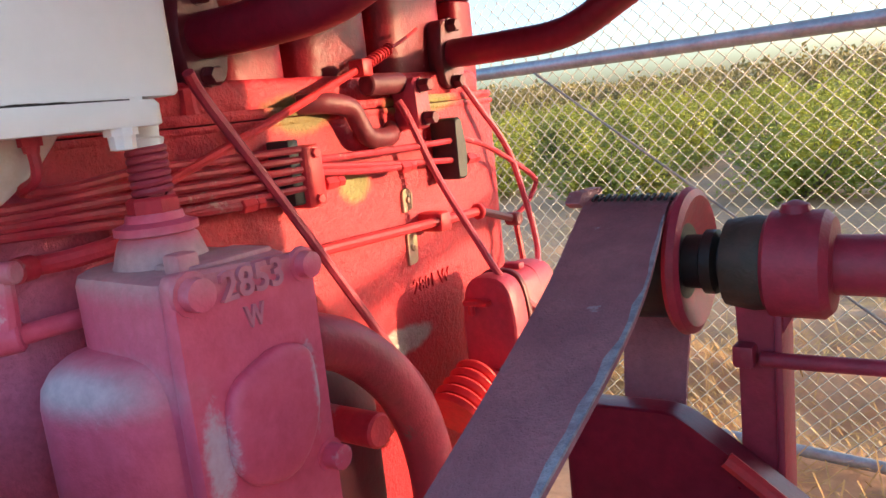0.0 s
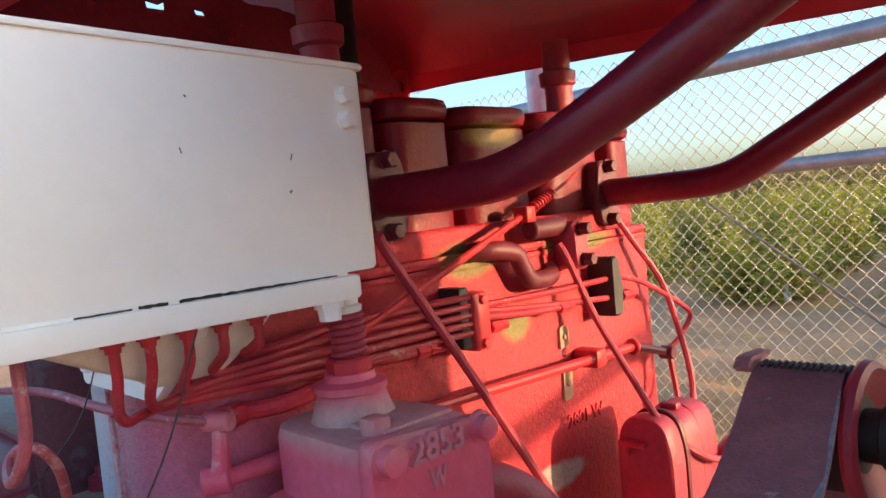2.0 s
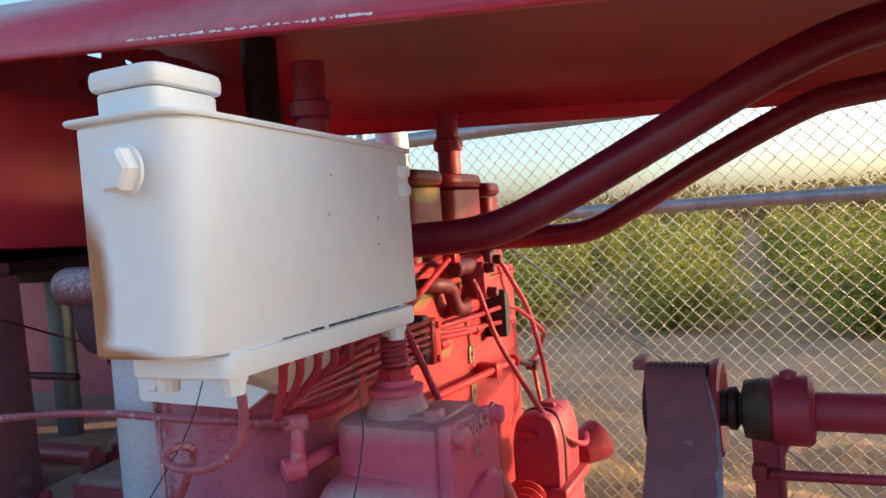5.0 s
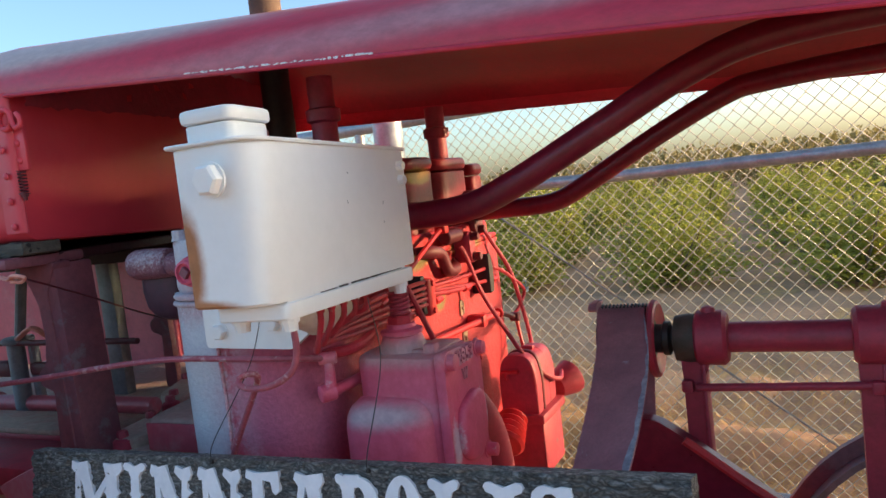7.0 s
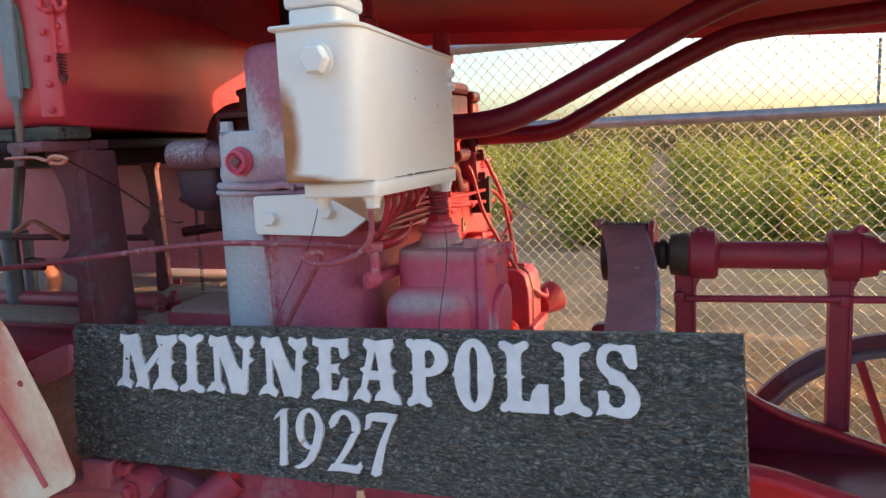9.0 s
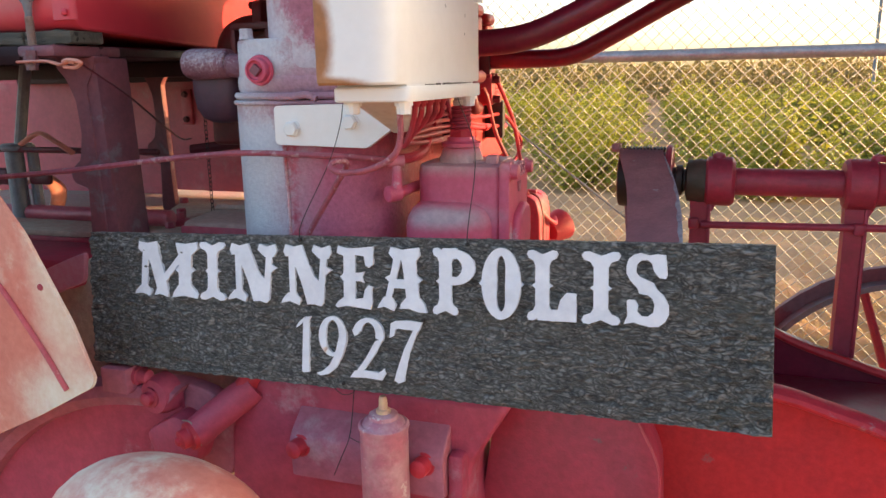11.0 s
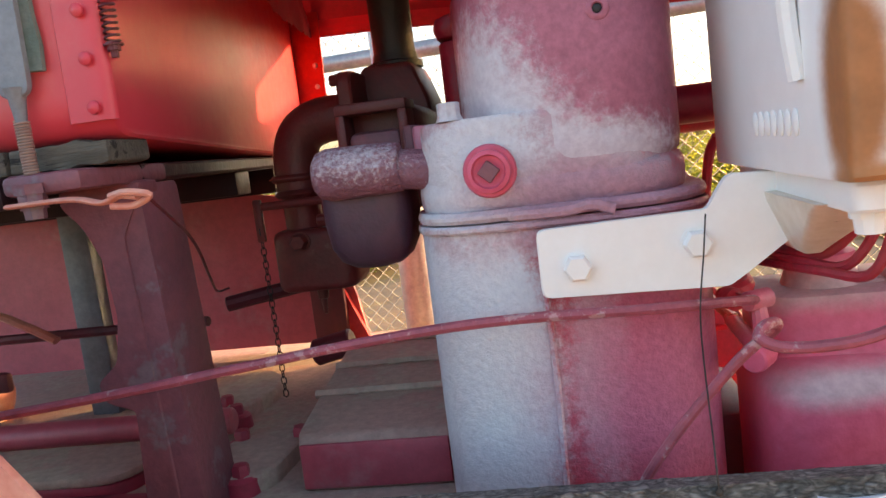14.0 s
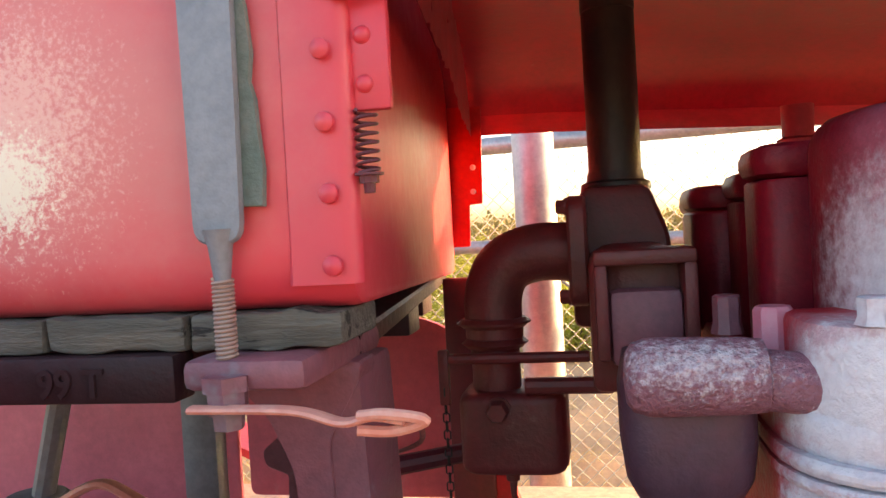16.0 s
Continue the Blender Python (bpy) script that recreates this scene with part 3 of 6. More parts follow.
prism(bm, rounded([(-0.72, 1.42), (-0.596, 1.42), (-0.592, 1.515), (-0.562, 1.517), (-0.552, 1.84), (-0.72, 1.84)], 0.003, 2), 1.122, 1.128, "y", 0.002)
strip_ = part("hood_bracket", bm, RED, hood, "bright red upright strip at the hood's corner")
bolts("bolt", strip_, [((-0.582, 1.121, 1.545), (0, -1, 0)), ((-0.580, 1.121, 1.60), (0, -1, 0))], WHITE, 0.006, 0.005)
# bulkhead at the hood's rear with rusted-out holes
rnd = random.Random(21)
bm = B()
gu, gz = 60, 9
gone = {(5, 3), (6, 3), (14, 5), (19, 6), (20, 6), (23, 4), (25, 6), (29, 3), (31, 5), (12, 6), (17, 2)}


def bulk(i, j):
    v = -0.005 + 1.135 * i / gu
    far = min(1.0, max(0.0, (v - 0.64) / 0.1))
    low = 1.70 - 0.028 * far
    top = 1.81 + 0.045 * math.sin(math.pi * min(1.0, i / gu * 1.05)) - 0.12 * max(0.0, (v - 1.0) / 0.13) - 0.05 * max(0.0, (0.12 - v) / 0.12)
    return (-0.462 - 0.105 * max(0.0, v) + rnd.uniform(-0.002, 0.002), v + rnd.uniform(-0.006, 0.006), low + (top - low) * j / gz + rnd.uniform(-0.005, 0.005))


grid = [[bm.verts.new(bulk(i, j)) for i in range(gu + 1)] for j in range(gz + 1)]
for j in range(gz):
    for i in range(gu):
        if (i, j) not in gone:
            bm.faces.new((grid[j][i], grid[j][i + 1], grid[j + 1][i + 1], grid[j + 1][i]))
part("bulkhead", bm, RED_DULL, hood, "dark sheet bulkhead with rusted holes")

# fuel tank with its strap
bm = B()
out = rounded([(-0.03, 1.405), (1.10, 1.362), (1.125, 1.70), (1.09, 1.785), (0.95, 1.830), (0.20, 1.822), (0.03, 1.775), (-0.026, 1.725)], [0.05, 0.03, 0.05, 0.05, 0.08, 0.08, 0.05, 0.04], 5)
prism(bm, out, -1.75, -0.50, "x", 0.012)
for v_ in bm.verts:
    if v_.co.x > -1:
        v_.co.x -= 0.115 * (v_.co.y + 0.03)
tank = part("fuel_tank", bm, TANKRED, tractor, "faded red riveted fuel tank with a chalky patch and painted-in glints")
bm = B()
band_loops = []
for z in (1.425, 1.50, 1.58, 1.66, 1.735):
    v0_ = -0.0318 + 0.004 * (z - 1.405) / 0.33
    bend = [(-0.552, v0_), (-0.525, v0_), (-0.509, v0_), (-0.501, v0_ + 0.003), (-0.497, v0_ + 0.008), (-0.496, v0_ + 0.013)]
    band_loops.append([Vector((u, v, z)) for u, v in bend] + [Vector((u - 0.004, v + 0.004, z)) for u, v in reversed(bend)])
rings(bm, band_loops)
rim = part("corner_band", bm, TANKRED, tank, "riveted red corner band")
for z in (1.44, 1.497, 1.553, 1.61, 1.665):
    bm = B()
    lathe(bm, (-0.516, -0.036, z), (0, -1, 0), [(0, 0.0085), (0.003, 0.0078), (0.005, 0.005), (0.006, 0.0005)], 14)
    part("rivet", bm, TANKRED, rim)
bm = B()
block(bm, (-0.499, -0.018, 1.562), (-0.466, -0.008, 1.66), 0.003)
latch = part("hood_latch", bm, TANKRED, tank, "riveted latch plate with a ring and a spring")
for z in (1.583, 1.622):
    bm = B()
    lathe(bm, (-0.487, -0.018, z), (0, -1, 0), [(0, 0.0075), (0.003, 0.0065), (0.005, 0.004), (0.0055, 0.0005)], 14)
    part("rivet", bm, TANKRED, latch)
bm = B()
ring_pts = [(-0.497 + 0.021 * math.cos(a * math.pi / 10), -0.032, 1.675 + 0.021 * math.sin(a * math.pi / 10)) for a in range(-4, 21)]
tube(bm, ring_pts, 0.0065, 8, 2)
tube(bm, [(-0.476, -0.032, 1.675), (-0.468, -0.032, 1.655), (-0.452, -0.032, 1.657), (-0.449, -0.032, 1.672), (-0.458, -0.032, 1.685)], 0.006, 8, 4)
part("ring", bm, TANKRED, latch)
bm = B()
coil(bm, (-0.487, -0.020, 1.562), (-0.487, -0.020, 1.512), 0.0085, 0.0016, 7)
lathe(bm, (-0.487, -0.020, 1.512), (0, 0, -1), [(0, 0.012), (0.002, 0.012), (0.002, 0.008), (0.008, 0.008), (0.008, 0.005), (0.016, 0.0045)], 10)
part("spring", bm, RED_DARK, latch)
bm = B()
prism(bm, rounded([(-0.625, 1.462), (-0.585, 1.462), (-0.579, 1.80), (-0.629, 1.80)], [0.014, 0.014, 0.002, 0.002], 4), -0.052, -0.043, "y", 0.002)
lathe(bm, (-0.605, -0.047, 1.462), (0, 0, -1), [(-0.012, 0.014), (0.002, 0.010), (0.03, 0.0066), (0.115, 0.0066)], 12)
strap = part("tank_strap", bm, GREYSTEEL, tank, "grey flat steel tie strap with a threaded end")
bm = B()
pad = [(-0.620, 1.492), (-0.569, 1.490), (-0.567, 1.520), (-0.570, 1.552), (-0.571, 1.575), (-0.575, 1.590), (-0.572, 1.612), (-0.575, 1.650), (-0.581, 1.676), (-0.620, 1.680)]
prism(bm, pad, -0.0425, -0.0345, "y", 0.001)
part("strap_pad", bm, PADGREEN, strap, "torn green felt pad behind the strap")
bm = B()
coil(bm, (-0.605, -0.047, 1.435), (-0.605, -0.047, 1.330), 0.0080, 0.0016, 30, 5)
part("thread", bm, THREAD, strap, "pale worn screw thread")
for k in range(9):
    rnd = random.Random(40 + k)
    bm = B()
    block(bm, (-1.745 + k * 0.137, -0.027 + rnd.uniform(0, 0.004), 1.373 + rnd.uniform(0, 0.005)), (-1.745 + k * 0.137 + rnd.uniform(0.128, 0.136), 0.075, 1.404), 0.004)
    bmesh.ops.subdivide_edges(bm, edges=[e for e in bm.edges if abs(e.verts[0].co.x - e.verts[1].co.x) > 0.05], cuts=9)
    for v_ in bm.verts:
        v_.co += Vector((0, 0.005 * noise.noise((v_.co.x * 40, v_.co.z * 60, k)), 0.005 * noise.noise((v_.co.x * 35, k * 3.0, v_.co.z * 20))))
    part("pad_piece", bm, WOOD, tank, "cracked weathered wooden pad under the tank")
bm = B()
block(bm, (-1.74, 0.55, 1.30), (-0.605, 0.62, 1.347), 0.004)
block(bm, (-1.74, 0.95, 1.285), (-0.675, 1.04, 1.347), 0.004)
# plate added to darken the tank's underside as its shade would
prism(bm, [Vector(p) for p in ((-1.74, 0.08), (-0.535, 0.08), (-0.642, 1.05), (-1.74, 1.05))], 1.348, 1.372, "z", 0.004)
part("rear_beam", bm, BEAMSHADE, tank, "dark beam under the tank")

# oiler
def sag(bm_, above):
    """The oiler's top falls towards its inner end."""
    for v_ in bm_.verts:
        if v_.co.z > above:
            v_.co.z -= 0.021 * (v_.co.y + 0.30) / 0.47


bm = B()
out = rounded([(0.225, -0.30), (0.367, -0.30), (0.367, 0.17), (0.225, 0.17)], [0.012, 0.05, 0.012, 0.012], 6)
prism(bm, out, 1.278, 1.520, "z", 0.004)
sag(bm, 1.45)
oiler = part("oiler_box", bm, OILWHITE, tractor, "white-painted mechanical oiler box with rust stains")
bm = B()
prism(bm, rounded([(0.216, -0.309), (0.371, -0.309), (0.371, 0.175), (0.216, 0.175)], [0.012, 0.05, 0.012, 0.012], 6), 1.520, 1.526, "z", 0.002)
sag(bm, 1.45)
lid = part("lid", bm, WHITE, oiler)
for v in (-0.16, -0.10, -0.02, 0.06, 0.13):
    bm = B()
    lathe(bm, (0.352, v, 1.526), (0, 0, 1), [(0, 0.007), (0.003, 0.006), (0.004, 0.001)], 10)
    sag(bm, 1.45)
    part("screw", bm, WHITE, lid)
bm = B()
prism(bm, rounded([(0.243, -0.29), (0.335, -0.29), (0.335, -0.19), (0.243, -0.19)], [0.02, 0.02, 0.03, 0.03], 6), 1.526, 1.552, "z", 0.002)
prism(bm, rounded([(0.238, -0.295), (0.340, -0.295), (0.340, -0.185), (0.238, -0.185)], [0.02, 0.02, 0.03, 0.03], 6), 1.554, 1.575, "z", 0.006)
sag(bm, 1.45)
part("filler_cap", bm, WHITE, oiler)
bm = B()
bolt(bm, loc(-0.713, -0.052, 1.468), (0, -1, 0), 0.0235, 0.016)
part("hex_plug", bm, WHITE, oiler, "large hexagon plug")
bm = B()
prism(bm, rounded([(0.238, -0.268), (0.372, -0.262), (0.380, 0.135), (0.25, 0.16)], 0.015, 4), 1.25, 1.2745, "z", 0.003)
part("base_plate", bm, WHITE, oiler)
bm = B()
block(bm, (0.24, -0.25, 1.2735), (0.3645, 0.125, 1.2790), 0.0006)
part("sealant", bm, WHITE, oiler, "smeared white sealant in the joint")
rnd = random.Random(31)
for va, vb, ha in ((-0.163, -0.114, 0.0012), (-0.108, -0.081, 0.0036), (-0.070, -0.028, 0.0040), (-0.028, 0.020, 0.0028), (0.020, 0.058, 0.0022), (0.058, 0.110, 0.0012)):
    bm = B()
    steps = [va + (vb - va) * k / 9 for k in range(10)]
    prism(bm, [Vector((v, 1.2758 - 0.0004 - rnd.uniform(0.0, 0.4) * ha)) for v in steps] + [Vector((v, 1.2762 + rnd.uniform(0.2, 0.6) * ha)) for v in reversed(steps)], 0.30, 0.3655, "x", 0.0001)
    part("joint_gap", bm, BLACK, oiler, "dark torn gap in the joint")
for at in ((0.352, -0.235, 1.25), (0.365, 0.095, 1.25), (0.26, -0.235, 1.25)):
    bm = B()
    lathe(bm, at, (0, 0, -1), [(0, 0.016), (0.007, 0.016), (0.007, 0.013), (0.02, 0.012), (0.021, 0.006)], 10)
    part("foot_bolt", bm, WHITE, oiler)
bolts("bolt", oiler, [((0.367, 0.142, 1.470), (1, 0, 0)), ((0.367, 0.142, 1.443), (1, 0, 0))], WHITE, 0.010, 0.010)
bm = B()
hopper = []
for z, u0, u1, v0, v1, rr in ((1.252, 0.232, 0.312, -0.20, 0.07, 0.012), (1.242, 0.234, 0.308, -0.175, 0.065, 0.014), (1.218, 0.244, 0.296, -0.125, 0.05, 0.014), (1.194, 0.254, 0.286, -0.075, 0.02, 0.012), (1.186, 0.260, 0.278, -0.065, 0.01, 0.008)):
    hopper.append([Vector((p.x, p.y, z)) for p in rounded([(u0, v0), (u1, v0), (u1, v1), (u0, v1)], rr, 4)])
rings(bm, hopper)
part("sump", bm, CREAM, oiler, "greasy cream hopper-shaped sump under the oiler")
bm = B()
tube(bm, [(0.222, -0.20 + 0.0, 1.36), (0.216, -0.20, 1.43), (0.216, -0.20, 1.58)], 0.008, 8)
part("sight_tube", bm, WHITE, oiler)
for i in range(7):
    bm = B()
    ball(bm, (0.224, -0.18 + i * 0.022, 1.325), 0.008, 0.4, 1, 1.6, 8, 6)
    part("drip_boss", bm, WHITE, oiler)

rnd = random.Random(77)
for k in range(4):
    bm = B()
    v, z, h = rnd.uniform(-0.22, 0.13), rnd.uniform(1.31, 1.49), rnd.uniform(0.002, 0.008)
    block(bm, (0.3665, v, z), (0.3674, v + rnd.uniform(0.0012, 0.003), z + h), 0.0003, 1)
    bmesh.ops.rotate(bm, verts=bm.verts, cent=(0.367, v, z), matrix=Matrix.Rotation(rnd.uniform(-0.9, 0.9), 3, "X"))
    part("paint_chip", bm, GREYSTEEL, oiler, "small grey paint chip")

# oil lines from the oiler along the block
ends = ((-0.121, 1.145), (-0.088, 1.159), (-0.050, 1.172), (-0.013, 1.186), (0.027, 1.200))
for k, (v0, ze) in enumerate(ends):
    bm = B()
    lathe(bm, (0.33, v0, 1.252), (0, 0, -1), [(0, 0.011), (0.01, 0.011), (0.01, 0.008), (0.016, 0.007)], 10)
    low = 1.168 + 0.004 * k + 0.001 * k * k
    tube(bm, [(0.33, v0, 1.25), (0.325, v0 + 0.003, 1.215), (0.305 - 0.008 * k, v0 + 0.012, low), (0.275 - 0.004 * k, v0 + 0.07, low - 0.003), (0.245, 0.16 + 0.01 * k, ze + 0.004), (0.235, 0.30, ze + 0.001), (0.236, 0.45, ze)], 0.0055, 8)
    part("oil_line", bm, OILRED, oiler, "thin red copper oil line")
bm = B()
tube(bm, [(0.33, -0.20, 1.25), (0.33, -0.20, 1.185), (0.312, -0.203, 1.152), (0.262, -0.198, 1.130), (0.205, -0.185, 1.124), (0.182, -0.175, 1.133), (0.192, -0.165, 1.142), (0.203, -0.15, 1.134), (0.165, -0.125, 1.09), (0.09, -0.10, 0.99), (0.04, -0.09, 0.90)], 0.0056, 10)
part("drain_hose", bm, RODPINK, oiler, "curled red drain hose")

# engine block and heads
bm = B()
out = rounded([(-0.168, 0.0), (0.195, 0.0), (0.195, 1.07), (-0.168, 1.07)], [0.12, 0.12, 0.05, 0.05], 8)
prism(bm, out, 0.55, 1.238, "z", 0.003)
engine = part("engine_block", bm, ENDRED, tractor, "red cast-iron engine block with worn silver paint at its end")
bm = B()
prism(bm, [c_ + (c_ - Vector((0.0135, 0.535))).normalized() * 0.008 for c_ in out], 1.236, 1.246, "z", 0.003)
prism(bm, [c_ + (c_ - Vector((0.0135, 0.535))).normalized() * 0.005 for c_ in out], 1.248, 1.262, "z", 0.005)
part("head_flange", bm, ENDRED, engine)
bm = B()
tube(bm, [(-0.045, -0.004, 1.254), (0.02, -0.012, 1.254), (0.05, -0.013, 1.258), (0.075, -0.012, 1.250)], 0.007, 8)
part("flange_lug", bm, ENDRED, engine)
bm = B()
tube(bm, [(-0.014, -0.001, 1.235), (-0.012, -0.003, 1.15), (-0.010, -0.003, 1.05), (-0.012, -0.003, 0.92)], 0.004, 6)
part("casting_ridge", bm, ENDRED, engine)
bm = B()
prism(bm, rounded([(-0.165, 0.006), (0.175, 0.004), (0.175, 1.06), (-0.165, 1.06)], [0.12, 0.12, 0.05, 0.05], 8), 1.256, 1.305, "z", 0.02)
prism(bm, rounded([(-0.150, 0.06), (-0.115, 0.016), (0.0, 0.0075), (0.11, 0.0085), (0.166, 0.08), (0.166, 0.15), (-0.150, 0.15)], [0.02, 0.03, 0.03, 0.04, 0.03, 0.02, 0.02], 5), 1.26, 1.372, "z", 0.008)
part("head_base", bm, ENDRED, engine)
for a, b, zt, ul in ((0.0, 0.235, 1.55, -0.112), (0.25, 0.378, 1.535, -0.140), (0.388, 0.535, 1.515, -0.135), (0.545, 0.745, 1.505, -0.172), (0.76, 0.975, 1.500, -0.150), (0.985, 1.075, 1.48, -0.12)):
    bm = B()
    rr = min(0.09, (b - a) * (0.42 if a == 0.0 else 0.27))
    if a == 0.0:
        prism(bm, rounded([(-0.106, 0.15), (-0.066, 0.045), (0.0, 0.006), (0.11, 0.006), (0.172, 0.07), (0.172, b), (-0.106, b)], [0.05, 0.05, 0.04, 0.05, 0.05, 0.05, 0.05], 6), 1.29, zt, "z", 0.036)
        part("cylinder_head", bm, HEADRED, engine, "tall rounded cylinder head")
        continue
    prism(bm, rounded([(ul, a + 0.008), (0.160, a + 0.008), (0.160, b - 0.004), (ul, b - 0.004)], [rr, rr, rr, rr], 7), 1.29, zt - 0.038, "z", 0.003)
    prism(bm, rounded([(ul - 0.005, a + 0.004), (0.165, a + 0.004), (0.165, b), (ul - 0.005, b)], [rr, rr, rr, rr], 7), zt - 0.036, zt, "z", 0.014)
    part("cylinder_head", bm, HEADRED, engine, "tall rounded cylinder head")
bm = B()
lathe(bm, (-0.062, 0.006, 1.308), (0, -1, 0), [(0, 0.032), (0.006, 0.030), (0.006, 0.026), (0.020, 0.0245), (0.022, 0.020), (0.016, 0.018), (0.014, 0.012)], 28)
plug = part("square_plug", bm, PUMPRED, engine, "round pipe plug with a square socket")
bm = B()
m = Matrix.Translation((-0.062, -0.009, 1.308)) @ pose(0, 0, 0, 0, 42, 0)
block(bm, (-0.0095, -0.008, -0.0095), (0.0095, 0.004, 0.0095), 0.001, 1)
bmesh.ops.transform(bm, matrix=m, verts=bm.verts)
part("socket", bm, BRACKETRED, plug)
for at, way, r, h, mat in (((-0.105, 0.03, 1.372), (0, 0, 1), 0.014, 0.022, SILVPAINT), ((-0.155, 0.15, 1.30), (0, 0, 1), 0.018, 0.075, PUMPLIGHT), ((-0.185, 0.22, 1.34), (0, 0, 1), 0.014, 0.04, BRACKETRED), ((0.178, 0.27, 1.30), (1, 0, 0), 0.013, 0.012, RED_CAST), ((0.172, 0.32, 1.262), (0, 0, 1), 0.013, 0.035, RED_CAST), ((0.045, 0.06, 1.548), (0, 0, 1), 0.012, 0.016, HEADRED), ((0.105, 0.07, 1.546), (0, 0, 1), 0.018, 0.026, HEADRED), ((0.12, 0.606, 1.492), (0, 0, 1), 0.011, 0.012, HEADRED), ((0.075, 0.80, 1.492), (0, 0, 1), 0.012, 0.012, HEADRED)):
    bm = B()
    lathe(bm, at, way, [(0, r), (h * 0.7, r), (h * 0.7, r * 1.3), (h, r * 1.25)] if r < 0.012 else [(0, r * 1.2), (h * 0.3, r), (h * 0.95, r), (h, r * 0.85)], 8)
    part("head_bolt", bm, mat, engine)
bm = B()
lathe(bm, (0.078, 0.0065, 1.474), (0, -1, 0), [(-0.004, 0.014), (0.001, 0.013), (0.003, 0.010), (0.003, 0.007), (0.0, 0.0055)], 18)
ring_boss = part("casting_boss", bm, HEADRED, engine)
bm = B()
ball(bm, (0.078, 0.0065, 1.474), 0.0055, 1, 0.35, 1, 12, 8)
part("casting_hole", bm, BLACK, ring_boss)
# pipes from head to hood
for u, v, za, zb, r in ((0.072, 0.956, 1.47, 1.66, 0.029), (0.088, 0.33, 1.50, 1.70, 0.030)):
    bm = B()
    lathe(bm, (u, v, za), (0, 0, 1), [(0, r * 0.6), (0.03, r * 0.62), (0.035, r), (0.095, r), (0.10, r * 1.3), (0.125, r * 1.35), (0.13, r), (zb - za, r)], 20)
    part("riser_pipe", bm, RED_DULL, engine, "short flanged riser pipe")
# white bracket plate on the end
bm = B()
prism(bm, rounded([(-0.016, 1.157), (0.19, 1.152), (0.21, 1.165), (0.31, 1.236), (0.315, 1.27), (0.195, 1.276), (0.172, 1.240), (-0.016, 1.236)], [0.01, 0.006, 0.004, 0.004, 0.004, 0.01, 0.006, 0.01], 3), -0.030, -0.016, "y", 0.002)
plate = part("oiler_bracket", bm, WHITE, engine, "white steel bracket plate with two bolts")
bolts("bolt", plate, [((0.027, -0.030, 1.190), (0, -1, 0)), ((0.158, -0.030, 1.204), (0, -1, 0))], WHITE, 0.016, 0.013)

# outlet elbow and cup
bm = B()
tube(bm, [(-0.06, 0.075, 1.312), (-0.13, 0.075, 1.316), (-0.185, 0.075, 1.322)], 0.026, 18)
lathe(bm, (-0.178, 0.075, 1.325), (-1, 0, 0), [(0, 0.026), (0.002, 0.031), (0.02, 0.033), (0.08, 0.0345), (0.098, 0.034), (0.110, 0.030), (0.116, 0.022), (0.118, 0.0)], 26)
elbow = part("outlet_elbow", bm, SILVER, engine, "cast outlet elbow with flaking silver paint")
bm = B()
cup_loops = []
for z, g in ((1.192, 0.040), (1.195, 0.026), (1.205, 0.013), (1.225, 0.004), (1.26, 0.0), (1.305, 0.0), (1.335, 0.006)):
    cup_loops.append([Vector((p.x, p.y, z)) for p in rounded([(-0.300 + g, 0.080 + g), (-0.180 - g, 0.080 + g), (-0.180 - g, 0.205 - g), (-0.300 + g, 0.205 - g)], 0.034, 6)])
rings(bm, cup_loops)
part("water_cup", bm, CUPDARK, elbow, "dark cast cup below the elbow")

# exhaust manifold, stack, carburettor
bm = B()
prism(bm, rounded([(-0.325, 1.25), (-0.20, 1.25), (-0.20, 1.415), (-0.225, 1.428), (-0.30, 1.428), (-0.325, 1.415)], 0.012, 3), 0.345, 0.66, "y", 0.012)
prism(bm, rounded([(-0.352, 1.30), (-0.195, 1.30), (-0.205, 1.44), (-0.232, 1.515), (-0.332, 1.515), (-0.350, 1.45)], 0.016, 4), 0.57, 0.75, "y", 0.014)
manifold = part("exhaust_manifold", bm, CARBRED, tractor, "dusty brown cast exhaust manifold")
bm = B()
for lo, hi in (((-0.318, 0.288, 1.41), (-0.202, 0.37, 1.428)), ((-0.318, 0.288, 1.30), (-0.302, 0.37, 1.412)), ((-0.218, 0.288, 1.30), (-0.202, 0.37, 1.412))):
    block(bm, lo, hi, 0.005)
part("slot_frame", bm, CARBRED, manifold)
# black plate stands in for the unlit inside of the slot
bm = B()
block(bm, (-0.30, 0.352, 1.36), (-0.22, 0.362, 1.412), 0.002)
part("slot_dark", bm, BLACK, manifold, "dark slot opening")
bm = B()
block(bm, (-0.303, 0.298, 1.29), (-0.217, 0.33, 1.382), 0.012)
part("dust_flap", bm, BRACKETRED, manifold)
bm = B()
rod(bm, (-0.278, 0.66, 1.50), (-0.278, 0.66, 1.80), 0.042, 24)
lathe(bm, (-0.278, 0.66, 1.51), (0, 0, 1), [(0, 0.056), (0.012, 0.055), (0.016, 0.046), (0.03, 0.044)], 24)
rod(bm, (-0.278, 0.66, 1.79), (-0.278, 0.66, 2.75), 0.043, 24)
stack = part("exhaust_pipe", bm, BLACK, tractor, "black exhaust stack")
bm = B()
rod(bm, (-0.278, 0.66, 1.86), (-0.278, 0.66, 2.70), 0.045, 24)
part("stack_sleeve", bm, RUSTPIPE, stack, "rusty brown upper pipe")
bm = B()
prism(bm, rounded([(0.45, 1.345), (0.62, 1.345), (0.62, 1.50), (0.45, 1.50)], 0.03, 4), -0.352, -0.325, "x", 0.004)
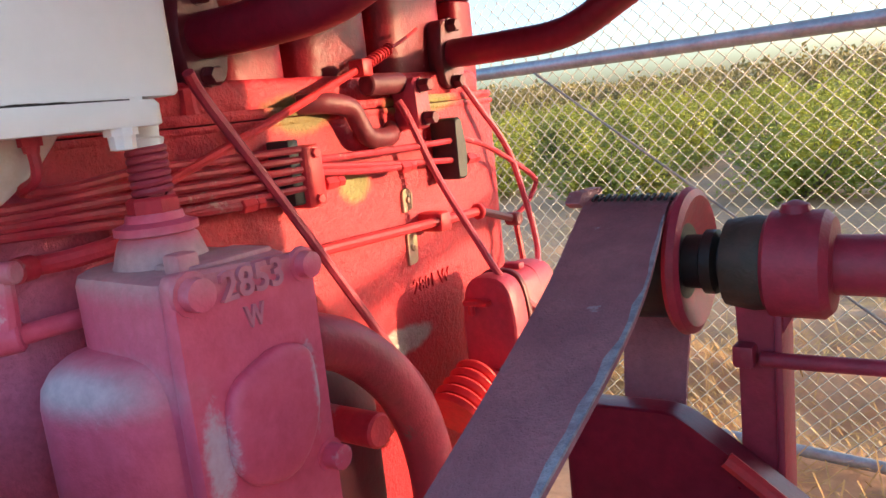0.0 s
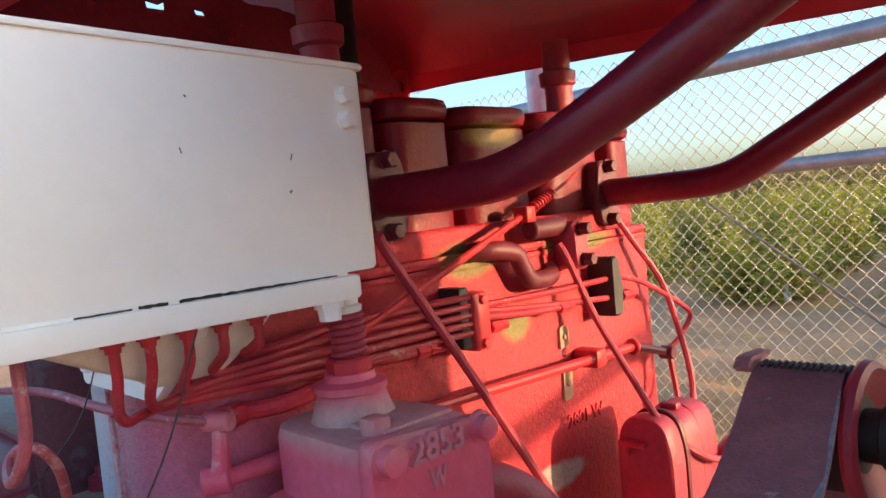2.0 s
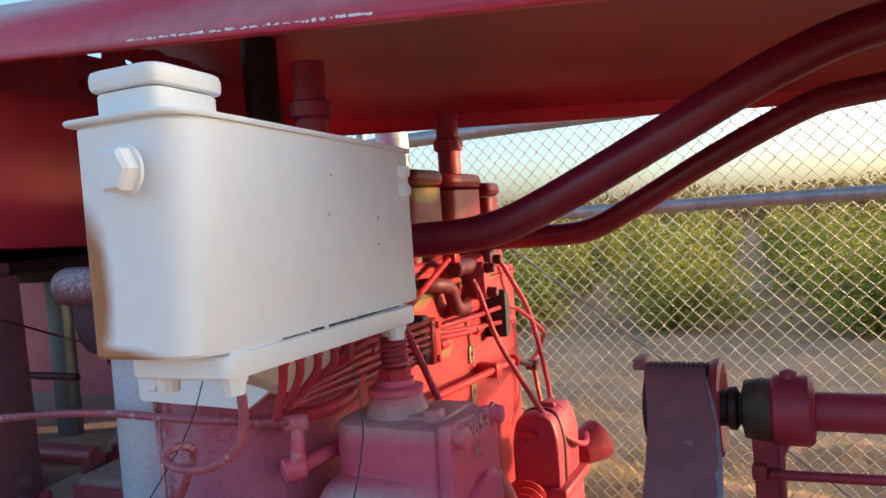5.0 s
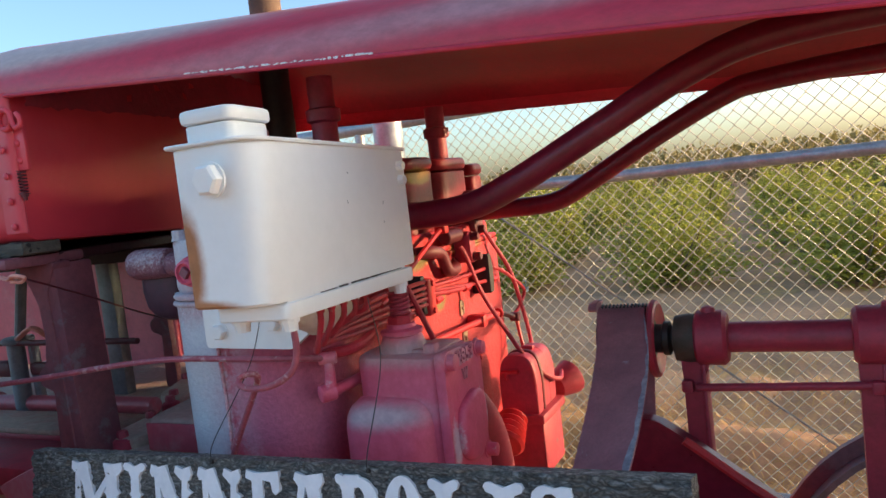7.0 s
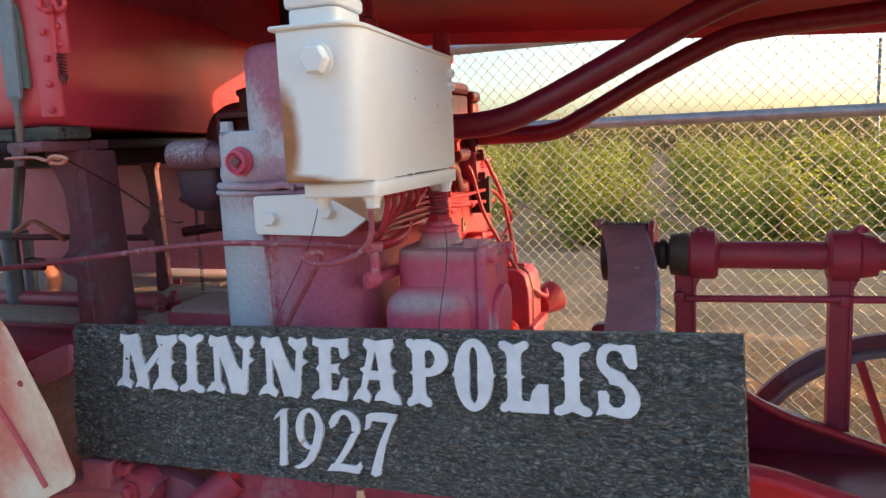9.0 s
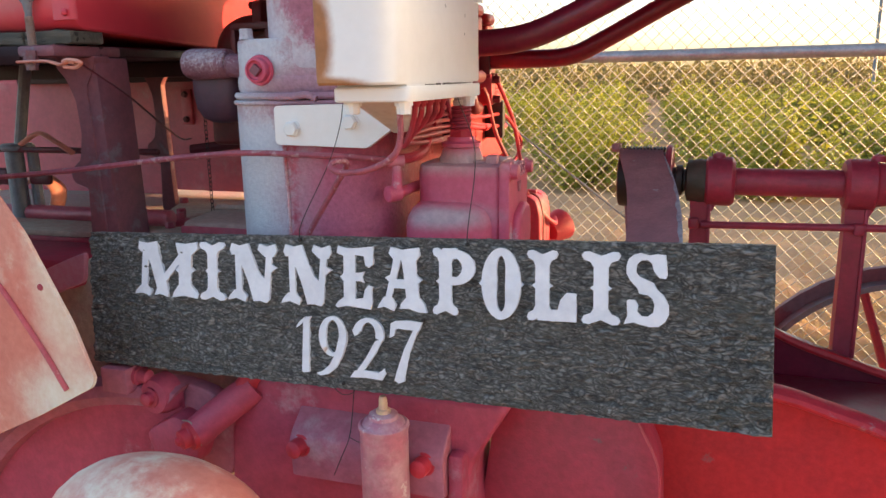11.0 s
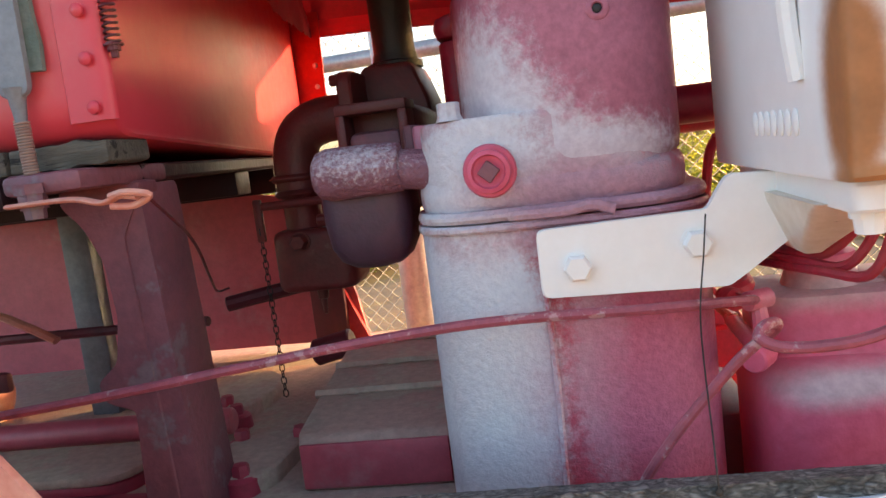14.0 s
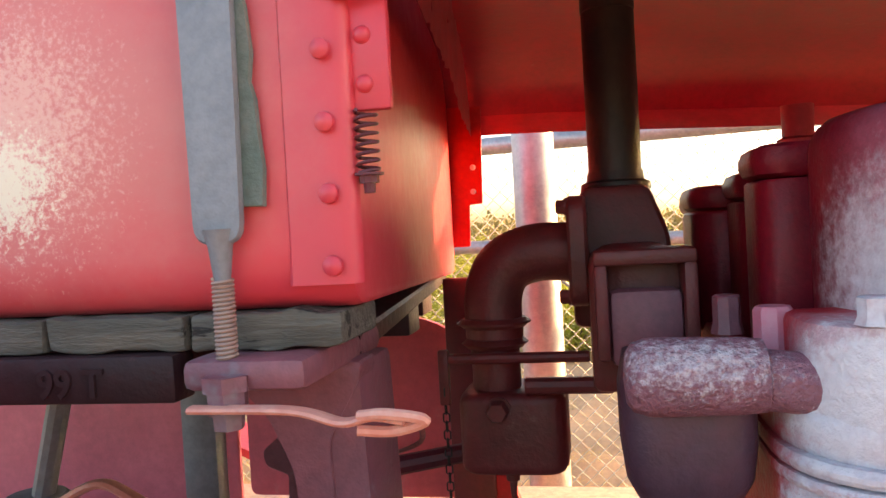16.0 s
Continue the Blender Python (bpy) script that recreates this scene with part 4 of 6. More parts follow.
carb = part("carburettor", bm, CARBRED, tractor, "grimy cast carburettor on a bent elbow")
bm = B()
tube(bm, [(-0.34, 0.52, 1.42), (-0.40, 0.52, 1.422), (-0.445, 0.52, 1.405), (-0.466, 0.52, 1.365), (-0.468, 0.52, 1.30)], 0.043, 18)
part("elbow", bm, CARBRED, carb)
bm = B()
for z, r in ((1.315, 0.055), (1.285, 0.05)):
    rod(bm, (-0.468, 0.52, z), (-0.468, 0.52, z + 0.014), r, 20)
rod(bm, (-0.468, 0.52, 1.21), (-0.468, 0.52, 1.30), 0.036, 20)
part("throat", bm, CARBRED, carb)
bm = B()
prism(bm, rounded([(-0.521, 0.46), (-0.366, 0.46), (-0.366, 0.59), (-0.521, 0.59)], 0.03, 4), 1.108, 1.225, "z", 0.016)
part("float_bowl", bm, CARBRED, carb)
bm = B()
lathe(bm, (-0.452, 0.52, 1.135), (0, 0, -1), [(0, 0.02), (0.02, 0.018), (0.025, 0.012), (0.05, 0.010), (0.052, 0.006), (0.08, 0.004), (0.082, 0.0)], 12)
part("needle_valve", bm, CARBRED, carb)
bm = B()
rod(bm, (-0.53, 0.47, 1.276), (-0.33, 0.47, 1.276), 0.008, 10)
block(bm, (-0.545, 0.462, 1.21), (-0.53, 0.476, 1.29), 0.003)
rod(bm, (-0.42, 0.45, 1.24), (-0.30, 0.45, 1.24), 0.012, 10)
bolt(bm, (-0.46, 0.457, 1.205), (0, -1, 0), 0.016, 0.02)
part("throttle_link", bm, CARBRED, carb)
bolts("bolt", carb, [((-0.353, 0.47, 1.485), (-1, 0, 0)), ((-0.353, 0.60, 1.485), (-1, 0, 0)), ((-0.353, 0.47, 1.36), (-1, 0, 0))], CARBRED, 0.011, 0.012)
bm = B()
for i in range(26):
    z = 1.23 - i * 0.0125
    c_ = Vector((-0.537, 0.465, z))
    d = Vector((0.0045, 0, 0)) if i % 2 else Vector((0, 0.0045, 0))
    tube(bm, [c_ + d + Vector((0, 0, 0.005)), c_ + Vector((0, 0, 0.008)), c_ - d + Vector((0, 0, 0.005)), c_ - d - Vector((0, 0, 0.005)), c_ - Vector((0, 0, 0.008)), c_ + d - Vector((0, 0, 0.005)), c_ + d + Vector((0, 0, 0.005))], 0.0012, 4, 1)
part("chain", bm, BLACK, carb, "thin hanging choke chain")

# block side: oil lines, clips, rods, plates
bm = B()
block(bm, (0.19, 0.445, 1.115), (0.246, 0.485, 1.205), 0.008)
clip = part("line_clamp", bm, RED, engine, "red oil-line clamp with two screws")
bm = B()
block(bm, (0.192, 0.425, 1.122), (0.238, 0.446, 1.215), 0.003)
part("clamp_back", bm, BLACK, clip)
bolts("screw", clip, [((0.246, 0.467, 1.193), (1, 0, 0)), ((0.246, 0.465, 1.127), (1, 0, 0))], RED, 0.008, 0.005)
for a, b in (((0.236, 0.48, 1.182), (0.236, 0.835, 1.176)), ((0.236, 0.48, 1.172), (0.236, 0.835, 1.140)), ((0.236, 0.48, 1.163), (0.238, 0.69, 1.146))):
    bm = B()
    tube(bm, [a, ((a[0] + b[0]) / 2, (a[1] + b[1]) / 2, (a[2] + b[2]) / 2 - 0.002), b], 0.0055, 8)
    part("oil_line", bm, OILRED, engine)
for v, z in ((0.68, 1.146), (0.88, 1.137), (0.34, 1.138), (0.50, 1.145)):
    bm = B()
    rod(bm, (0.237, v - 0.012, z), (0.237, v + 0.012, z), 0.010, 6)
    rod(bm, (0.237, v + 0.014, z), (0.237, v + 0.028, z), 0.008, 6)
    part("line_fitting", bm, RED, engine)
bm = B()
tube(bm, [(0.235, 0.20, 1.145), (0.236, 0.34, 1.138), (0.225, 0.40, 1.132)], 0.006, 8)
part("oil_line", bm, OILRED, engine)
bm = B()
prism(bm, rounded([(0.822, 1.105), (0.850, 1.105), (0.856, 1.16), (0.845, 1.218), (0.825, 1.215)], 0.006, 3), 0.19, 0.250, "x", 0.004)
part("clamp_plate", bm, BLACK, engine, "dark greasy clamp plate")
bm = B()
tube(bm, [(0.24, 0.85, 1.178), (0.24, 0.93, 1.158), (0.24, 1.02, 1.12), (0.24, 1.11, 1.075), (0.235, 1.13, 1.05), (0.225, 1.09, 1.01), (0.21, 1.05, 0.99)], 0.0055, 8)
part("oil_line", bm, OILRED, engine)
bm = B()
tube(bm, [(0.235, 0.18, 1.06), (0.235, 0.386, 1.053), (0.235, 0.90, 1.034)], 0.0085, 10)
shaft2 = part("governor_rod", bm, RED, engine, "horizontal red governor rod")
bm = B()
block(bm, (0.19, 0.755, 1.02), (0.247, 0.79, 1.055), 0.008)
part("rod_bearing", bm, RED, shaft2)
bm = B()
rod(bm, (0.235, 0.89, 1.034), (0.235, 0.90, 1.034), 0.016, 12)
part("rod_collar", bm, RED, shaft2)
bm = B()
tube(bm, [(0.237, 0.895, 1.034), (0.237, 0.94, 1.022), (0.237, 1.02, 0.998)], 0.008, 8)
rod(bm, (0.222, 1.022, 0.997), (0.252, 1.022, 0.997), 0.014, 12)
part("rod_arm", bm, RED_DARK, shaft2)
bm = B()
tube(bm, [(0.24, 1.022, 0.997), (0.25, 1.02, 0.93), (0.27, 1.0, 0.86)], 0.006, 8)
part("rod_drop", bm, RED, shaft2)
for z0_, z1_ in ((1.062, 1.106), (0.967, 1.030)):
    bm = B()
    prism(bm, rounded([(0.712, z0_), (0.738, z0_ + 0.004), (0.742, z1_ - 0.008), (0.728, z1_), (0.714, z1_ - 0.004)], 0.006, 3), 0.194, 0.200, "x", 0.001)
    pl = part("name_plate", bm, BRASS, engine, "worn tarnished plate")
    bm = B()
    lathe(bm, (0.200, 0.726, (z0_ + z1_) / 2), (1, 0, 0), [(0, 0.006), (0.004, 0.005), (0.005, 0.001)], 10)
    part("rivet", bm, BRASS, pl)
bm = B()
text_mesh(bm, "2801 W", 0.036, Matrix.Translation((0.1955, 0.775, 0.915)) @ pose(0, 0, 0, 90, 0, 90), 0.003, 0.0006, 0.95)
part("cast_number", bm, ENDRED, engine)
bm = B()
tube(bm, [(0.19, 0.50, 1.262), (0.215, 0.53, 1.262), (0.222, 0.58, 1.252), (0.222, 0.60, 1.225), (0.222, 0.62, 1.202), (0.215, 0.68, 1.200), (0.19, 0.71, 1.21)], 0.016, 12)
part("primer_pipe", bm, RED_DARK, engine, "dark bent primer pipe")
bm = B()
prism(bm, rounded([(0.725, 1.205), (0.770, 1.205), (0.762, 1.292), (0.722, 1.292)], 0.02, 5), 0.19, 0.243, "x", 0.005)
link = part("rocker_link", bm, RED_DULL, engine, "link plate with two bolts")
bolts("bolt", link, [((0.243, 0.744, 1.277), (1, 0, 0)), ((0.243, 0.750, 1.222), (1, 0, 0))], RED_DARK, 0.012, 0.018)
bm = B()
rod(bm, (0.21, 0.64, 1.285), (0.21, 0.73, 1.285), 0.018, 14)
part("link_pivot", bm, RED_DARK, link)
bm = B()
tube(bm, [(0.245, 0.22, 1.185), (0.225, 0.42, 1.245), (0.205, 0.646, 1.315)], 0.006, 8)
tube(bm, [(0.205, 0.64, 1.313), (0.20, 0.76, 1.356), (0.195, 0.815, 1.378)], 0.003, 8)
lever = part("throttle_rod", bm, RED, engine, "thin throttle rod with a small spring")
bm = B()
coil(bm, (0.204, 0.66, 1.320), (0.200, 0.725, 1.344), 0.0085, 0.0022, 8)
block(bm, (0.19, 0.625, 1.298), (0.222, 0.65, 1.326), 0.004)
part("spring", bm, RED, lever)
for name, pts, r, mt in (("ignition_wire", [(0.25, 0.27, 1.31), (0.24, 0.30, 1.272), (0.242, 0.40, 1.13), (0.246, 0.55, 0.905), (0.25, 0.62, 0.80)], 0.0075, RED_DULL),
                         ("ignition_wire", [(0.225, 0.70, 1.255), (0.235, 0.71, 1.225), (0.25, 0.755, 1.118), (0.30, 0.775, 1.01), (0.35, 0.783, 0.926), (0.385, 0.83, 0.868), (0.40, 0.90, 0.838), (0.385, 0.97, 0.845)], 0.0065, RED_DULL),
                         ("ignition_wire", [(0.20, 0.93, 1.285), (0.215, 0.96, 1.235), (0.235, 1.025, 1.142), (0.25, 1.06, 1.02), (0.262, 1.065, 0.94), (0.28, 1.03, 0.89)], 0.0065, RED_DULL)):
    bm = B()
    tube(bm, pts, r, 8)
    part(name, bm, mt, engine, "cloth-covered ignition wire")

# pump housing with cast number
bm = B()
prism(bm, rounded([(0.25, 0.068), (0.44, 0.058), (0.44, 0.215), (0.25, 0.215)], [0.05, 0.02, 0.012, 0.02], 6), 0.66, 1.112, "z", 0.014)
prism(bm, rounded([(0.235, 0.0), (0.43, 0.03), (0.43, 0.21), (0.235, 0.21)], [0.08, 0.07, 0.01, 0.02], 7), 0.70, 1.035, "z", 0.05)
pump = part("pump_housing", bm, PUMPRED, tractor, "pinkish red cast pump housing with raised numbers")
bm = B()
prism(bm, rounded([(0.052, 0.72), (0.222, 0.72), (0.226, 1.106), (0.055, 1.120)], 0.014, 4), 0.438, 0.458, "x", 0.004)
face = part("cover_plate", bm, PUMPRED, pump)
bm = B()
out = rounded([(0.085, 0.905), (0.16, 0.885), (0.202, 0.94), (0.198, 1.015), (0.16, 1.028), (0.088, 1.005)], [0.045, 0.04, 0.05, 0.02, 0.04, 0.03], 6)
prism(bm, out, 0.452, 0.474, "x", 0.016)
part("oval_boss", bm, PUMPRED, pump)
bm = B()
text_mesh(bm, "2853", 0.039, Matrix.Translation((0.4585, 0.143, 1.084)) @ pose(0, 0, 0, 90, 0, 90) @ pose(0, 0, 0, 0, 0, 0), 0.005, 0.0008, 1.0)
text_mesh(bm, "W", 0.029, Matrix.Translation((0.4585, 0.140, 1.052)) @ pose(0, 0, 0, 90, 0, 90), 0.003, 0.0008, 0.75)
part("cast_number", bm, PUMPLIGHT, pump, "raised cast digits")
for at, r, h in (((0.458, 0.075, 1.099), 0.016, 0.016), ((0.458, 0.212, 1.095), 0.014, 0.014), ((0.458, 0.212, 0.885), 0.014, 0.02)):
    bm = B()
    lathe(bm, at, (1, 0, 0), [(-0.003, r * 1.35), (0.002, r * 1.3), (0.002, r), (h, r * 0.95), (h * 1.05, r * 0.75)], 14)
    part("cap_screw", bm, PUMPRED, pump)
bm = B()
lathe(bm, (0.335, 0.135, 1.108), (0, 0, 1), [(0, 0.05), (0.012, 0.046), (0.03, 0.04), (0.034, 0.036), (0.036, 0.042), (0.044, 0.042), (0.048, 0.03), (0.056, 0.028)], 24)
part("spring_seat", bm, PUMPRED, pump)
bm = B()
lathe(bm, (0.335, 0.135, 1.163), (0, 0, 1), [(0, 0.026), (0.014, 0.026), (0.017, 0.022)], 6)
part("hex_nut", bm, RED_CAST, pump)
bm = B()
rod(bm, (0.335, 0.138, 1.17), (0.335, 0.138, 1.235), 0.012, 12)
coil(bm, (0.335, 0.138, 1.18), (0.335, 0.138, 1.228), 0.0175, 0.0042, 6, 8)
part("coil_spring", bm, RED_DULL, pump, "short heavy coil spring")
bm = B()
lathe(bm, (0.335, 0.139, 1.226), (0, 0, 1), [(0, 0.017), (0.012, 0.019), (0.014, 0.015), (0.024, 0.016), (0.026, 0.02), (0.046, 0.02)], 14)
part("top_fitting", bm, WHITE, pump)
bm = B()
block(bm, (0.40, 0.09, 1.108), (0.425, 0.115, 1.130), 0.004)
block(bm, (0.37, 0.10, 1.11), (0.43, 0.20, 1.117), 0.003)
part("top_lug", bm, PUMPRED, pump)
# linkage lever beside the pump
bm = B()
tube(bm, [(0.23, 0.025, 1.121), (0.232, 0.022, 1.09), (0.23, 0.019, 1.057)], (0.0085, 0.012), 10)
rod(bm, (0.215, 0.005, 1.055), (0.235, 0.03, 1.057), 0.017, 14)
rod(bm, (0.215, 0.015, 1.122), (0.245, 0.032, 1.122), 0.012, 12)
rod(bm, (0.23, 0.02, 1.056), (0.235, 0.20, 1.056), 0.011, 12)
part("lever_arm", bm, PUMPRED, pump, "short pink-red lever on a cross shaft")
bm = B()
tube(bm, [(0.20, 0.07, 1.118), (0.235, 0.10, 1.122), (0.24, 0.16, 1.13), (0.24, 0.19, 1.155)], 0.011, 10)
lathe(bm, (0.205, 0.066, 1.118), (0.3, -0.9, 0), [(0, 0.014), (0.02, 0.014), (0.02, 0.009), (0.01, 0.008)], 12)
part("pipe_stub", bm, RED_CAST, pump)

# curved water hose and its cap
bm = B()
tube(bm, [(0.30, 0.20, 0.985), (0.335, 0.29, 0.975), (0.345, 0.37, 0.945), (0.35, 0.45, 0.872), (0.35, 0.50, 0.785), (0.35, 0.52, 0.68), (0.345, 0.52, 0.58)], 0.036, 18)
part("water_bend", bm, RED_DULL, tractor, "thick curved dark red pipe bend")
bm = B()
rod(bm, (0.22, 0.377, 0.829), (0.385, 0.377, 0.829), 0.024, 20)
part("round_stub", bm, RED_CAST, tractor, "round capped stub")
bm = B()
block(bm, (0.2, 0.25, 0.55), (0.28, 0.5, 0.9), 0.02)
part("side_casting", bm, RED_DARK, tractor, "dark lower engine casting")

# big pipes with flanges
for pts, r in (([(0.15, 0.35, 1.362), (0.30, 0.35, 1.362), (0.42, 0.35, 1.372), (0.53, 0.35, 1.412), (0.72, 0.36, 1.505), (0.88, 0.38, 1.585), (1.02, 0.41, 1.63), (1.25, 0.43, 1.645), (1.6, 0.44, 1.64)], 0.030),
               ([(0.19, 0.93, 1.335), (0.30, 0.93, 1.335), (0.43, 0.93, 1.342), (0.54, 0.925, 1.39), (0.72, 0.92, 1.485), (0.90, 0.90, 1.567), (1.0, 0.86, 1.585), (1.25, 0.75, 1.59), (1.6, 0.6, 1.58)], 0.027)):
    bm = B()
    tube(bm, pts, r, 20, 8)
    pipe = part("water_pipe", bm, PIPERED, tractor, "bent dark red water pipe")
    bm = B()
    v, z = pts[0][1], pts[0][2]
    prism(bm, rounded([(v - 0.03, z - 0.065), (v + 0.03, z - 0.065), (v + 0.042, z), (v + 0.03, z + 0.065), (v - 0.03, z + 0.065), (v - 0.042, z)], 0.02, 4), 0.155, 0.19, "x", 0.004)
    part("flange", bm, RED_DARK, pipe)
    for s in (-1, 1):
        bm = B()
        bolt(bm, (0.19, v, z + s * 0.052), (1, 0, 0), 0.013, 0.016)
        part("bolt", bm, RED_DARK, pipe)

# magneto
bm = B()
arch = rounded([(0.272, 0.775), (0.380, 0.775), (0.382, 0.88), (0.366, 0.943), (0.288, 0.943), (0.271, 0.88)], [0.006, 0.006, 0.03, 0.045, 0.045, 0.03], 7)
prism(bm, arch, 0.752, 0.80, "y", 0.010)
magneto = part("magneto", bm, RED_DULL, tractor, "red arch-topped magneto with wires")
mid = Vector((0.3265, 0.85))
bm = B()
prism(bm, [mid + (p - mid) * 0.965 for p in arch], 0.802, 0.925, "y", 0.012)
part("body", bm, RED_DULL, magneto)
bm = B()
prism(bm, [mid + (p - mid) * 1.035 for p in arch], 0.800, 0.811, "y", 0.002)
part("band", bm, RED_DARK, magneto, "dark clamping band")
bm = B()
prism(bm, [mid + (p - mid) * 0.985 for p in arch], 0.862, 0.868, "y", 0.002)
part("band", bm, RED_DULL, magneto)
bm = B()
block(bm, (0.258, 0.742, 0.752), (0.396, 0.94, 0.778), 0.005)
block(bm, (0.272, 0.765, 0.60), (0.385, 0.93, 0.753), 0.010)
part("base_flange", bm, RED_DULL, magneto)
bm = B()
block(bm, (0.286, 0.735, 0.893), (0.336, 0.754, 0.903), 0.003)
rod(bm, (0.300, 0.742, 0.876), (0.300, 0.742, 0.894), 0.006, 8)
part("lug", bm, RED_CAST, magneto)
bm = B()
block(bm, (0.318, 0.83, 0.938), (0.352, 0.85, 0.950), 0.004)
part("top_clip", bm, RED_DULL, magneto)
bm = B()
lathe(bm, (0.37, 0.95, 0.80), (0.5, 0.85, 0.25), [(0, 0.035), (0.03, 0.045), (0.06, 0.052), (0.065, 0.052), (0.066, 0.045), (0.04, 0.036)], 18)
part("horn_terminal", bm, RED_DULL, magneto)
bm = B()
for i in range(5):
    rod(bm, (0.32, 0.63 + i * 0.018, 0.735 + i * 0.010), (0.32, 0.643 + i * 0.018, 0.742 + i * 0.010), 0.052 - 0.003 * i, 20)
part("drive_coupling", bm, RED, magneto, "ribbed drive coupling")

# belt drive
PUL = loc(-0.389, 0.875, 1.026)
AX = Vector((1, 0, 0))
bm = B()
lathe(bm, PUL - AX * 0.128, AX, [(0, 0.062), (0.003, 0.068), (0.06, 0.071), (0.118, 0.068), (0.118, 0.05)], 32)
pulley = part("pulley", bm, BLACK, tractor, "dark flanged belt pulley")
bm = B()
lathe(bm, PUL - AX * 0.012, AX, [(0, 0.060), (-0.002, 0.084), (0.004, 0.088), (0.012, 0.086), (0.016, 0.078), (0.010, 0.060), (0.002, 0.045)], 36)
part("flange", bm, RED_DULL, pulley)
bm = B()
lathe(bm, PUL - AX * 0.1, AX, [(0, 0.03), (0.11, 0.032), (0.113, 0.038), (0.125, 0.038), (0.13, 0.028), (0.18, 0.028)], 20)
part("hub", bm, BLACK, pulley)
bm = B()
rod(bm, PUL + AX * 0.05, PUL + AX * 0.75, 0.033, 22)
shaft = part("fan_shaft", bm, RED_DULL, tractor, "dark red fan shaft in two bearings")
for du, sg in ((0.040, 1), (0.385, -1)):
    bm = B()
    prof = [(0, 0.03), (0.004, 0.046), (0.04, 0.052), (0.046, 0.060), (0.10, 0.060), (0.108, 0.052), (0.11, 0.034)]
    if sg < 0:
        prof = [(0.11 - h, r) for h, r in reversed(prof)]
    lathe(bm, PUL + AX * du, AX, prof, 28)
    bear = part("bearing", bm, RED_DULL, shaft)
    bm = B()
    prism(bm, rounded([(du + 0.010, -0.70), (du + 0.048, -0.70), (du + 0.050, -0.09), (du + 0.085, -0.02), (du + 0.006, -0.02), (du + 0.009, -0.09)], 0.008, 3), PUL.y - 0.02, PUL.y + 0.03, "y", 0.004)
    for v_ in bm.verts:
        v_.co.x += PUL.x
        v_.co.z += PUL.z
    block(bm, PUL + Vector((du + 0.049, -0.026, -0.70)), PUL + Vector((du + 0.058, 0.034, -0.05)), 0.003)
    part("pillar", bm, RED_DULL, shaft)
    bm = B()
    lathe(bm, PUL + Vector((du + 0.07, 0, 0.055)), (0, 0, 1), [(0, 0.018), (0.012, 0.014), (0.016, 0.004)], 10)
    part("oil_cup", bm, RED_DULL, bear)
bm = B()
rod(bm, PUL + Vector((0.075, -0.028, -0.105)), PUL + Vector((0.55, -0.028, -0.095)), 0.009, 12)
for du in (0.058, 0.425):
    block(bm, PUL + Vector((du - 0.012, -0.040, -0.115)), PUL + Vector((du + 0.012, -0.014, -0.088)), 0.005)
part("tie_rod", bm, RED_DULL, shaft)


def band(bm_, pts, thick):
    """A flat belt: rows of (centre, half-width vector)."""
    cs = smooth_path([p for p, w in pts], 8)
    ws = smooth_path([w for p, w in pts], 8)
    loops = []
    for i, (c_, w) in enumerate(zip(cs, ws)):
        d = (cs[min(i + 1, len(cs) - 1)] - cs[max(0, i - 1)]).normalized()
        n_ = d.cross(w).normalized() * thick / 2
        loops.append([c_ + w + n_, c_ - w + n_, c_ - w - n_, c_ + w - n_])
    return rings(bm_, loops)


hw = Vector((0.053, 0, 0))
c0 = PUL + Vector((-0.072, 0, 0))
run = [(c0 + Vector((0, 0.03, 0.069)), hw), (c0 + Vector((0, 0, 0.076)), hw), (c0 + Vector((0, -0.04, 0.066)), hw), (loc(-0.392, 0.64, 1.035), Vector((0.055, -0.01, 0))), (loc(-0.337, 0.40, 0.965), Vector((0.054, -0.02, 0.01))), (loc(-0.292, 0.10, 0.86), Vector((0.048, -0.03, 0.02)))]
bm = B()
band(bm, run, 0.006)
belt = part("drive_belt", bm, BELT, tractor, "worn flat canvas drive belt with laced joint")
bm = B()
band(bm, [(c0 + Vector((0, 0.03, 0.069)), hw * 0.99), (c0 + Vector((0, 0.06, 0.04)), hw * 0.99), (c0 + Vector((0, 0.076, 0.0)), hw * 0.99), (c0 + Vector((0.0, 0.066, -0.05)), hw * 0.9), (c0 + Vector((0.01, 0.0, -0.2)), hw * 0.75), (c0 + Vector((0.04, -0.10, -0.45)), hw * 0.7)], 0.006)
part("return_run", bm, BELT, belt)
for i in range(13):
    bm = B()
    x = -0.049 + i * 0.0082
    a = c0 + Vector((x, -0.012, 0.079))
    tube(bm, [a + Vector((0, 0.02, -0.003)), a + Vector((0.004, 0.004, 0.003)), a + Vector((0.006, -0.014, 0.0))], 0.0024, 5, 3)
    part("belt_lace", bm, BLACK, belt, "steel belt lacing hook")
bm = B()
prism(bm, rounded([(-0.03, 0.0), (0.03, 0.012), (0.034, 0.018), (-0.028, 0.02), (-0.045, 0.008)], 0.004, 2), -0.085, -0.066, "x", 0.002)
for v_ in bm.verts:
    v_.co += c0 + Vector((0.012, 0.0, 0.07))
part("belt_end", bm, BELT, belt, "curled belt end")
rnd = random.Random(3)
bm = B()
edge = []
cs, ws = smooth_path([p for p, w in run], 8), smooth_path([w for p, w in run], 8)
for i in range(17, len(cs)):
    wide = (0.0015 + 0.0075 * (i - 17) / (len(cs) - 17)) * rnd.uniform(0.4, 1.2)
    w = ws[i].normalized() * wide
    edge.append((cs[i] + ws[i] * 1.01 - w + Vector((0, 0, 0.0035)), w))
loops = []
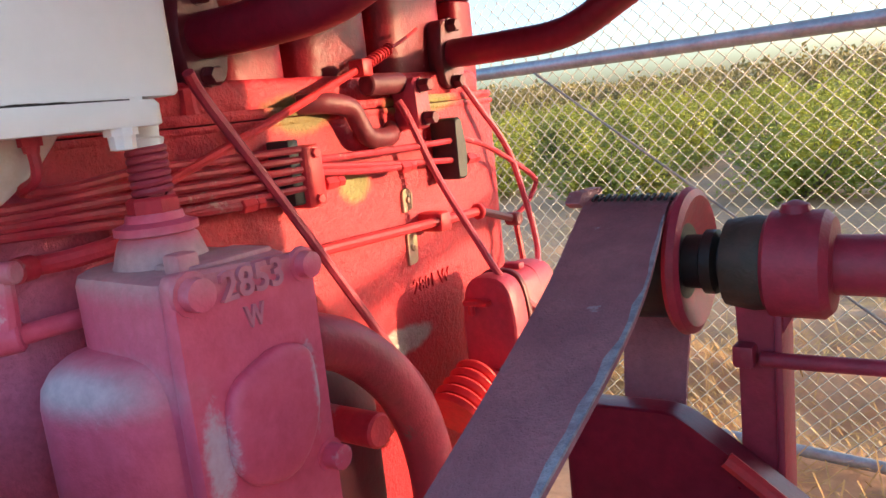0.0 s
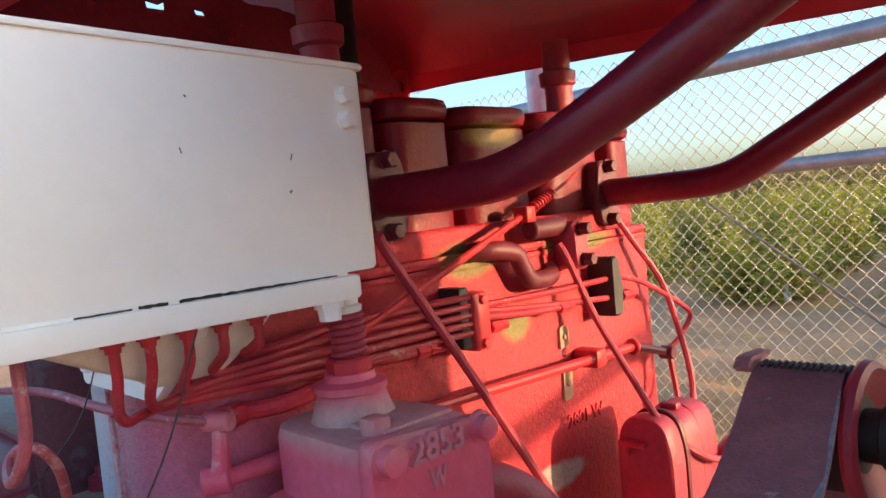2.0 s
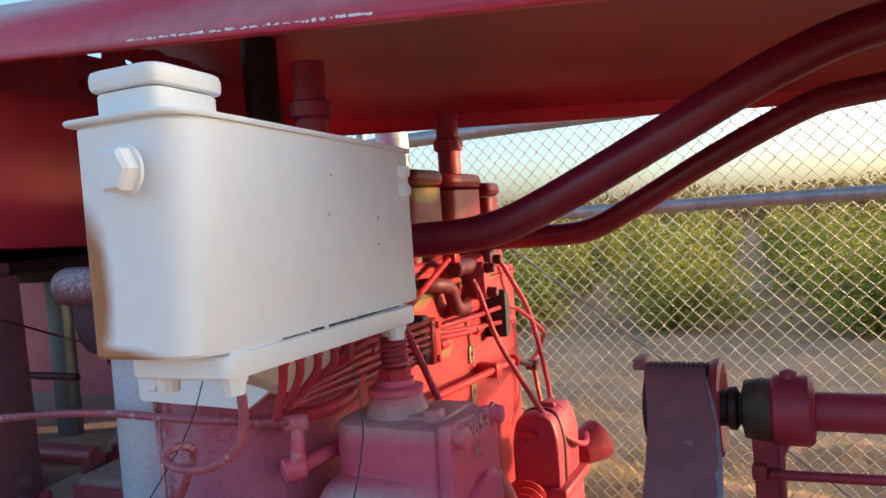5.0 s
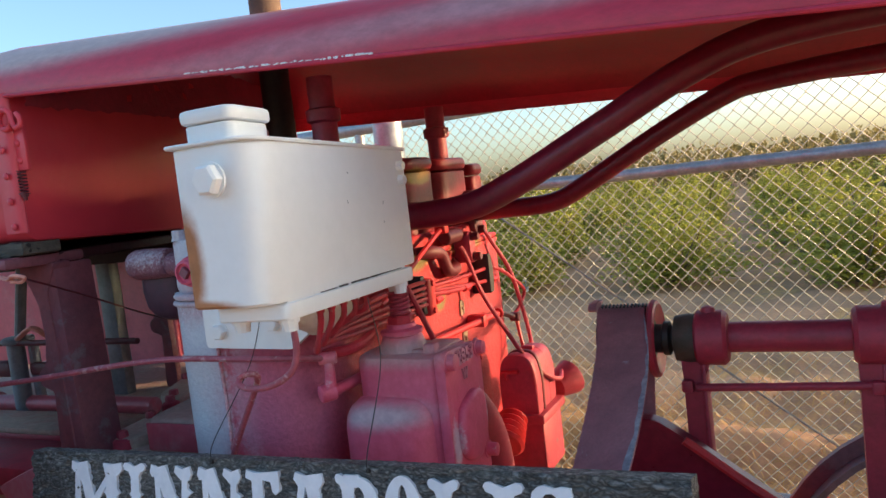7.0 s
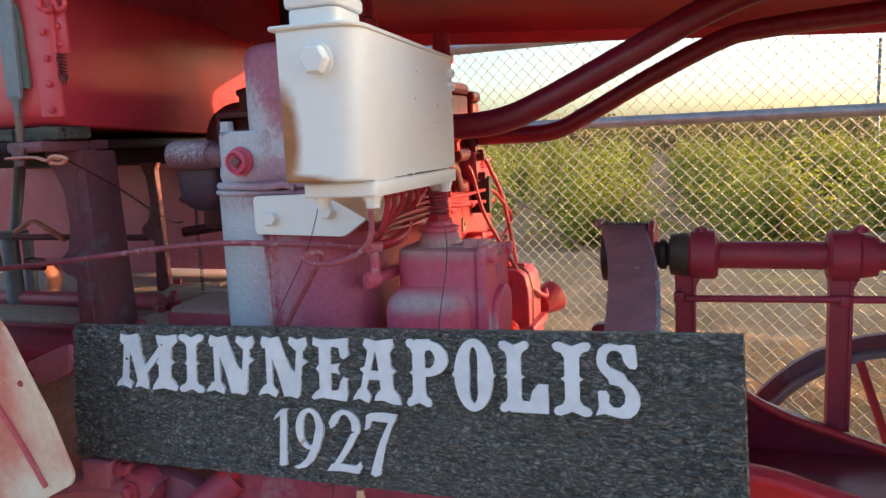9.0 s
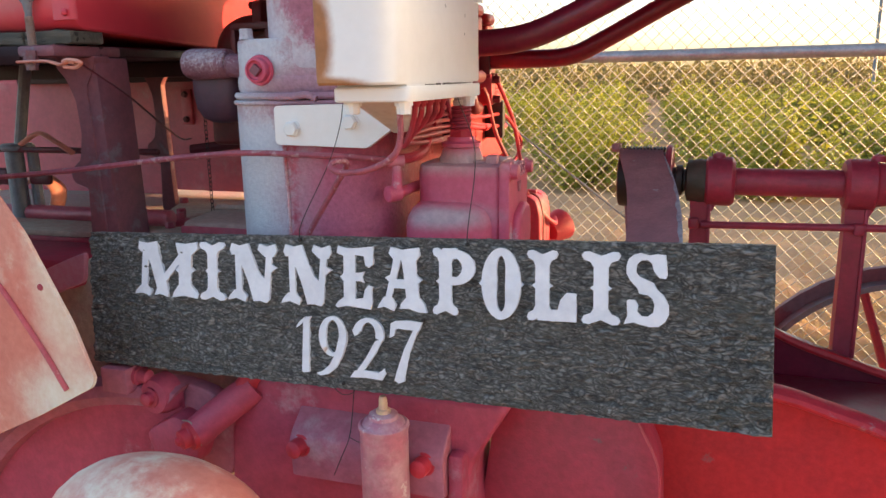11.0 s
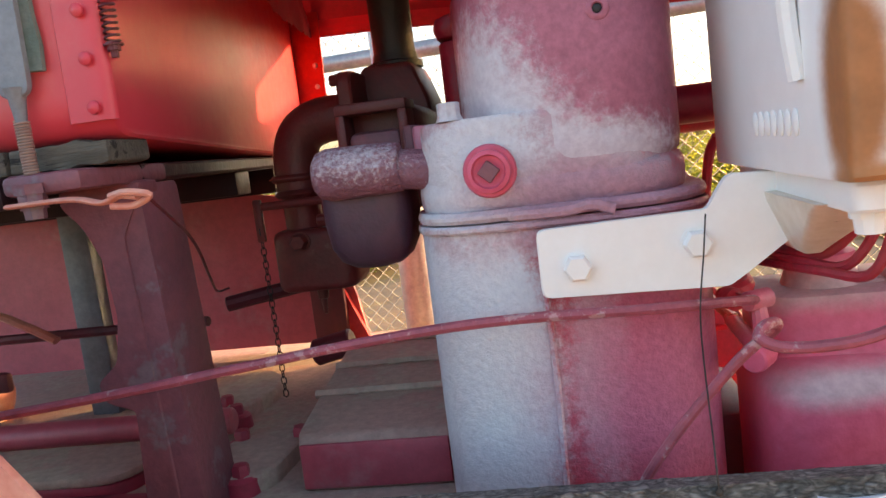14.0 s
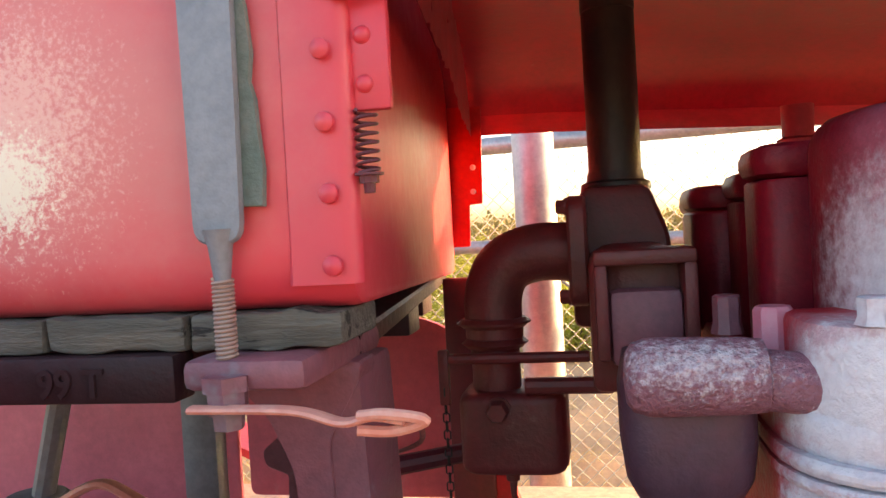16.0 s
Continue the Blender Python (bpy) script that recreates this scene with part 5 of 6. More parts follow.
for i, (c_, w) in enumerate(edge):
    loops.append([c_ + w + Vector((0, 0, 0.0015)), c_ - w + Vector((0, 0, 0.0015)), c_ - w - Vector((0, 0, 0.0015)), c_ + w - Vector((0, 0, 0.0015))])
rings(bm, loops)
part("frayed_edge", bm, FRAY, belt, "grey frayed belt edge")
bm = B()
lathe(bm, PUL + AX * 0.034, AX, [(0, 0.034), (0.004, 0.050), (0.034, 0.0545), (0.05, 0.0525)], 28)
part("grease_collar", bm, GREASE, shaft, "dark greasy film on the bearing")

# tank brackets, lever, beam
post_out = [(-0.645, 1.350), (-0.525, 1.350), (-0.528, 1.335), (-0.560, 1.28), (-0.545, 0.86), (-0.598, 0.86), (-0.588, 1.035), (-0.632, 1.05), (-0.638, 1.078), (-0.603, 1.105), (-0.590, 1.17), (-0.596, 1.25), (-0.618, 1.30), (-0.645, 1.330)]
for v0, du_, lab in ((0.05, 0.0, "dark cast-iron tank support"), (0.68, -0.29, "far dark tank support")):
    bm = B()
    prism(bm, rounded([(a + du_, b) for a, b in post_out], 0.010, 3), v0, v0 + (0.05 if v0 < 0.1 else 0.022), "y", 0.008)
    bracket = part("tank_bracket", bm, BRACKETRED, tractor, lab)
    if v0 < 0.1:
        bm = B()
        prism(bm, rounded([(-0.562, 1.345), (-0.530, 1.345), (-0.512, 0.86), (-0.566, 0.86)], 0.004, 2), v0 + 0.004, v0 + 0.11, "y", 0.004)
        part("flange", bm, BRACKETRED, bracket)
    bm = B()
    block(bm, (-0.640 + du_, v0 - 0.11, 1.346), (-0.535 + du_, v0 + 0.10, 1.372), 0.008)
    part("seat", bm, BRACKETRED, bracket)
    if v0 < 0.1:
        bm = B()
        lathe(bm, (-0.60, -0.06, 1.36), (0, 0, -1), [(0, 0.0195), (0.012, 0.0195), (0.012, 0.0165), (0.03, 0.016), (0.03, 0.013), (0.042, 0.012)], 6)
        part("nut", bm, BRACKETRED, bracket)
        bm = B()
        tube(bm, [(-0.625, -0.072, 1.336), (-0.54, -0.078, 1.336), (-0.50, -0.082, 1.328), (-0.475, -0.085, 1.333), (-0.452, -0.086, 1.330)], 0.0082, 10, 6, True, 0.42)
        tube(bm, [(-0.485, -0.088, 1.334), (-0.462, -0.095, 1.337), (-0.436, -0.09, 1.331), (-0.462, -0.08, 1.321), (-0.488, -0.085, 1.323)], 0.0042, 8)
        part("spanner_lever", bm, FADED, bracket, "pink flat lever with a looped end")
        bm = B()
        tube(bm, [(-0.44, -0.085, 1.328), (-0.49, 0.1, 1.26), (-0.60, 0.36, 1.17), (-0.672, 0.53, 1.118), (-0.66, 0.56, 1.117)], 0.0024, 6)
        part("loose_wire", bm, RED_DARK, bracket, "loose rusty wire")
bm = B()
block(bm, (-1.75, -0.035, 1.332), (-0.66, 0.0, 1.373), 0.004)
beam = part("tank_beam", bm, BEAMSHADE, tractor, "dark red cross beam with raised characters")
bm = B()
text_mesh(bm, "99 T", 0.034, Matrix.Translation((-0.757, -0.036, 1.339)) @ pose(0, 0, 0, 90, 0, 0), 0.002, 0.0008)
part("cast_number", bm, BEAMSHADE, beam)

bm = B()
block(bm, (-1.03, 0.585, 0.86), (-0.965, 0.625, 1.36), 0.006)
part("support_leg", bm, GREYSTEEL, tractor, "dark grey upright support leg")
bm = B()
tube(bm, [(-1.054, 0.30, 1.118), (-0.985, 0.30, 1.149), (-0.93, 0.30, 1.128), (-0.87, 0.30, 1.095)], 0.011, 8, 5, True, 0.6)
part("hand_lever", bm, FADED, tractor, "bent hand lever with worn pale tip")

# control rod
bm = B()
tube(bm, [(-1.1, -0.08, 1.045), (-0.75, -0.06, 1.075), (-0.52, -0.055, 1.097), (-0.25, -0.05, 1.128), (-0.077, -0.05, 1.141), (0.10, -0.045, 1.138), (0.20, -0.01, 1.130), (0.23, 0.02, 1.122)], 0.0062, 8)
part("control_rod", bm, RODPINK, tractor, "long thin dull red control rod")

# far fender panels
GAP = -1.125
bm = B()
prism(bm, rounded([(GAP + 0.012, 0.884), (-0.50, 0.882), (-0.55, 1.16), (-0.64, 1.265), (-0.78, 1.29), (GAP + 0.012, 1.285)], [0.02, 0.02, 0.10, 0.08, 0.05, 0.02], 5), 1.0, 1.014, "y", 0.002)
ff = part("far_fender", bm, FENDERRED, tractor, "large red rear fender panel")
bm = B()
block(bm, (-1.01, 0.985, 1.13), (-0.965, 1.0, 1.26), 0.006)
strap2 = part("hinge_strap", bm, FENDERRED, ff)
bm = B()
prism(bm, rounded([(-2.9, 0.86), (GAP - 0.012, 0.86), (GAP - 0.012, 1.287), (-2.9, 1.30)], 0.01, 3), 1.0, 1.014, "y", 0.002)
part("rear_panel", bm, FENDERRED, ff)
bm = B()
block(bm, (-0.635, 0.965, 0.86), (-0.545, 0.985, 1.36), 0.006)
part("fender_post", bm, RED_DARK, ff, "dark upright at the fender end")
bolts("bolt", strap2, [((-0.988, 0.985, 1.15), (0, -1, 0)), ((-0.988, 0.985, 1.24), (0, -1, 0))], RED_DARK, 0.011, 0.012)
bm = B()
prism(bm, rounded([(-2.3, 0.72), (-1.4, 0.72), (-1.4, 1.30), (-2.0, 1.34), (-2.3, 1.34)], 0.03, 3), 1.30, 1.314, "y", 0.002)
part("far_fender", bm, FENDERRED, tractor, "large red rear fender panel")
bm = B()
prism(bm, rounded([(-0.47, 0.55), (-0.36, 0.55), (-0.55, 1.02), (-0.63, 0.98)], 0.01, 2), 0.98, 1.0, "y", 0.003)
part("fender_brace", bm, RED, tractor, "sloping red fender brace")

# steering gear between the brackets
bm = B()
tube(bm, [(-1.04, 0.35, 1.38), (-1.112, 0.35, 1.115)], 0.016, 10, 6, False)
steer = part("steering_column", bm, GREYSTEEL, tractor, "grey steering rod in a dark socket")
bm = B()
rod(bm, (-1.125, 0.35, 1.095), (-1.125, 0.35, 1.115), 0.048, 18)
rod(bm, (-1.14, 0.35, 0.85), (-1.14, 0.35, 1.095), 0.026, 14)
rod(bm, (-1.10, 0.38, 0.92), (-1.10, 0.38, 1.09), 0.016, 10)
part("socket", bm, GREYSTEEL, steer)
bm = B()
rod(bm, (-1.6, 0.33, 1.10), (-0.60, 0.33, 1.098), 0.009, 8)
part("cross_rod", bm, RED_DARK, steer)
bm = B()
block(bm, (-1.30, 0.33, 0.99), (-1.16, 0.37, 1.04), 0.015)
block(bm, (-1.11, 0.36, 0.99), (-1.03, 0.38, 1.03), 0.015)
part("arm", bm, RED_DARK, steer)
bm = B()
pts = [(-1.36, 0.6, 0.965), (-1.30, 0.6, 0.975), (-1.25, 0.6, 0.945), (-1.245, 0.6, 0.91), (-1.275, 0.6, 0.845)]
tube(bm, pts, 0.034, 12, 6, True, 0.35)
part("brake_band", bm, FADED, tractor, "curved pale pink-orange brake band")
bm = B()
rod(bm, (-1.6, 0.36, 0.903), (-0.60, 0.36, 0.907), 0.024, 16)
rod(bm, (-1.36, 0.36, 0.903), (-1.27, 0.36, 0.903), 0.034, 16)
part("brake_shaft", bm, FENDERRED, tractor, "faded brake cross shaft")
bm = B()
rod(bm, (-0.68, 0.58, 1.08), (-0.52, 0.62, 1.10), 0.016, 10)
part("pedal_stub", bm, RED_DARK, tractor, "dark pedal stub")
bm = B()
rod(bm, (-0.55, 0.70, 0.93), (-0.46, 0.70, 0.95), 0.03, 12)
part("shaft_stub", bm, RED_DARK, tractor, "dark pedal stub")

# transmission top
bm = B()
block(bm, (-1.9, 0.02, 0.35), (-0.16, 1.15, 0.865), 0.02)
case = part("transmission_case", bm, RED_DUSTY, tractor, "dusty cast transmission case")
bm = B()
prism(bm, rounded([(0.14, 0.862), (0.90, 0.862), (0.86, 0.885), (0.68, 0.952), (0.15, 0.945)], [0.01, 0.01, 0.02, 0.05, 0.02], 4), -0.405, -0.17, "x", 0.012)
for v_ in bm.verts:
    v_.co.x -= 0.10 * (v_.co.y - 0.14) * max(0.0, -0.17 - v_.co.x) / 0.235
step = part("step_cover", bm, RED_DUSTY, case, "dusty sloping cover")
bm = B()
block(bm, (-0.398, 0.134, 0.87), (-0.175, 0.142, 0.938), 0.003)
part("front_face", bm, FENDERRED, step)
for v, z in ((0.34, 0.950), (0.50, 0.952), (0.67, 0.953)):
    bm = B()
    tube(bm, [(-0.415 - 0.05 * v, v, z), (-0.18, v, z)], 0.009, 6)
    part("rib", bm, RED_DUSTY, case)
for pts in ([(-0.83, 0.70), (-0.74, 0.50), (-0.62, 0.47), (-0.60, 0.64), (-0.66, 0.73)], [(-0.585, 0.30), (-0.56, 0.15), (-0.50, 0.125), (-0.455, 0.16), (-0.445, 0.30), (-0.50, 0.36)]):
    bm = B()
    prism(bm, rounded(pts, 0.03, 4), 0.86, 0.894, "z", 0.010)
    part("cover", bm, RED_DUSTY, case)
for u, v in ((-0.675, 0.50), (-0.56, 0.30), (-0.50, 0.15), (-0.455, 0.30), (-0.63, 0.44), (-0.44, 0.42), (-0.80, 0.68)):
    bm = B()
    lathe(bm, (u, v, 0.862), (0, 0, 1), [(0, 0.028), (0.026, 0.026), (0.030, 0.020)], 14)
    bolt(bm, (u, v, 0.890), (0, 0, 1), 0.014, 0.018)
    part("bolt", bm, RED_DULL, case)
bm = B()
cap = rounded([(-1.30, 0.155), (-0.69, 0.155), (-0.69, 0.30), (-1.30, 0.30)], [0.02, 0.07, 0.05, 0.02], 6)
prism(bm, cap, 0.80, 0.885, "z", 0.008)
bearing = part("bearing_cap", bm, RED_DULL, case, "round-ended dark red bearing cap")
bm = B()
prism(bm, cap, 0.886, 0.900, "z", 0.006)
part("cap_plate", bm, RED_DUSTY, bearing, "dust-covered cap plate")
bm = B()
block(bm, (-1.2, -0.03, 0.80), (-0.60, 0.16, 0.875), 0.012)
part("frame_plate", bm, RED_DULL, case)

# near fender
wpts = [(-1.9, 1.45), (-1.72, 1.33), (-1.636, 1.240), (-1.537, 1.135), (-1.42, 1.005), (-1.318, 0.84), (-1.272, 0.735), (-1.282, 0.715), (-1.46, 0.62), (-1.70, 0.505), (-2.3, 0.45), (-2.3, 1.45)]
bm = B()
prism(bm, rounded(wpts, 0.008, 2), -0.15, -0.142, "y", 0.0015)
for v_ in bm.verts:
    v_.co = loc(*v_.co)
nf = part("near_fender", bm, FADED, tractor, "sun-bleached pinkish fender panel")
bm = B()
tube(bm, [loc(x, -0.152, z) for x, z in ((-1.95, 1.22), (-1.72, 1.06), (-1.55, 0.93), (-1.42, 0.79), (-1.352, 0.70))], 0.0062, 8)
part("rib", bm, RIBRED, nf, "pinkish red stiffening rib")
bm = B()
lathe(bm, loc(-1.392, -0.151, 0.905), (0, -1, 0), [(0, 0.007), (0.002, 0.006), (0.0025, 0.001)], 12)
part("rivet", bm, RED_DULL, nf)
bm = B()
prism(bm, rounded([(-0.607, 0.866), (-0.566, 0.817), (-0.478, 0.852), (-0.466, 0.922), (-0.52, 0.902)], 0.012, 3), -0.112, -0.098, "y", 0.004)
part("fender_stay", bm, PUMPLIGHT, nf, "dusty pink stay plate behind the fender edge")

# lower castings under the sign
def bell(radius, end):
    """Upper part of a round housing, cut off upright towards the engine."""
    pts = []
    for k in range(31):
        a = radians(184 - (184 - end) * k / 30)
        pts.append((-0.27 + radius * math.cos(a), radius * math.sin(a)))
    return [Vector(p) for p in pts + [(pts[-1][0], -0.05)]]


bm = B()
prism(bm, bell(0.64, 84), -0.165, -0.13, "y", 0.012)
gear = part("gear_housing", bm, CASTPINK, tractor, "round pinkish-red cast gear housing below the sign")
bm = B()
outer, inner = bell(0.665, 83)[:-1], bell(0.605, 86)[:-1]
loops = []
for k, (o_, i_) in enumerate(zip(outer, inner)):
    mid_ = o_.lerp(i_, 0.5)
    loops.append([(i_.x, -0.160, i_.y), (i_.lerp(o_, 0.12).x, -0.190, i_.lerp(o_, 0.12).y), (mid_.x, -0.203, mid_.y), (o_.lerp(i_, 0.14).x, -0.196, o_.lerp(i_, 0.14).y), (o_.x, -0.178, o_.y), (o_.x, -0.14, o_.y), (i_.x, -0.14, i_.y)])
rings(bm, [[Vector(p) for p in loop] for loop in loops])
bmesh.ops.recalc_face_normals(bm, faces=bm.faces)
part("rim", bm, CASTDUST, gear, "dusty rounded rim of the housing")
bm = B()
prism(bm, rounded([(-0.32, 0.50), (-0.10, 0.45), (-0.06, 0.585), (-0.125, 0.645), (-0.20, 0.664), (-0.30, 0.66)], 0.03, 4), -0.155, -0.115, "y", 0.012)
part("neck", bm, CASTDUST, gear)
bm = B()
prism(bm, rounded([(-0.272, 0.562), (-0.19, 0.612), (-0.128, 0.565), (-0.15, 0.50), (-0.235, 0.47)], 0.02, 4), -0.208, -0.14, "y", 0.010)
part("flange_pad", bm, CASTPINK, gear)
bm = B()
block(bm, (-0.358, -0.222, 0.648), (-0.292, -0.150, 0.704), 0.005)
lug = part("lug", bm, CASTDUST, gear, "square cast lug with a worn edge")
bm = B()
lathe(bm, (-0.296, -0.188, 0.680), (1, 0, 0), [(0, 0.020), (0.012, 0.020), (0.013, 0.015), (0.034, 0.015), (0.038, 0.009)], 16)
part("bolt", bm, CASTPINK, lug)
bm = B()
lathe(bm, (-0.240, -0.16, 0.640), (-0.12, -1, 0.05), [(0, 0.044), (0.025, 0.042), (0.042, 0.036), (0.046, 0.020)], 20)
boss = part("boss", bm, CASTPINK, gear)
bm = B()
lathe(bm, (-0.248, -0.204, 0.642), (-0.12, -1, 0.05), [(0, 0.023), (0.006, 0.022), (0.007, 0.015), (0.018, 0.014), (0.022, 0.007)], 14)
part("bolt", bm, RED_DULL, boss)
bm = B()
tube(bm, [(-0.140, -0.205, 0.578), (-0.10, -0.185, 0.614), (-0.030, -0.145, 0.672)], 0.034, 16, 4)
collar = part("clamp_collar", bm, CASTPINK, gear, "round clamp collar with a bolt in its end")
bm = B()
tube(bm, [(-0.070, -0.170, 0.640), (-0.034, -0.150, 0.690), (0.02, -0.10, 0.775)], 0.023, 14, 4)
part("rod", bm, RED_CAST, collar)
bm = B()
lathe(bm, (-0.142, -0.216, 0.578), (-0.45, -0.85, -0.15), [(0, 0.031), (0.010, 0.030), (0.012, 0.021), (0.028, 0.020), (0.031, 0.009), (0.037, 0.008), (0.039, 0.004)], 18)
part("bolt", bm, RED_CAST, collar)
bm = B()
tube(bm, [(-0.165, -0.215, 0.606), (-0.140, -0.225, 0.610), (-0.121, -0.226, 0.588), (-0.119, -0.222, 0.560)], 0.0018, 5)
part("lock_wire", bm, THREAD, collar)
bm = B()
prism(bm, rounded([(-0.12, 0.10), (0.47, 0.10), (0.435, 0.56), (0.52, 0.70), (-0.025, 0.70), (-0.095, 0.585)], 0.035, 4), -0.16, 0.0, "y", 0.028)
crank = part("crankcase", bm, CASTPINK, tractor, "smooth pinkish-red crankcase under the sign")
bm = B()
prism(bm, [Vector(p) for p in ((-0.150, 0.655), (-0.205, 0.612), (-0.213, 0.598), (-0.208, 0.52), (-0.150, 0.50))], 0.082, 0.40, "x", 0.006)
ledge = part("ledge", bm, CASTDUST, crank, "dusty sloped cast ledge")
for u in (0.104, 0.362):
    bm = B()
    lathe(bm, (u, -0.205, 0.586), (-0.1, -1, 0.05), [(0, 0.023), (0.005, 0.023), (0.006, 0.018), (0.030, 0.017), (0.035, 0.009)], 14)
    part("bolt", bm, RED_CAST, ledge)
bm = B()
tube(bm, [(0.215, -0.185, 0.72), (0.216, -0.20, 0.67), (0.214, -0.215, 0.622), (0.20, -0.222, 0.585), (0.18, -0.22, 0.54)], 0.0009, 5)
tube(bm, [(0.214, -0.215, 0.622), (0.24, -0.222, 0.618), (0.30, -0.222, 0.606), (0.345, -0.23, 0.585)], 0.0008, 5)
tube(bm, [(0.19, -0.195, 0.735), (0.18, -0.20, 0.715), (0.20, -0.202, 0.702), (0.222, -0.20, 0.712), (0.215, -0.19, 0.735)], 0.0008, 5)
part("tie_wire", bm, BLACK, crank, "thin black tie wire")
bm = B()
block(bm, (0.40, -0.19, 0.1), (0.432, -0.10, 0.60), 0.010)
part("rib", bm, CASTPINK, crank)
bm = B()
prism(bm, rounded([(0.40, 0.2), (0.80, 0.2), (0.78, 0.58), (0.72, 0.70), (0.47, 0.70)], 0.03, 3), -0.08, 0.02, "y", 0.01)
part("side_apron", bm, RED_DULL, tractor, "smooth red sheet apron")
bm = B()
ball(bm, (-0.04, -0.46, 0.50), 0.20, 1.15, 0.7, 0.8, 28, 16)
part("hub_dome", bm, FADED, tractor, "faded pink rounded hub cover")
bm = B()
prism(bm, rounded([(0.60, 0.40), (1.8, 0.40), (1.8, 0.46), (1.6, 0.50), (1.2, 0.61), (1.0, 0.68), (0.80, 0.825), (0.74, 0.865), (0.60, 0.86)], 0.02, 4), 0.48, 0.52, "y", 0.006)
apron = part("front_apron", bm, PIPERED, tractor, "curved dark red front apron")
bm = B()
tube(bm, [(0.80, 0.475, 0.822), (1.0, 0.475, 0.682), (1.2, 0.475, 0.61), (1.6, 0.475, 0.50), (1.8, 0.475, 0.46)], 0.01, 8)
part("rolled_edge", bm, RED, apron)
rim_line = [(0.72, 0.70), (0.963, 0.684), (1.068, 0.66), (1.173, 0.628), (1.32, 0.565), (1.62, 0.42), (1.75, 0.35)]
bm = B()
prism(bm, [Vector(p) for p in [(0.72, 0.1), (1.75, 0.1)] + list(reversed(rim_line))], 0.10, 0.112, "y", 0.002)
low = part("lower_apron", bm, RED, tractor, "red lower apron with a rolled lip")
bm = B()
tube(bm, [(u, 0.085, z) for u, z in rim_line], 0.030, 12, 6, True, 0.5)
part("rolled_lip", bm, RED_CAST, low, "dusty pink rolled lip")
bm = B()
block(bm, (0.72, 0.115, 0.53), (1.30, 0.475, 0.575), 0.006)
part("tray", bm, PIPERED, low)

# front wheel
bm = B()
wc = Vector((1.40, 0.9, 0.28))
loops = []
for i in range(48):
    a = 2 * math.pi * i / 48
    d = Vector((math.cos(a), 0, math.sin(a)))
    loops.append([wc + d * r_ + Vector((0, s_, 0)) for r_, s_ in ((0.45, -0.06), (0.45, 0.06), (0.435, 0.06), (0.435, -0.06))])
rings(bm, loops, False, True)
wheel = part("front_wheel", bm, GREYSTEEL, tractor, "narrow grey steel front wheel")
bm = B()
loops = []
for i in range(48):
    a = 2 * math.pi * i / 48
    d = Vector((math.cos(a), 0, math.sin(a)))
    loops.append([wc + d * r_ + Vector((0, s_, 0)) for r_, s_ in ((0.485, -0.012), (0.485, 0.012), (0.44, 0.012), (0.44, -0.012))])
rings(bm, loops, False, True)
part("guide_rim", bm, BRACKETRED, wheel)
for i in range(10):
    bm = B()
    a = 2 * math.pi * i / 10
    d = Vector((math.cos(a), 0, math.sin(a)))
    rod(bm, wc + d * 0.05, wc + d * 0.44, 0.012, 8)
    part("spoke", bm, RED_DULL, wheel)
bm = B()
rod(bm, wc - Vector((0, 0.08, 0)), wc + Vector((0, 0.08, 0)), 0.06, 16)
part("hub", bm, RED_DULL, wheel)
for c_, r_ in ((Vector((1.40, -0.35, 0.13)), 0.45), (Vector((-1.55, 1.35, 0.33)), 0.65), (Vector((-1.7, -0.10, 0.33)), 0.65)):
    bm = B()
    loops = []
    for i in range(48):
        a = 2 * math.pi * i / 48
        d = Vector((math.cos(a), 0, math.sin(a)))
        loops.append([c_ + d * q + Vector((0, s_, 0)) for q, s_ in ((r_, -0.08), (r_, 0.08), (r_ - 0.02, 0.08), (r_ - 0.02, -0.08))])
    rings(bm, loops, False, True)
    whl = part("wheel", bm, RED_DULL, tractor, "steel spoked wheel")
    for i in range(10):
        bm = B()
        a = 2 * math.pi * i / 10
        rod(bm, c_, c_ + Vector((math.cos(a), 0, math.sin(a))) * (r_ - 0.01), 0.014, 6)
        part("spoke", bm, RED_DULL, whl)
# unseen end plate under the hood, sized to block the low sun
bm = B()
zn, zf = hood_z(1.6, -1), hood_z(1.6, 1)
zt, d = zn + 0.135, zn + 0.135 - zf
prism(bm, [Vector(p) for p in ((-0.01, 0.45), (1.14, 0.45), (1.14, zf), (1.115, zt - 0.5 * d), (1.055, zt - 0.25 * d), (0.95, zt - 0.012), (0.78, zt + 0.013), (0.58, zt + 0.022), (0.42, zt + 0.016), (0.20, zt - 0.005), (0.10, zn + 0.118), (0.042, zn + 0.098), (0.005, zn + 0.066), (-0.012, zn + 0.03))], 1.55, 1.60, "x", 0.004)
part("radiator", bm, RED_DULL, tractor, "unseen red radiator plate closing the hood's front end")

# spray can on the crankcase
can_at = Vector((-0.729, 0.013, 0.0))
can = thing("spray_can", "pink paint-smeared spray can with a cream nozzle, standing on the crankcase", "spray can", (can_at.x, can_at.y, 0.40))
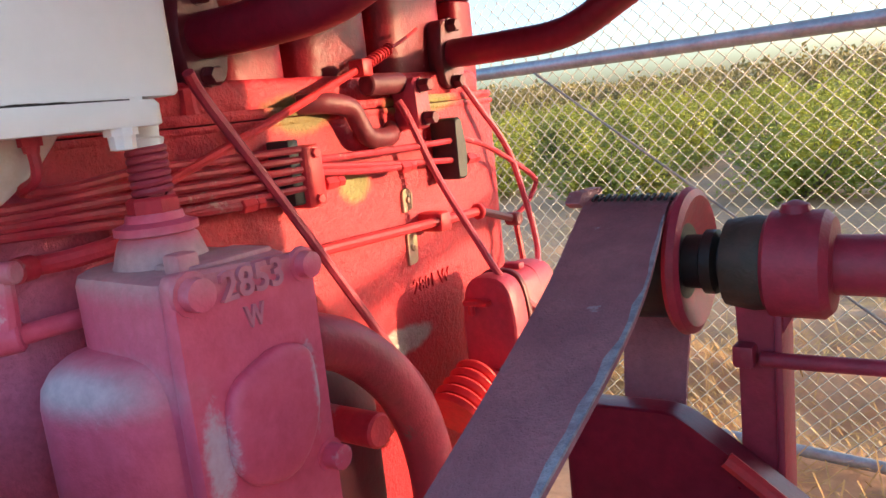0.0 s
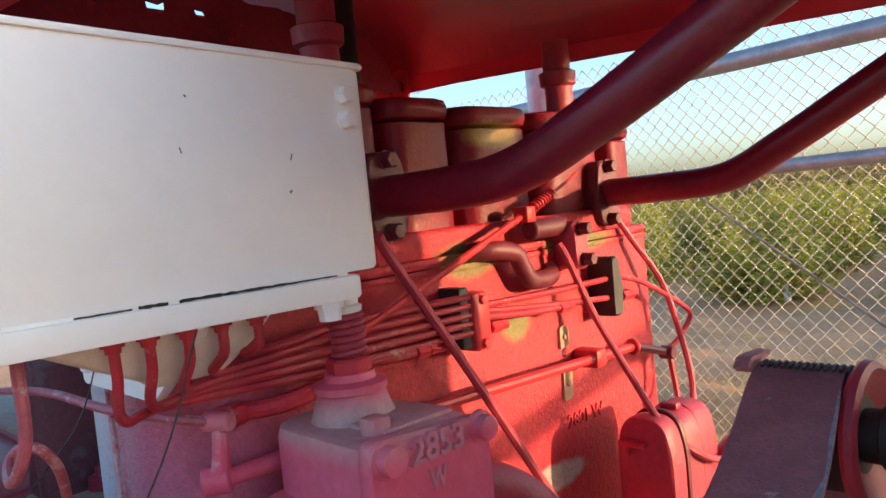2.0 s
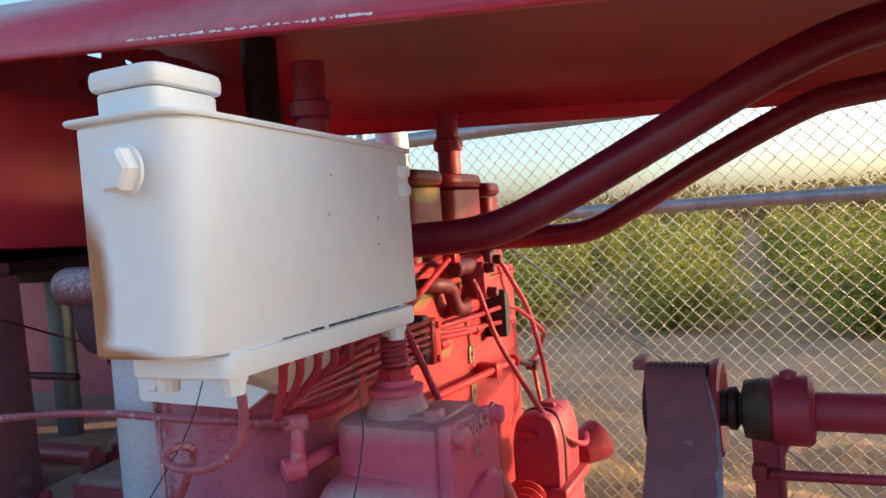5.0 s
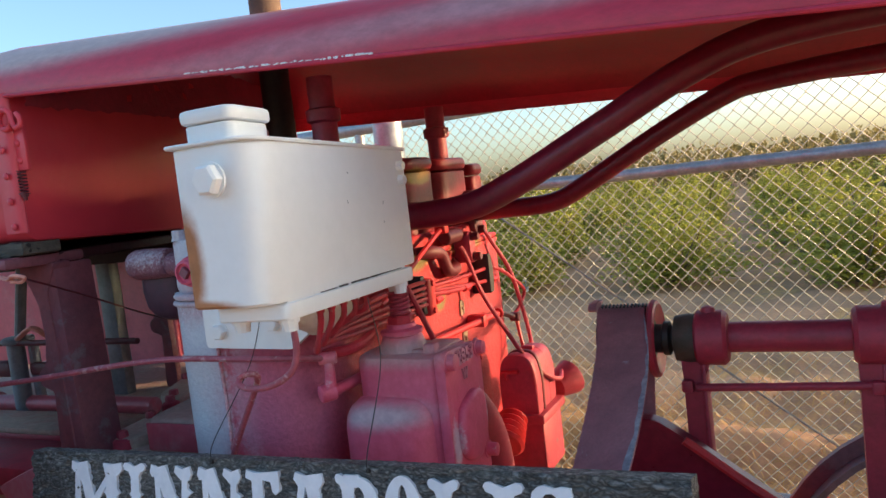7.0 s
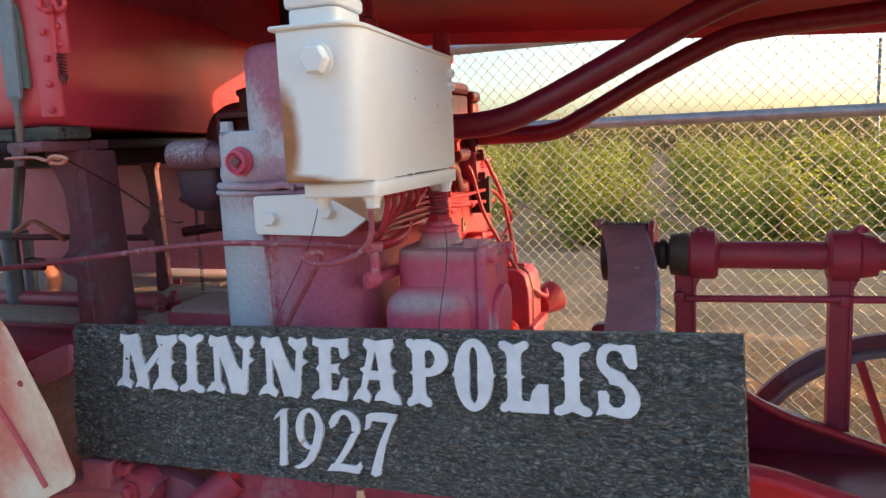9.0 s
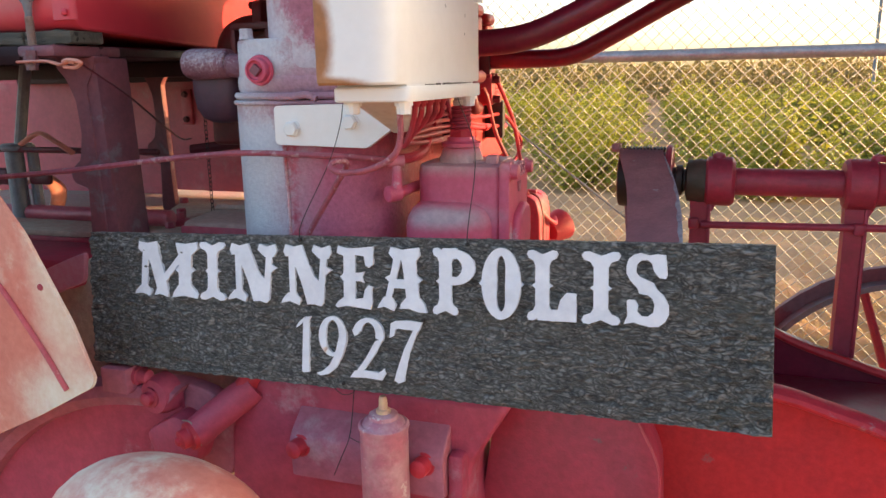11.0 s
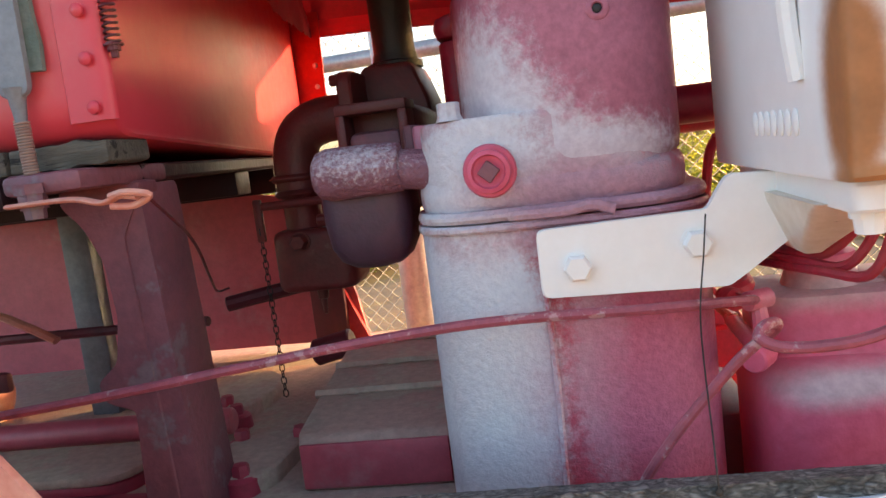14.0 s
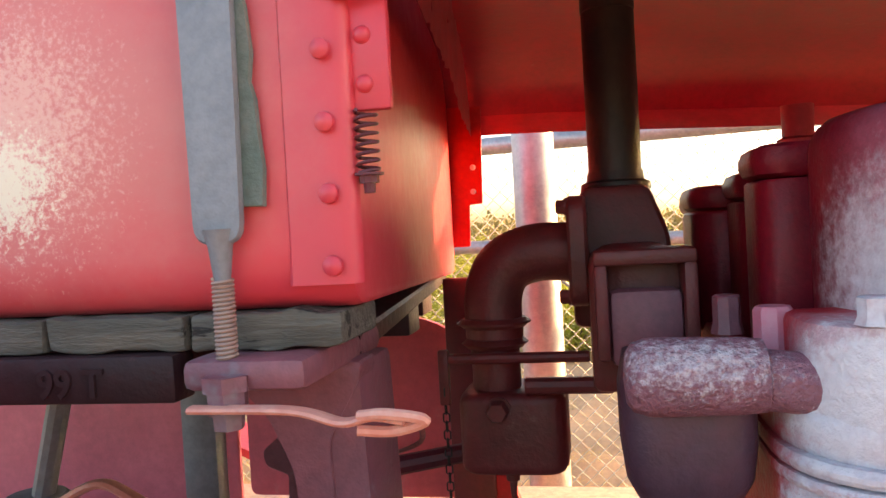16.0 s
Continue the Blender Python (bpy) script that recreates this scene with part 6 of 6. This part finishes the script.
for name, prof, mt in (("can_body", [(0.40, 0.042), (0.405, 0.044), (0.668, 0.044), (0.672, 0.0465), (0.678, 0.0465), (0.681, 0.043), (0.679, 0.039)], CANPINK), ("can_dome", [(0.678, 0.040), (0.684, 0.037), (0.689, 0.030), (0.690, 0.028), (0.6905, 0.0275), (0.697, 0.0265), (0.700, 0.022), (0.700, 0.014)], CANPINK), ("nozzle", [(0.699, 0.0135), (0.706, 0.013), (0.708, 0.0085), (0.726, 0.0075), (0.731, 0.006), (0.732, 0.002)], NOZZLE)):
    bm = B()
    lathe(bm, (can_at.x, can_at.y, 0), (0, 0, 1), prof, 24)
    part(name, bm, mt, can)

# ---- sign ----
S0, S1, S2 = Vector((-1.434, 0.009, 0.98)), Vector((-0.104, 0.070, 1.047)), Vector((-1.437, -0.032, 0.708))
sx = (S1 - S0).normalized()
sn = sx.cross(S0 - S2).normalized()
sn = sn if sn.y < 0 else -sn
sy = sn.cross(sx)
SIGN = Matrix.Translation(S0) @ Matrix((sx, sy, sn)).transposed().to_4x4()
sign = thing("sign_board", "charred black wooden sign with white painted letters", "sign", tuple((S0 + S1) / 2 - Vector((0, 0, 0.28))))


def relief(x, y):
    """Scaly dimples at one end of the plank, long raised fibres over the rest."""
    k = min(0.85, max(0.0, min((x - 0.10) / 0.45, (1.28 - x) / 0.22 + 3.2 * (0.20 - y)) + 0.45 * noise.noise((x * 7, y * 9, 4.0))))
    d = noise.voronoi((x * 58, y * 84, 0.0))[0][0]
    f = noise.noise((x * 34, y * 130, 2.0)) + 0.6 * noise.noise((x * 90, y * 260, 5.0)) + 0.7 * noise.noise((x * 26, y * 40, 8.0))
    return (1 - k) * (0.0120 * d - 0.0060) + k * 0.0026 * f + 0.0012 * f


bm = B()
nx, ny = 560, 124
top = [[Vector((1.333 * i / nx, -0.276 * j / ny, relief(i * 1.333 / nx, j * 0.276 / ny))) for i in range(nx + 1)] for j in range(ny + 1)]
for j in range(ny + 1):
    for i in (0, nx):
        top[j][i].x += 0.0025 * noise.noise((j * 0.23, i, 1.0))
for i in range(nx + 1):
    for j in (0, ny):
        top[j][i].y += 0.002 * noise.noise((i * 0.17, j, 3.0))
vs = [[bm.verts.new(p) for p in r_] for r_ in top]
bk = [[bm.verts.new((p.x, p.y, -0.03)) for p in r_] for r_ in top]
for j in range(ny):
    for i in range(nx):
        bm.faces.new((vs[j][i], vs[j + 1][i], vs[j + 1][i + 1], vs[j][i + 1]))
for i in range(nx):
    bm.faces.new((vs[0][i], vs[0][i + 1], bk[0][i + 1], bk[0][i]))
    bm.faces.new((vs[ny][i], bk[ny][i], bk[ny][i + 1], vs[ny][i + 1]))
for j in range(ny):
    bm.faces.new((vs[j][0], bk[j][0], bk[j + 1][0], vs[j + 1][0]))
    bm.faces.new((vs[j][nx], vs[j + 1][nx], bk[j + 1][nx], bk[j][nx]))
bm.faces.new([bk[0][0], bk[0][nx], bk[ny][nx], bk[ny][0]])
bmesh.ops.transform(bm, matrix=SIGN, verts=bm.verts)
plank = part("plank", bm, SIGNWOOD, sign, "scaly burnt black plank")


def strip(cx, cy, rx, ry, a0, a1, w, n_=14, thin=0.55):
    """A bent stroke, thick at the sides and thinner at top and bottom."""
    out_, in_ = [], []
    for k in range(n_ + 1):
        a = math.radians(a0 + (a1 - a0) * k / n_)
        ww = w * (thin + (1 - thin) * abs(math.cos(a)))
        out_.append((cx + rx * math.cos(a), cy + ry * math.sin(a)))
        in_.append((cx + (rx - ww) * math.cos(a), cy + (ry - ww * 0.85) * math.sin(a)))
    return [[out_[k], out_[k + 1], in_[k + 1], in_[k]] for k in range(n_)]


def stem(x0, x1, s=0.012, h=0.015, H=0.112):
    """An upright with fishtail serifs, notched at the ends, and a pointed spur at mid height."""
    m_ = (x0 + x1) / 2

    def tail(y, up):
        return [(m_, y + up * 0.006), (x1 + s * 0.35, y - up * 0.001), (x1 + s * 0.8, y), (x1 + s, y + up * 0.005), (x1 + s * 0.8, y + up * h * 0.8), (x1 + s * 0.25, y + up * (h + 0.001)), (x1, y + up * (h + 0.009)),
                (x0, y + up * (h + 0.009)), (x0 - s * 0.25, y + up * (h + 0.001)), (x0 - s * 0.8, y + up * h * 0.8), (x0 - s, y + up * 0.005), (x0 - s * 0.8, y), (x0 - s * 0.35, y - up * 0.001)]

    return [[(x0, 0.012), (x1, 0.012), (x1, H - 0.012), (x0, H - 0.012)], tail(0.0, 1), list(reversed(tail(H, -1))), [(x0 - 0.006, H / 2), (m_, H / 2 - 0.013), (x1 + 0.006, H / 2), (m_, H / 2 + 0.013)]]


def fit_box(w, H, polys):
    """Strokes drawn in a unit box, stretched to a letter's width and height."""
    return [[(x_ * w, y_ * H) for x_, y_ in p] for p in polys]


def glyph(ch, w):
    H, t = 0.112, 0.023
    if ch == "I":
        return stem(w / 2 - t / 2, w / 2 + t / 2, w / 2 - t / 2)
    if ch == "N":
        return fit_box(w, H, [[(0.06, 0.88), (0.10, 1.0), (0.25, 0.96), (0.42, 1.0), (0.50, 0.84), (0.10, 0.80)], [(0.18, 0.12), (0.30, 0.12), (0.28, 0.85), (0.16, 0.85)], [(0.16, 0.86), (0.44, 0.95), (0.66, 0.48), (0.86, 0.34), (0.84, 0.06), (0.78, 0.0), (0.66, 0.03), (0.52, 0.02), (0.50, 0.10), (0.40, 0.40), (0.28, 0.66)],
                              [(0.72, 0.10), (0.84, 0.10), (0.91, 0.85), (0.79, 0.85)], [(0.62, 0.90), (0.66, 1.0), (0.80, 0.95), (0.96, 1.0), (1.0, 0.88), (0.94, 0.78), (0.76, 0.78)], [(0.0, 0.02), (0.18, 0.06), (0.36, 0.0), (0.40, 0.10), (0.30, 0.20), (0.14, 0.20), (0.04, 0.10)], [(0.88, 0.66), (1.0, 0.60), (0.88, 0.52)]])
    if ch == "M":
        return fit_box(w, H, [[(0.10, 0.13), (0.20, 0.13), (0.24, 0.86), (0.14, 0.86)], [(0.07, 0.86), (0.08, 0.99), (0.20, 0.96), (0.36, 1.0), (0.39, 0.88), (0.36, 0.80), (0.12, 0.80)], [(0.15, 0.86), (0.38, 0.86), (0.47, 0.45), (0.53, 0.12), (0.36, 0.12), (0.26, 0.60)], [(0.31, 0.02), (0.40, 0.05), (0.52, 0.0), (0.54, 0.08), (0.50, 0.17), (0.36, 0.17), (0.33, 0.09)],
                              [(0.46, 0.40), (0.49, 0.26), (0.74, 0.66), (0.74, 0.82)], [(0.70, 0.14), (0.88, 0.14), (0.90, 0.86), (0.70, 0.86)], [(0.68, 0.86), (0.66, 0.98), (0.80, 0.96), (0.98, 1.0), (1.0, 0.88), (0.92, 0.78), (0.70, 0.78)], [(0.59, 0.0), (0.78, 0.04), (0.97, 0.0), (1.0, 0.08), (0.92, 0.18), (0.88, 0.24), (0.70, 0.24), (0.62, 0.10)],
                              [(0.0, 0.03), (0.12, 0.05), (0.24, 0.0), (0.27, 0.10), (0.22, 0.18), (0.10, 0.20), (0.02, 0.10)], [(0.65, 0.50), (0.72, 0.42), (0.72, 0.58)], [(0.95, 0.50), (0.87, 0.42), (0.87, 0.58)]])
    if ch == "E":
        return fit_box(w, H, [[(0.22, 0.08), (0.52, 0.08), (0.52, 0.92), (0.22, 0.92)], [(0.13, 0.50), (0.24, 0.42), (0.24, 0.58)], [(0.05, 0.88), (0.08, 1.0), (0.30, 0.96), (0.60, 0.97), (0.97, 1.0), (0.98, 0.72), (0.86, 0.66), (0.78, 0.70), (0.74, 0.84), (0.50, 0.86), (0.22, 0.84)],
                              [(0.50, 0.44), (0.66, 0.44), (0.74, 0.42), (0.70, 0.51), (0.76, 0.60), (0.64, 0.58), (0.50, 0.57)], [(0.0, 0.04), (0.06, 0.0), (0.30, 0.04), (0.90, 0.0), (0.95, 0.10), (0.93, 0.30), (0.97, 0.36), (0.84, 0.38), (0.76, 0.30), (0.72, 0.18), (0.50, 0.15), (0.20, 0.17), (0.10, 0.12)]])
    if ch == "A":
        return fit_box(w, H, [[(0.15, 0.14), (0.27, 0.14), (0.50, 0.86), (0.35, 0.86)], [(0.60, 0.14), (0.86, 0.14), (0.80, 0.60), (0.77, 0.90), (0.47, 0.90), (0.54, 0.60)], [(0.24, 0.90), (0.28, 1.0), (0.50, 0.96), (0.84, 1.0), (0.87, 0.88), (0.80, 0.80), (0.34, 0.80)], [(0.28, 0.36), (0.66, 0.36), (0.66, 0.50), (0.34, 0.50)],
                              [(0.16, 0.52), (0.30, 0.42), (0.34, 0.60)], [(0.91, 0.50), (0.78, 0.42), (0.78, 0.58)], [(0.0, 0.03), (0.14, 0.06), (0.34, 0.0), (0.38, 0.10), (0.30, 0.22), (0.14, 0.22), (0.04, 0.10)], [(0.46, 0.04), (0.64, 0.05), (0.84, 0.0), (1.0, 0.0), (0.96, 0.12), (0.87, 0.22), (0.59, 0.22), (0.48, 0.12)]])
    if ch == "P":
        return stem(0.014, 0.014 + t, 0.012) + strip(0.040, 0.080, w - 0.040, 0.030, -90, 90, 0.024) + [[(0.02, 0.094), (0.045, 0.094), (0.045, H), (0.02, H)], [(0.03, 0.05), (0.045, 0.05), (0.045, 0.064), (0.03, 0.064)]]
    if ch == "O":
        return strip(w / 2, H / 2, w / 2 - 0.004, H / 2 + 0.003, 0, 360, 0.027, 36) + [[(0.0, H / 2), (0.01, H / 2 - 0.012), (0.01, H / 2 + 0.012)], [(w, H / 2), (w - 0.01, H / 2 + 0.012), (w - 0.01, H / 2 - 0.012)]]
    if ch == "L":
        return stem(0.016, 0.016 + t, 0.014) + [[(0.02, 0), (w, 0), (w, 0.045), (w - 0.016, 0.046), (w - 0.026, 0.034), (w - 0.03, 0.018), (0.02, 0.018)]]
    if ch == "S":
        return fit_box(w, H, [[(0.05, 0.82), (0.10, 0.92), (0.22, 0.98), (0.36, 1.0), (0.56, 0.97), (0.72, 0.99), (0.92, 0.98), (0.96, 0.72), (0.92, 0.66), (0.78, 0.67), (0.66, 0.76), (0.62, 0.86), (0.52, 0.91), (0.38, 0.90), (0.28, 0.84), (0.27, 0.74), (0.34, 0.68), (0.50, 0.64), (0.66, 0.60), (0.72, 0.52), (0.88, 0.44), (1.0, 0.30), (1.0, 0.18), (0.92, 0.08), (0.78, 0.01), (0.60, 0.0),
                               (0.40, 0.02), (0.22, 0.05), (0.0, 0.02), (0.08, 0.14), (0.06, 0.34), (0.10, 0.36), (0.26, 0.36), (0.32, 0.28), (0.30, 0.20), (0.40, 0.14), (0.54, 0.14), (0.66, 0.20), (0.68, 0.30), (0.64, 0.38), (0.54, 0.43), (0.34, 0.45), (0.30, 0.52), (0.14, 0.62), (0.05, 0.72)]])
    if ch == "1":
        return fit_box(w, 0.106, [[(0.34, 0.02), (0.44, 0.0), (0.72, 0.02), (0.74, 0.10), (0.78, 0.94), (0.86, 1.0), (0.60, 0.98), (0.44, 0.90)], [(0.50, 0.92), (0.30, 0.84), (0.04, 0.78), (0.20, 0.88), (0.54, 0.99)]])
    if ch == "9":
        return strip(w * 0.54, 0.072, w * 0.44, 0.037, 0, 360, 0.016, 28, 0.5) + fit_box(w, 0.108, [[(0.98, 0.70), (0.74, 0.66), (0.62, 0.38), (0.44, 0.18), (0.22, 0.06), (0.02, 0.02), (0.14, -0.02), (0.40, 0.02), (0.66, 0.14), (0.84, 0.34), (0.94, 0.52)]])
    if ch == "2":
        return strip(w * 0.52, 0.080, w * 0.42, 0.030, -20, 165, 0.017, 14, 0.5) + fit_box(w, 0.108, [[(0.93, 0.70), (0.70, 0.64), (0.46, 0.36), (0.20, 0.12), (0.0, 0.0), (0.20, 0.03), (0.42, 0.16), (0.70, 0.42)], [(0.02, 0.0), (0.44, 0.02), (0.88, 0.0), (0.98, 0.12), (0.94, 0.20), (0.80, 0.12), (0.44, 0.14), (0.14, 0.12)], [(0.09, 0.80), (0.14, 0.70), (0.26, 0.74), (0.28, 0.84), (0.16, 0.86)]])
    if ch == "7":
        return fit_box(w, 0.110, [[(0.10, 0.82), (0.30, 0.86), (0.90, 0.84), (1.0, 0.98), (0.60, 1.0), (0.20, 0.98), (0.06, 0.94)], [(0.06, 0.94), (0.20, 0.86), (0.16, 0.74), (0.02, 0.70)], [(1.0, 0.98), (0.74, 0.86), (0.46, 0.54), (0.24, 0.18), (0.16, 0.02), (0.30, -0.02), (0.46, 0.02), (0.52, 0.20), (0.64, 0.50), (0.84, 0.80)]])
    return []


def letter(ch, a, b, y0, name="letter"):
    bm_ = B()
    for k, poly in enumerate(glyph(ch, b - a)):
        h = 0.0044 + 0.00004 * k
        lo_ = [bm_.verts.new((a + x_, y0 + y_, -0.002)) for x_, y_ in poly]
        hi_ = [bm_.verts.new((a + x_, y0 + y_, h)) for x_, y_ in poly]
        bm_.faces.new(hi_)
        for i in range(len(poly)):
            j = (i + 1) % len(poly)
            bm_.faces.new((lo_[i], lo_[j], hi_[j], hi_[i]))
    if ch != "O":
        bmesh.ops.remove_doubles(bm_, verts=bm_.verts, dist=0.00006)
    bmesh.ops.recalc_face_normals(bm_, faces=bm_.faces)
    bmesh.ops.transform(bm_, matrix=SIGN, verts=bm_.verts)
    part(name, bm_, LETTER, sign, angle=1)


for ch, a, b in (("M", 0.127, 0.293), ("I", 0.296, 0.359), ("N", 0.364, 0.480), ("N", 0.488, 0.599), ("E", 0.606, 0.686), ("A", 0.692, 0.788), ("P", 0.797, 0.877), ("O", 0.884, 0.960), ("L", 0.964, 1.047), ("I", 1.055, 1.116), ("S", 1.121, 1.188)):
    letter(ch, a, b, -0.127)
for ch, a, b in (("1", 0.518, 0.559), ("9", 0.563, 0.630), ("2", 0.634, 0.709), ("7", 0.714, 0.779)):
    letter(ch, a, b, -0.252, "digit")
for s_, d_ in ((0.530, -0.006), (0.862, -0.008), (0.78, -0.14), (0.62, -0.265)):
    bm = B()
    lathe(bm, SIGN @ Vector((s_, d_, 0.0)), sn, [(0, 0.004), (0.004, 0.0035), (0.005, 0.001)], 8)
    part("nail", bm, BLACK, sign)
bm = B()
tube(bm, [SIGN @ Vector((0.862, -0.006, 0.004)), SIGN @ Vector((0.862, 0.02, 0.0)), (-0.60, 0.14, 1.16), (-0.66, 0.20, 1.25)], 0.0009, 5)
part("hanging_wire", bm, BLACK, sign, "thin black hanging wire")
bm = B()
tube(bm, [SIGN @ Vector((0.530, -0.004, 0.004)), SIGN @ Vector((0.532, 0.03, -0.005)), (-0.905, 0.135, 1.13), (-0.895, 0.165, 1.20), (-0.89, 0.17, 1.24)], 0.0009, 5)
part("hanging_wire", bm, BLACK, sign, "thin black hanging wire")


# ---- orchard ----
def bush(seed, mat):
    rnd_ = random.Random(seed)
    verts, faces = [], []
    tk = B()
    shoots = []
    lobe = rnd_.uniform(0, 2 * math.pi)
    for j in range(58):
        a_ = rnd_.uniform(0, 2 * math.pi)
        skirt = j >= 42
        lean = rnd_.uniform(0.75, 1.05) if skirt else rnd_.uniform(0.12, 1.0)
        lean *= 1.0 + 0.22 * math.cos(2 * (a_ - lobe))
        hgt = rnd_.uniform(0.25, 0.75) if skirt else rnd_.uniform(0.75, 1.6) * (1.12 - 0.35 * lean)
        p0 = Vector((0.08 * math.cos(a_), 0.08 * math.sin(a_), 0.0))
        p1 = Vector((lean * 0.8 * math.cos(a_), lean * 0.8 * math.sin(a_), (0.55 if skirt else 0.40) * hgt))
        tall = not skirt and rnd_.random() < 0.2
        p2 = Vector((lean * 1.20 * math.cos(a_ + 0.2), lean * 1.20 * math.sin(a_ + 0.2), hgt * (1.36 if tall else 1.0) - (0.12 if skirt else 0.0)))
        shoots.append((p0, p1, p2))
        if j < 16:
            tube(tk, [p0, p1, p2], (0.02, 0.004), 5, 3)
    for p0, p1, p2 in shoots:
        for i in range(80):
            t = 0.15 + 0.85 * rnd_.random() ** 0.8
            c_ = p0 * (1 - t) ** 2 + p1 * (2 * t * (1 - t)) + p2 * t * t
            spread = 0.12 * (1.15 - t) + 0.045
            c_ = c_ + Vector((rnd_.gauss(0, spread), rnd_.gauss(0, spread), rnd_.gauss(0, spread * 0.8)))
            s = rnd_.uniform(0.034, 0.068)
            q = Euler((rnd_.uniform(-1.0, 1.0), rnd_.uniform(-1.0, 1.0), rnd_.uniform(0, 6.3))).to_matrix()
            k0 = len(verts)
            verts.extend([c_ + q @ Vector(p) for p in ((-s * 0.42, 0, 0.004), (0, -s, -0.008), (s * 0.42, 0, 0.004), (0, s, -0.01))])
            faces.append((k0, k0 + 1, k0 + 2, k0 + 3))
    me = bpy.data.meshes.new("crown")
    me.from_pydata(verts, [], faces)
    me.materials.append(mat)
    return me, mesh_of("trunk", tk, BARK)


kinds = [bush(s, LEAF if s % 3 else LEAF_DARK) for s in (1, 2, 3, 4)]
rnd = random.Random(5)


bm = B()
lathe(bm, (0.22, -0.30, 0.0), (0.05, -0.05, 1), [(0, 0.05), (0.30, 0.045), (0.30, 0.038), (0.02, 0.038)], 10)
GUARD = mesh_of("trunk_guard", bm, LETTER)


def plant(x, y, s, kind):
    e = new("orchard_bush")
    e.matrix_world = pose(x, y, ground_z(x, y), 0, 0, rnd.uniform(0, 360)) @ Matrix.Diagonal((s * rnd.uniform(1.0, 1.25), s * rnd.uniform(0.95, 1.15), s * rnd.uniform(0.78, 1.12), 1))
    tagged(e, "leafy yellow-green orchard bush in dry soil", "bush", "orchard bushes")
    for nm, me in (("crown", kinds[kind][0]), ("trunk", kinds[kind][1])):
        o = new(nm, me)
        o.parent = e
    if y < 9.8 and rnd.random() < 0.7:
        o = new("trunk_guard", GUARD)
        o.parent = e
        tagged(o, "short white trunk guard")


for col in range(-11, 4):
    x0 = -0.75 + 2.45 * col
    y = 9.5 + rnd.uniform(-0.25, 0.3)
    while y < (31 if abs(col) < 7 else 22):
        plant(x0 - 0.22 * (y - 9.5) + rnd.uniform(-0.15, 0.15), y, rnd.uniform(0.62, 0.90), rnd.randrange(4))
        y += 1.9 + rnd.uniform(-0.2, 0.3) + 0.02 * (y - 9)

# straw and clods near the fence
rnd = random.Random(9)
verts, faces = [], []
for i in range(24000):
    x, y = rnd.uniform(-6, 4), 2.7 + abs(rnd.gauss(0, 1.7))
    if noise.noise((x * 0.8, y * 1.4, 7.0)) < rnd.uniform(-0.45, 0.35):
        continue
    z, a, l_ = ground_z(x, y) + rnd.uniform(0.004, 0.03), rnd.uniform(0, 6.3), rnd.uniform(0.03, 0.11)
    d, w = Vector((math.cos(a), math.sin(a), rnd.uniform(-0.15, 0.80))) * l_, Vector((-math.sin(a), math.cos(a), 0.2)) * 0.0030
    p = Vector((x, y, z + 0.5 * d.z))
    k0 = len(verts)
    verts.extend([p - d - w, p - d + w, p + d + w, p + d - w])
    faces.append((k0, k0 + 1, k0 + 2, k0 + 3))
me = bpy.data.meshes.new("straw")
me.from_pydata(verts, [], faces)
me.materials.append(STRAW)
tagged(new("straw", me), "loose golden straw on the dirt by the fence", "straw", kind="stuff")
# far trees
verts, faces = [], []
for i in range(70000):
    x = rnd.uniform(-75, 55)
    y = rnd.uniform(34, 60)
    h = 1.9 + 0.9 * noise.noise((x * 0.12, y * 0.1, 0.0)) + 0.6 * noise.noise((x * 0.5, y * 0.4, 3.0))
    c_ = Vector((x, y, GROUND + rnd.random() ** 0.7 * h))
    s = rnd.uniform(0.06, 0.17)
    q = Euler((rnd.uniform(0, 6.3), rnd.uniform(0, 6.3), rnd.uniform(0, 6.3))).to_matrix()
    k0 = len(verts)
    verts.extend([c_ + q @ Vector(p) * s for p in ((-1, 0, 0), (0, -0.8, 0.2), (1, 0, 0), (0, 0.8, 0.2))])
    faces.append((k0, k0 + 1, k0 + 2, k0 + 3))
me = bpy.data.meshes.new("far_trees")
me.from_pydata(verts, [], faces)
me.materials.append(LEAF_FAR)
tagged(new("far_trees", me), "low dark line of far orchard trees", "trees", kind="stuff")

for x, y, h in ((1.13, 25.0, 3.55),):
    bm = B()
    rod(bm, (x, y, GROUND), (x, y, h), 0.055, 8)
    single("far_pole", bm, GREYSTEEL, "thin grey pole standing far off in the orchard", "pole", (x, y, GROUND))
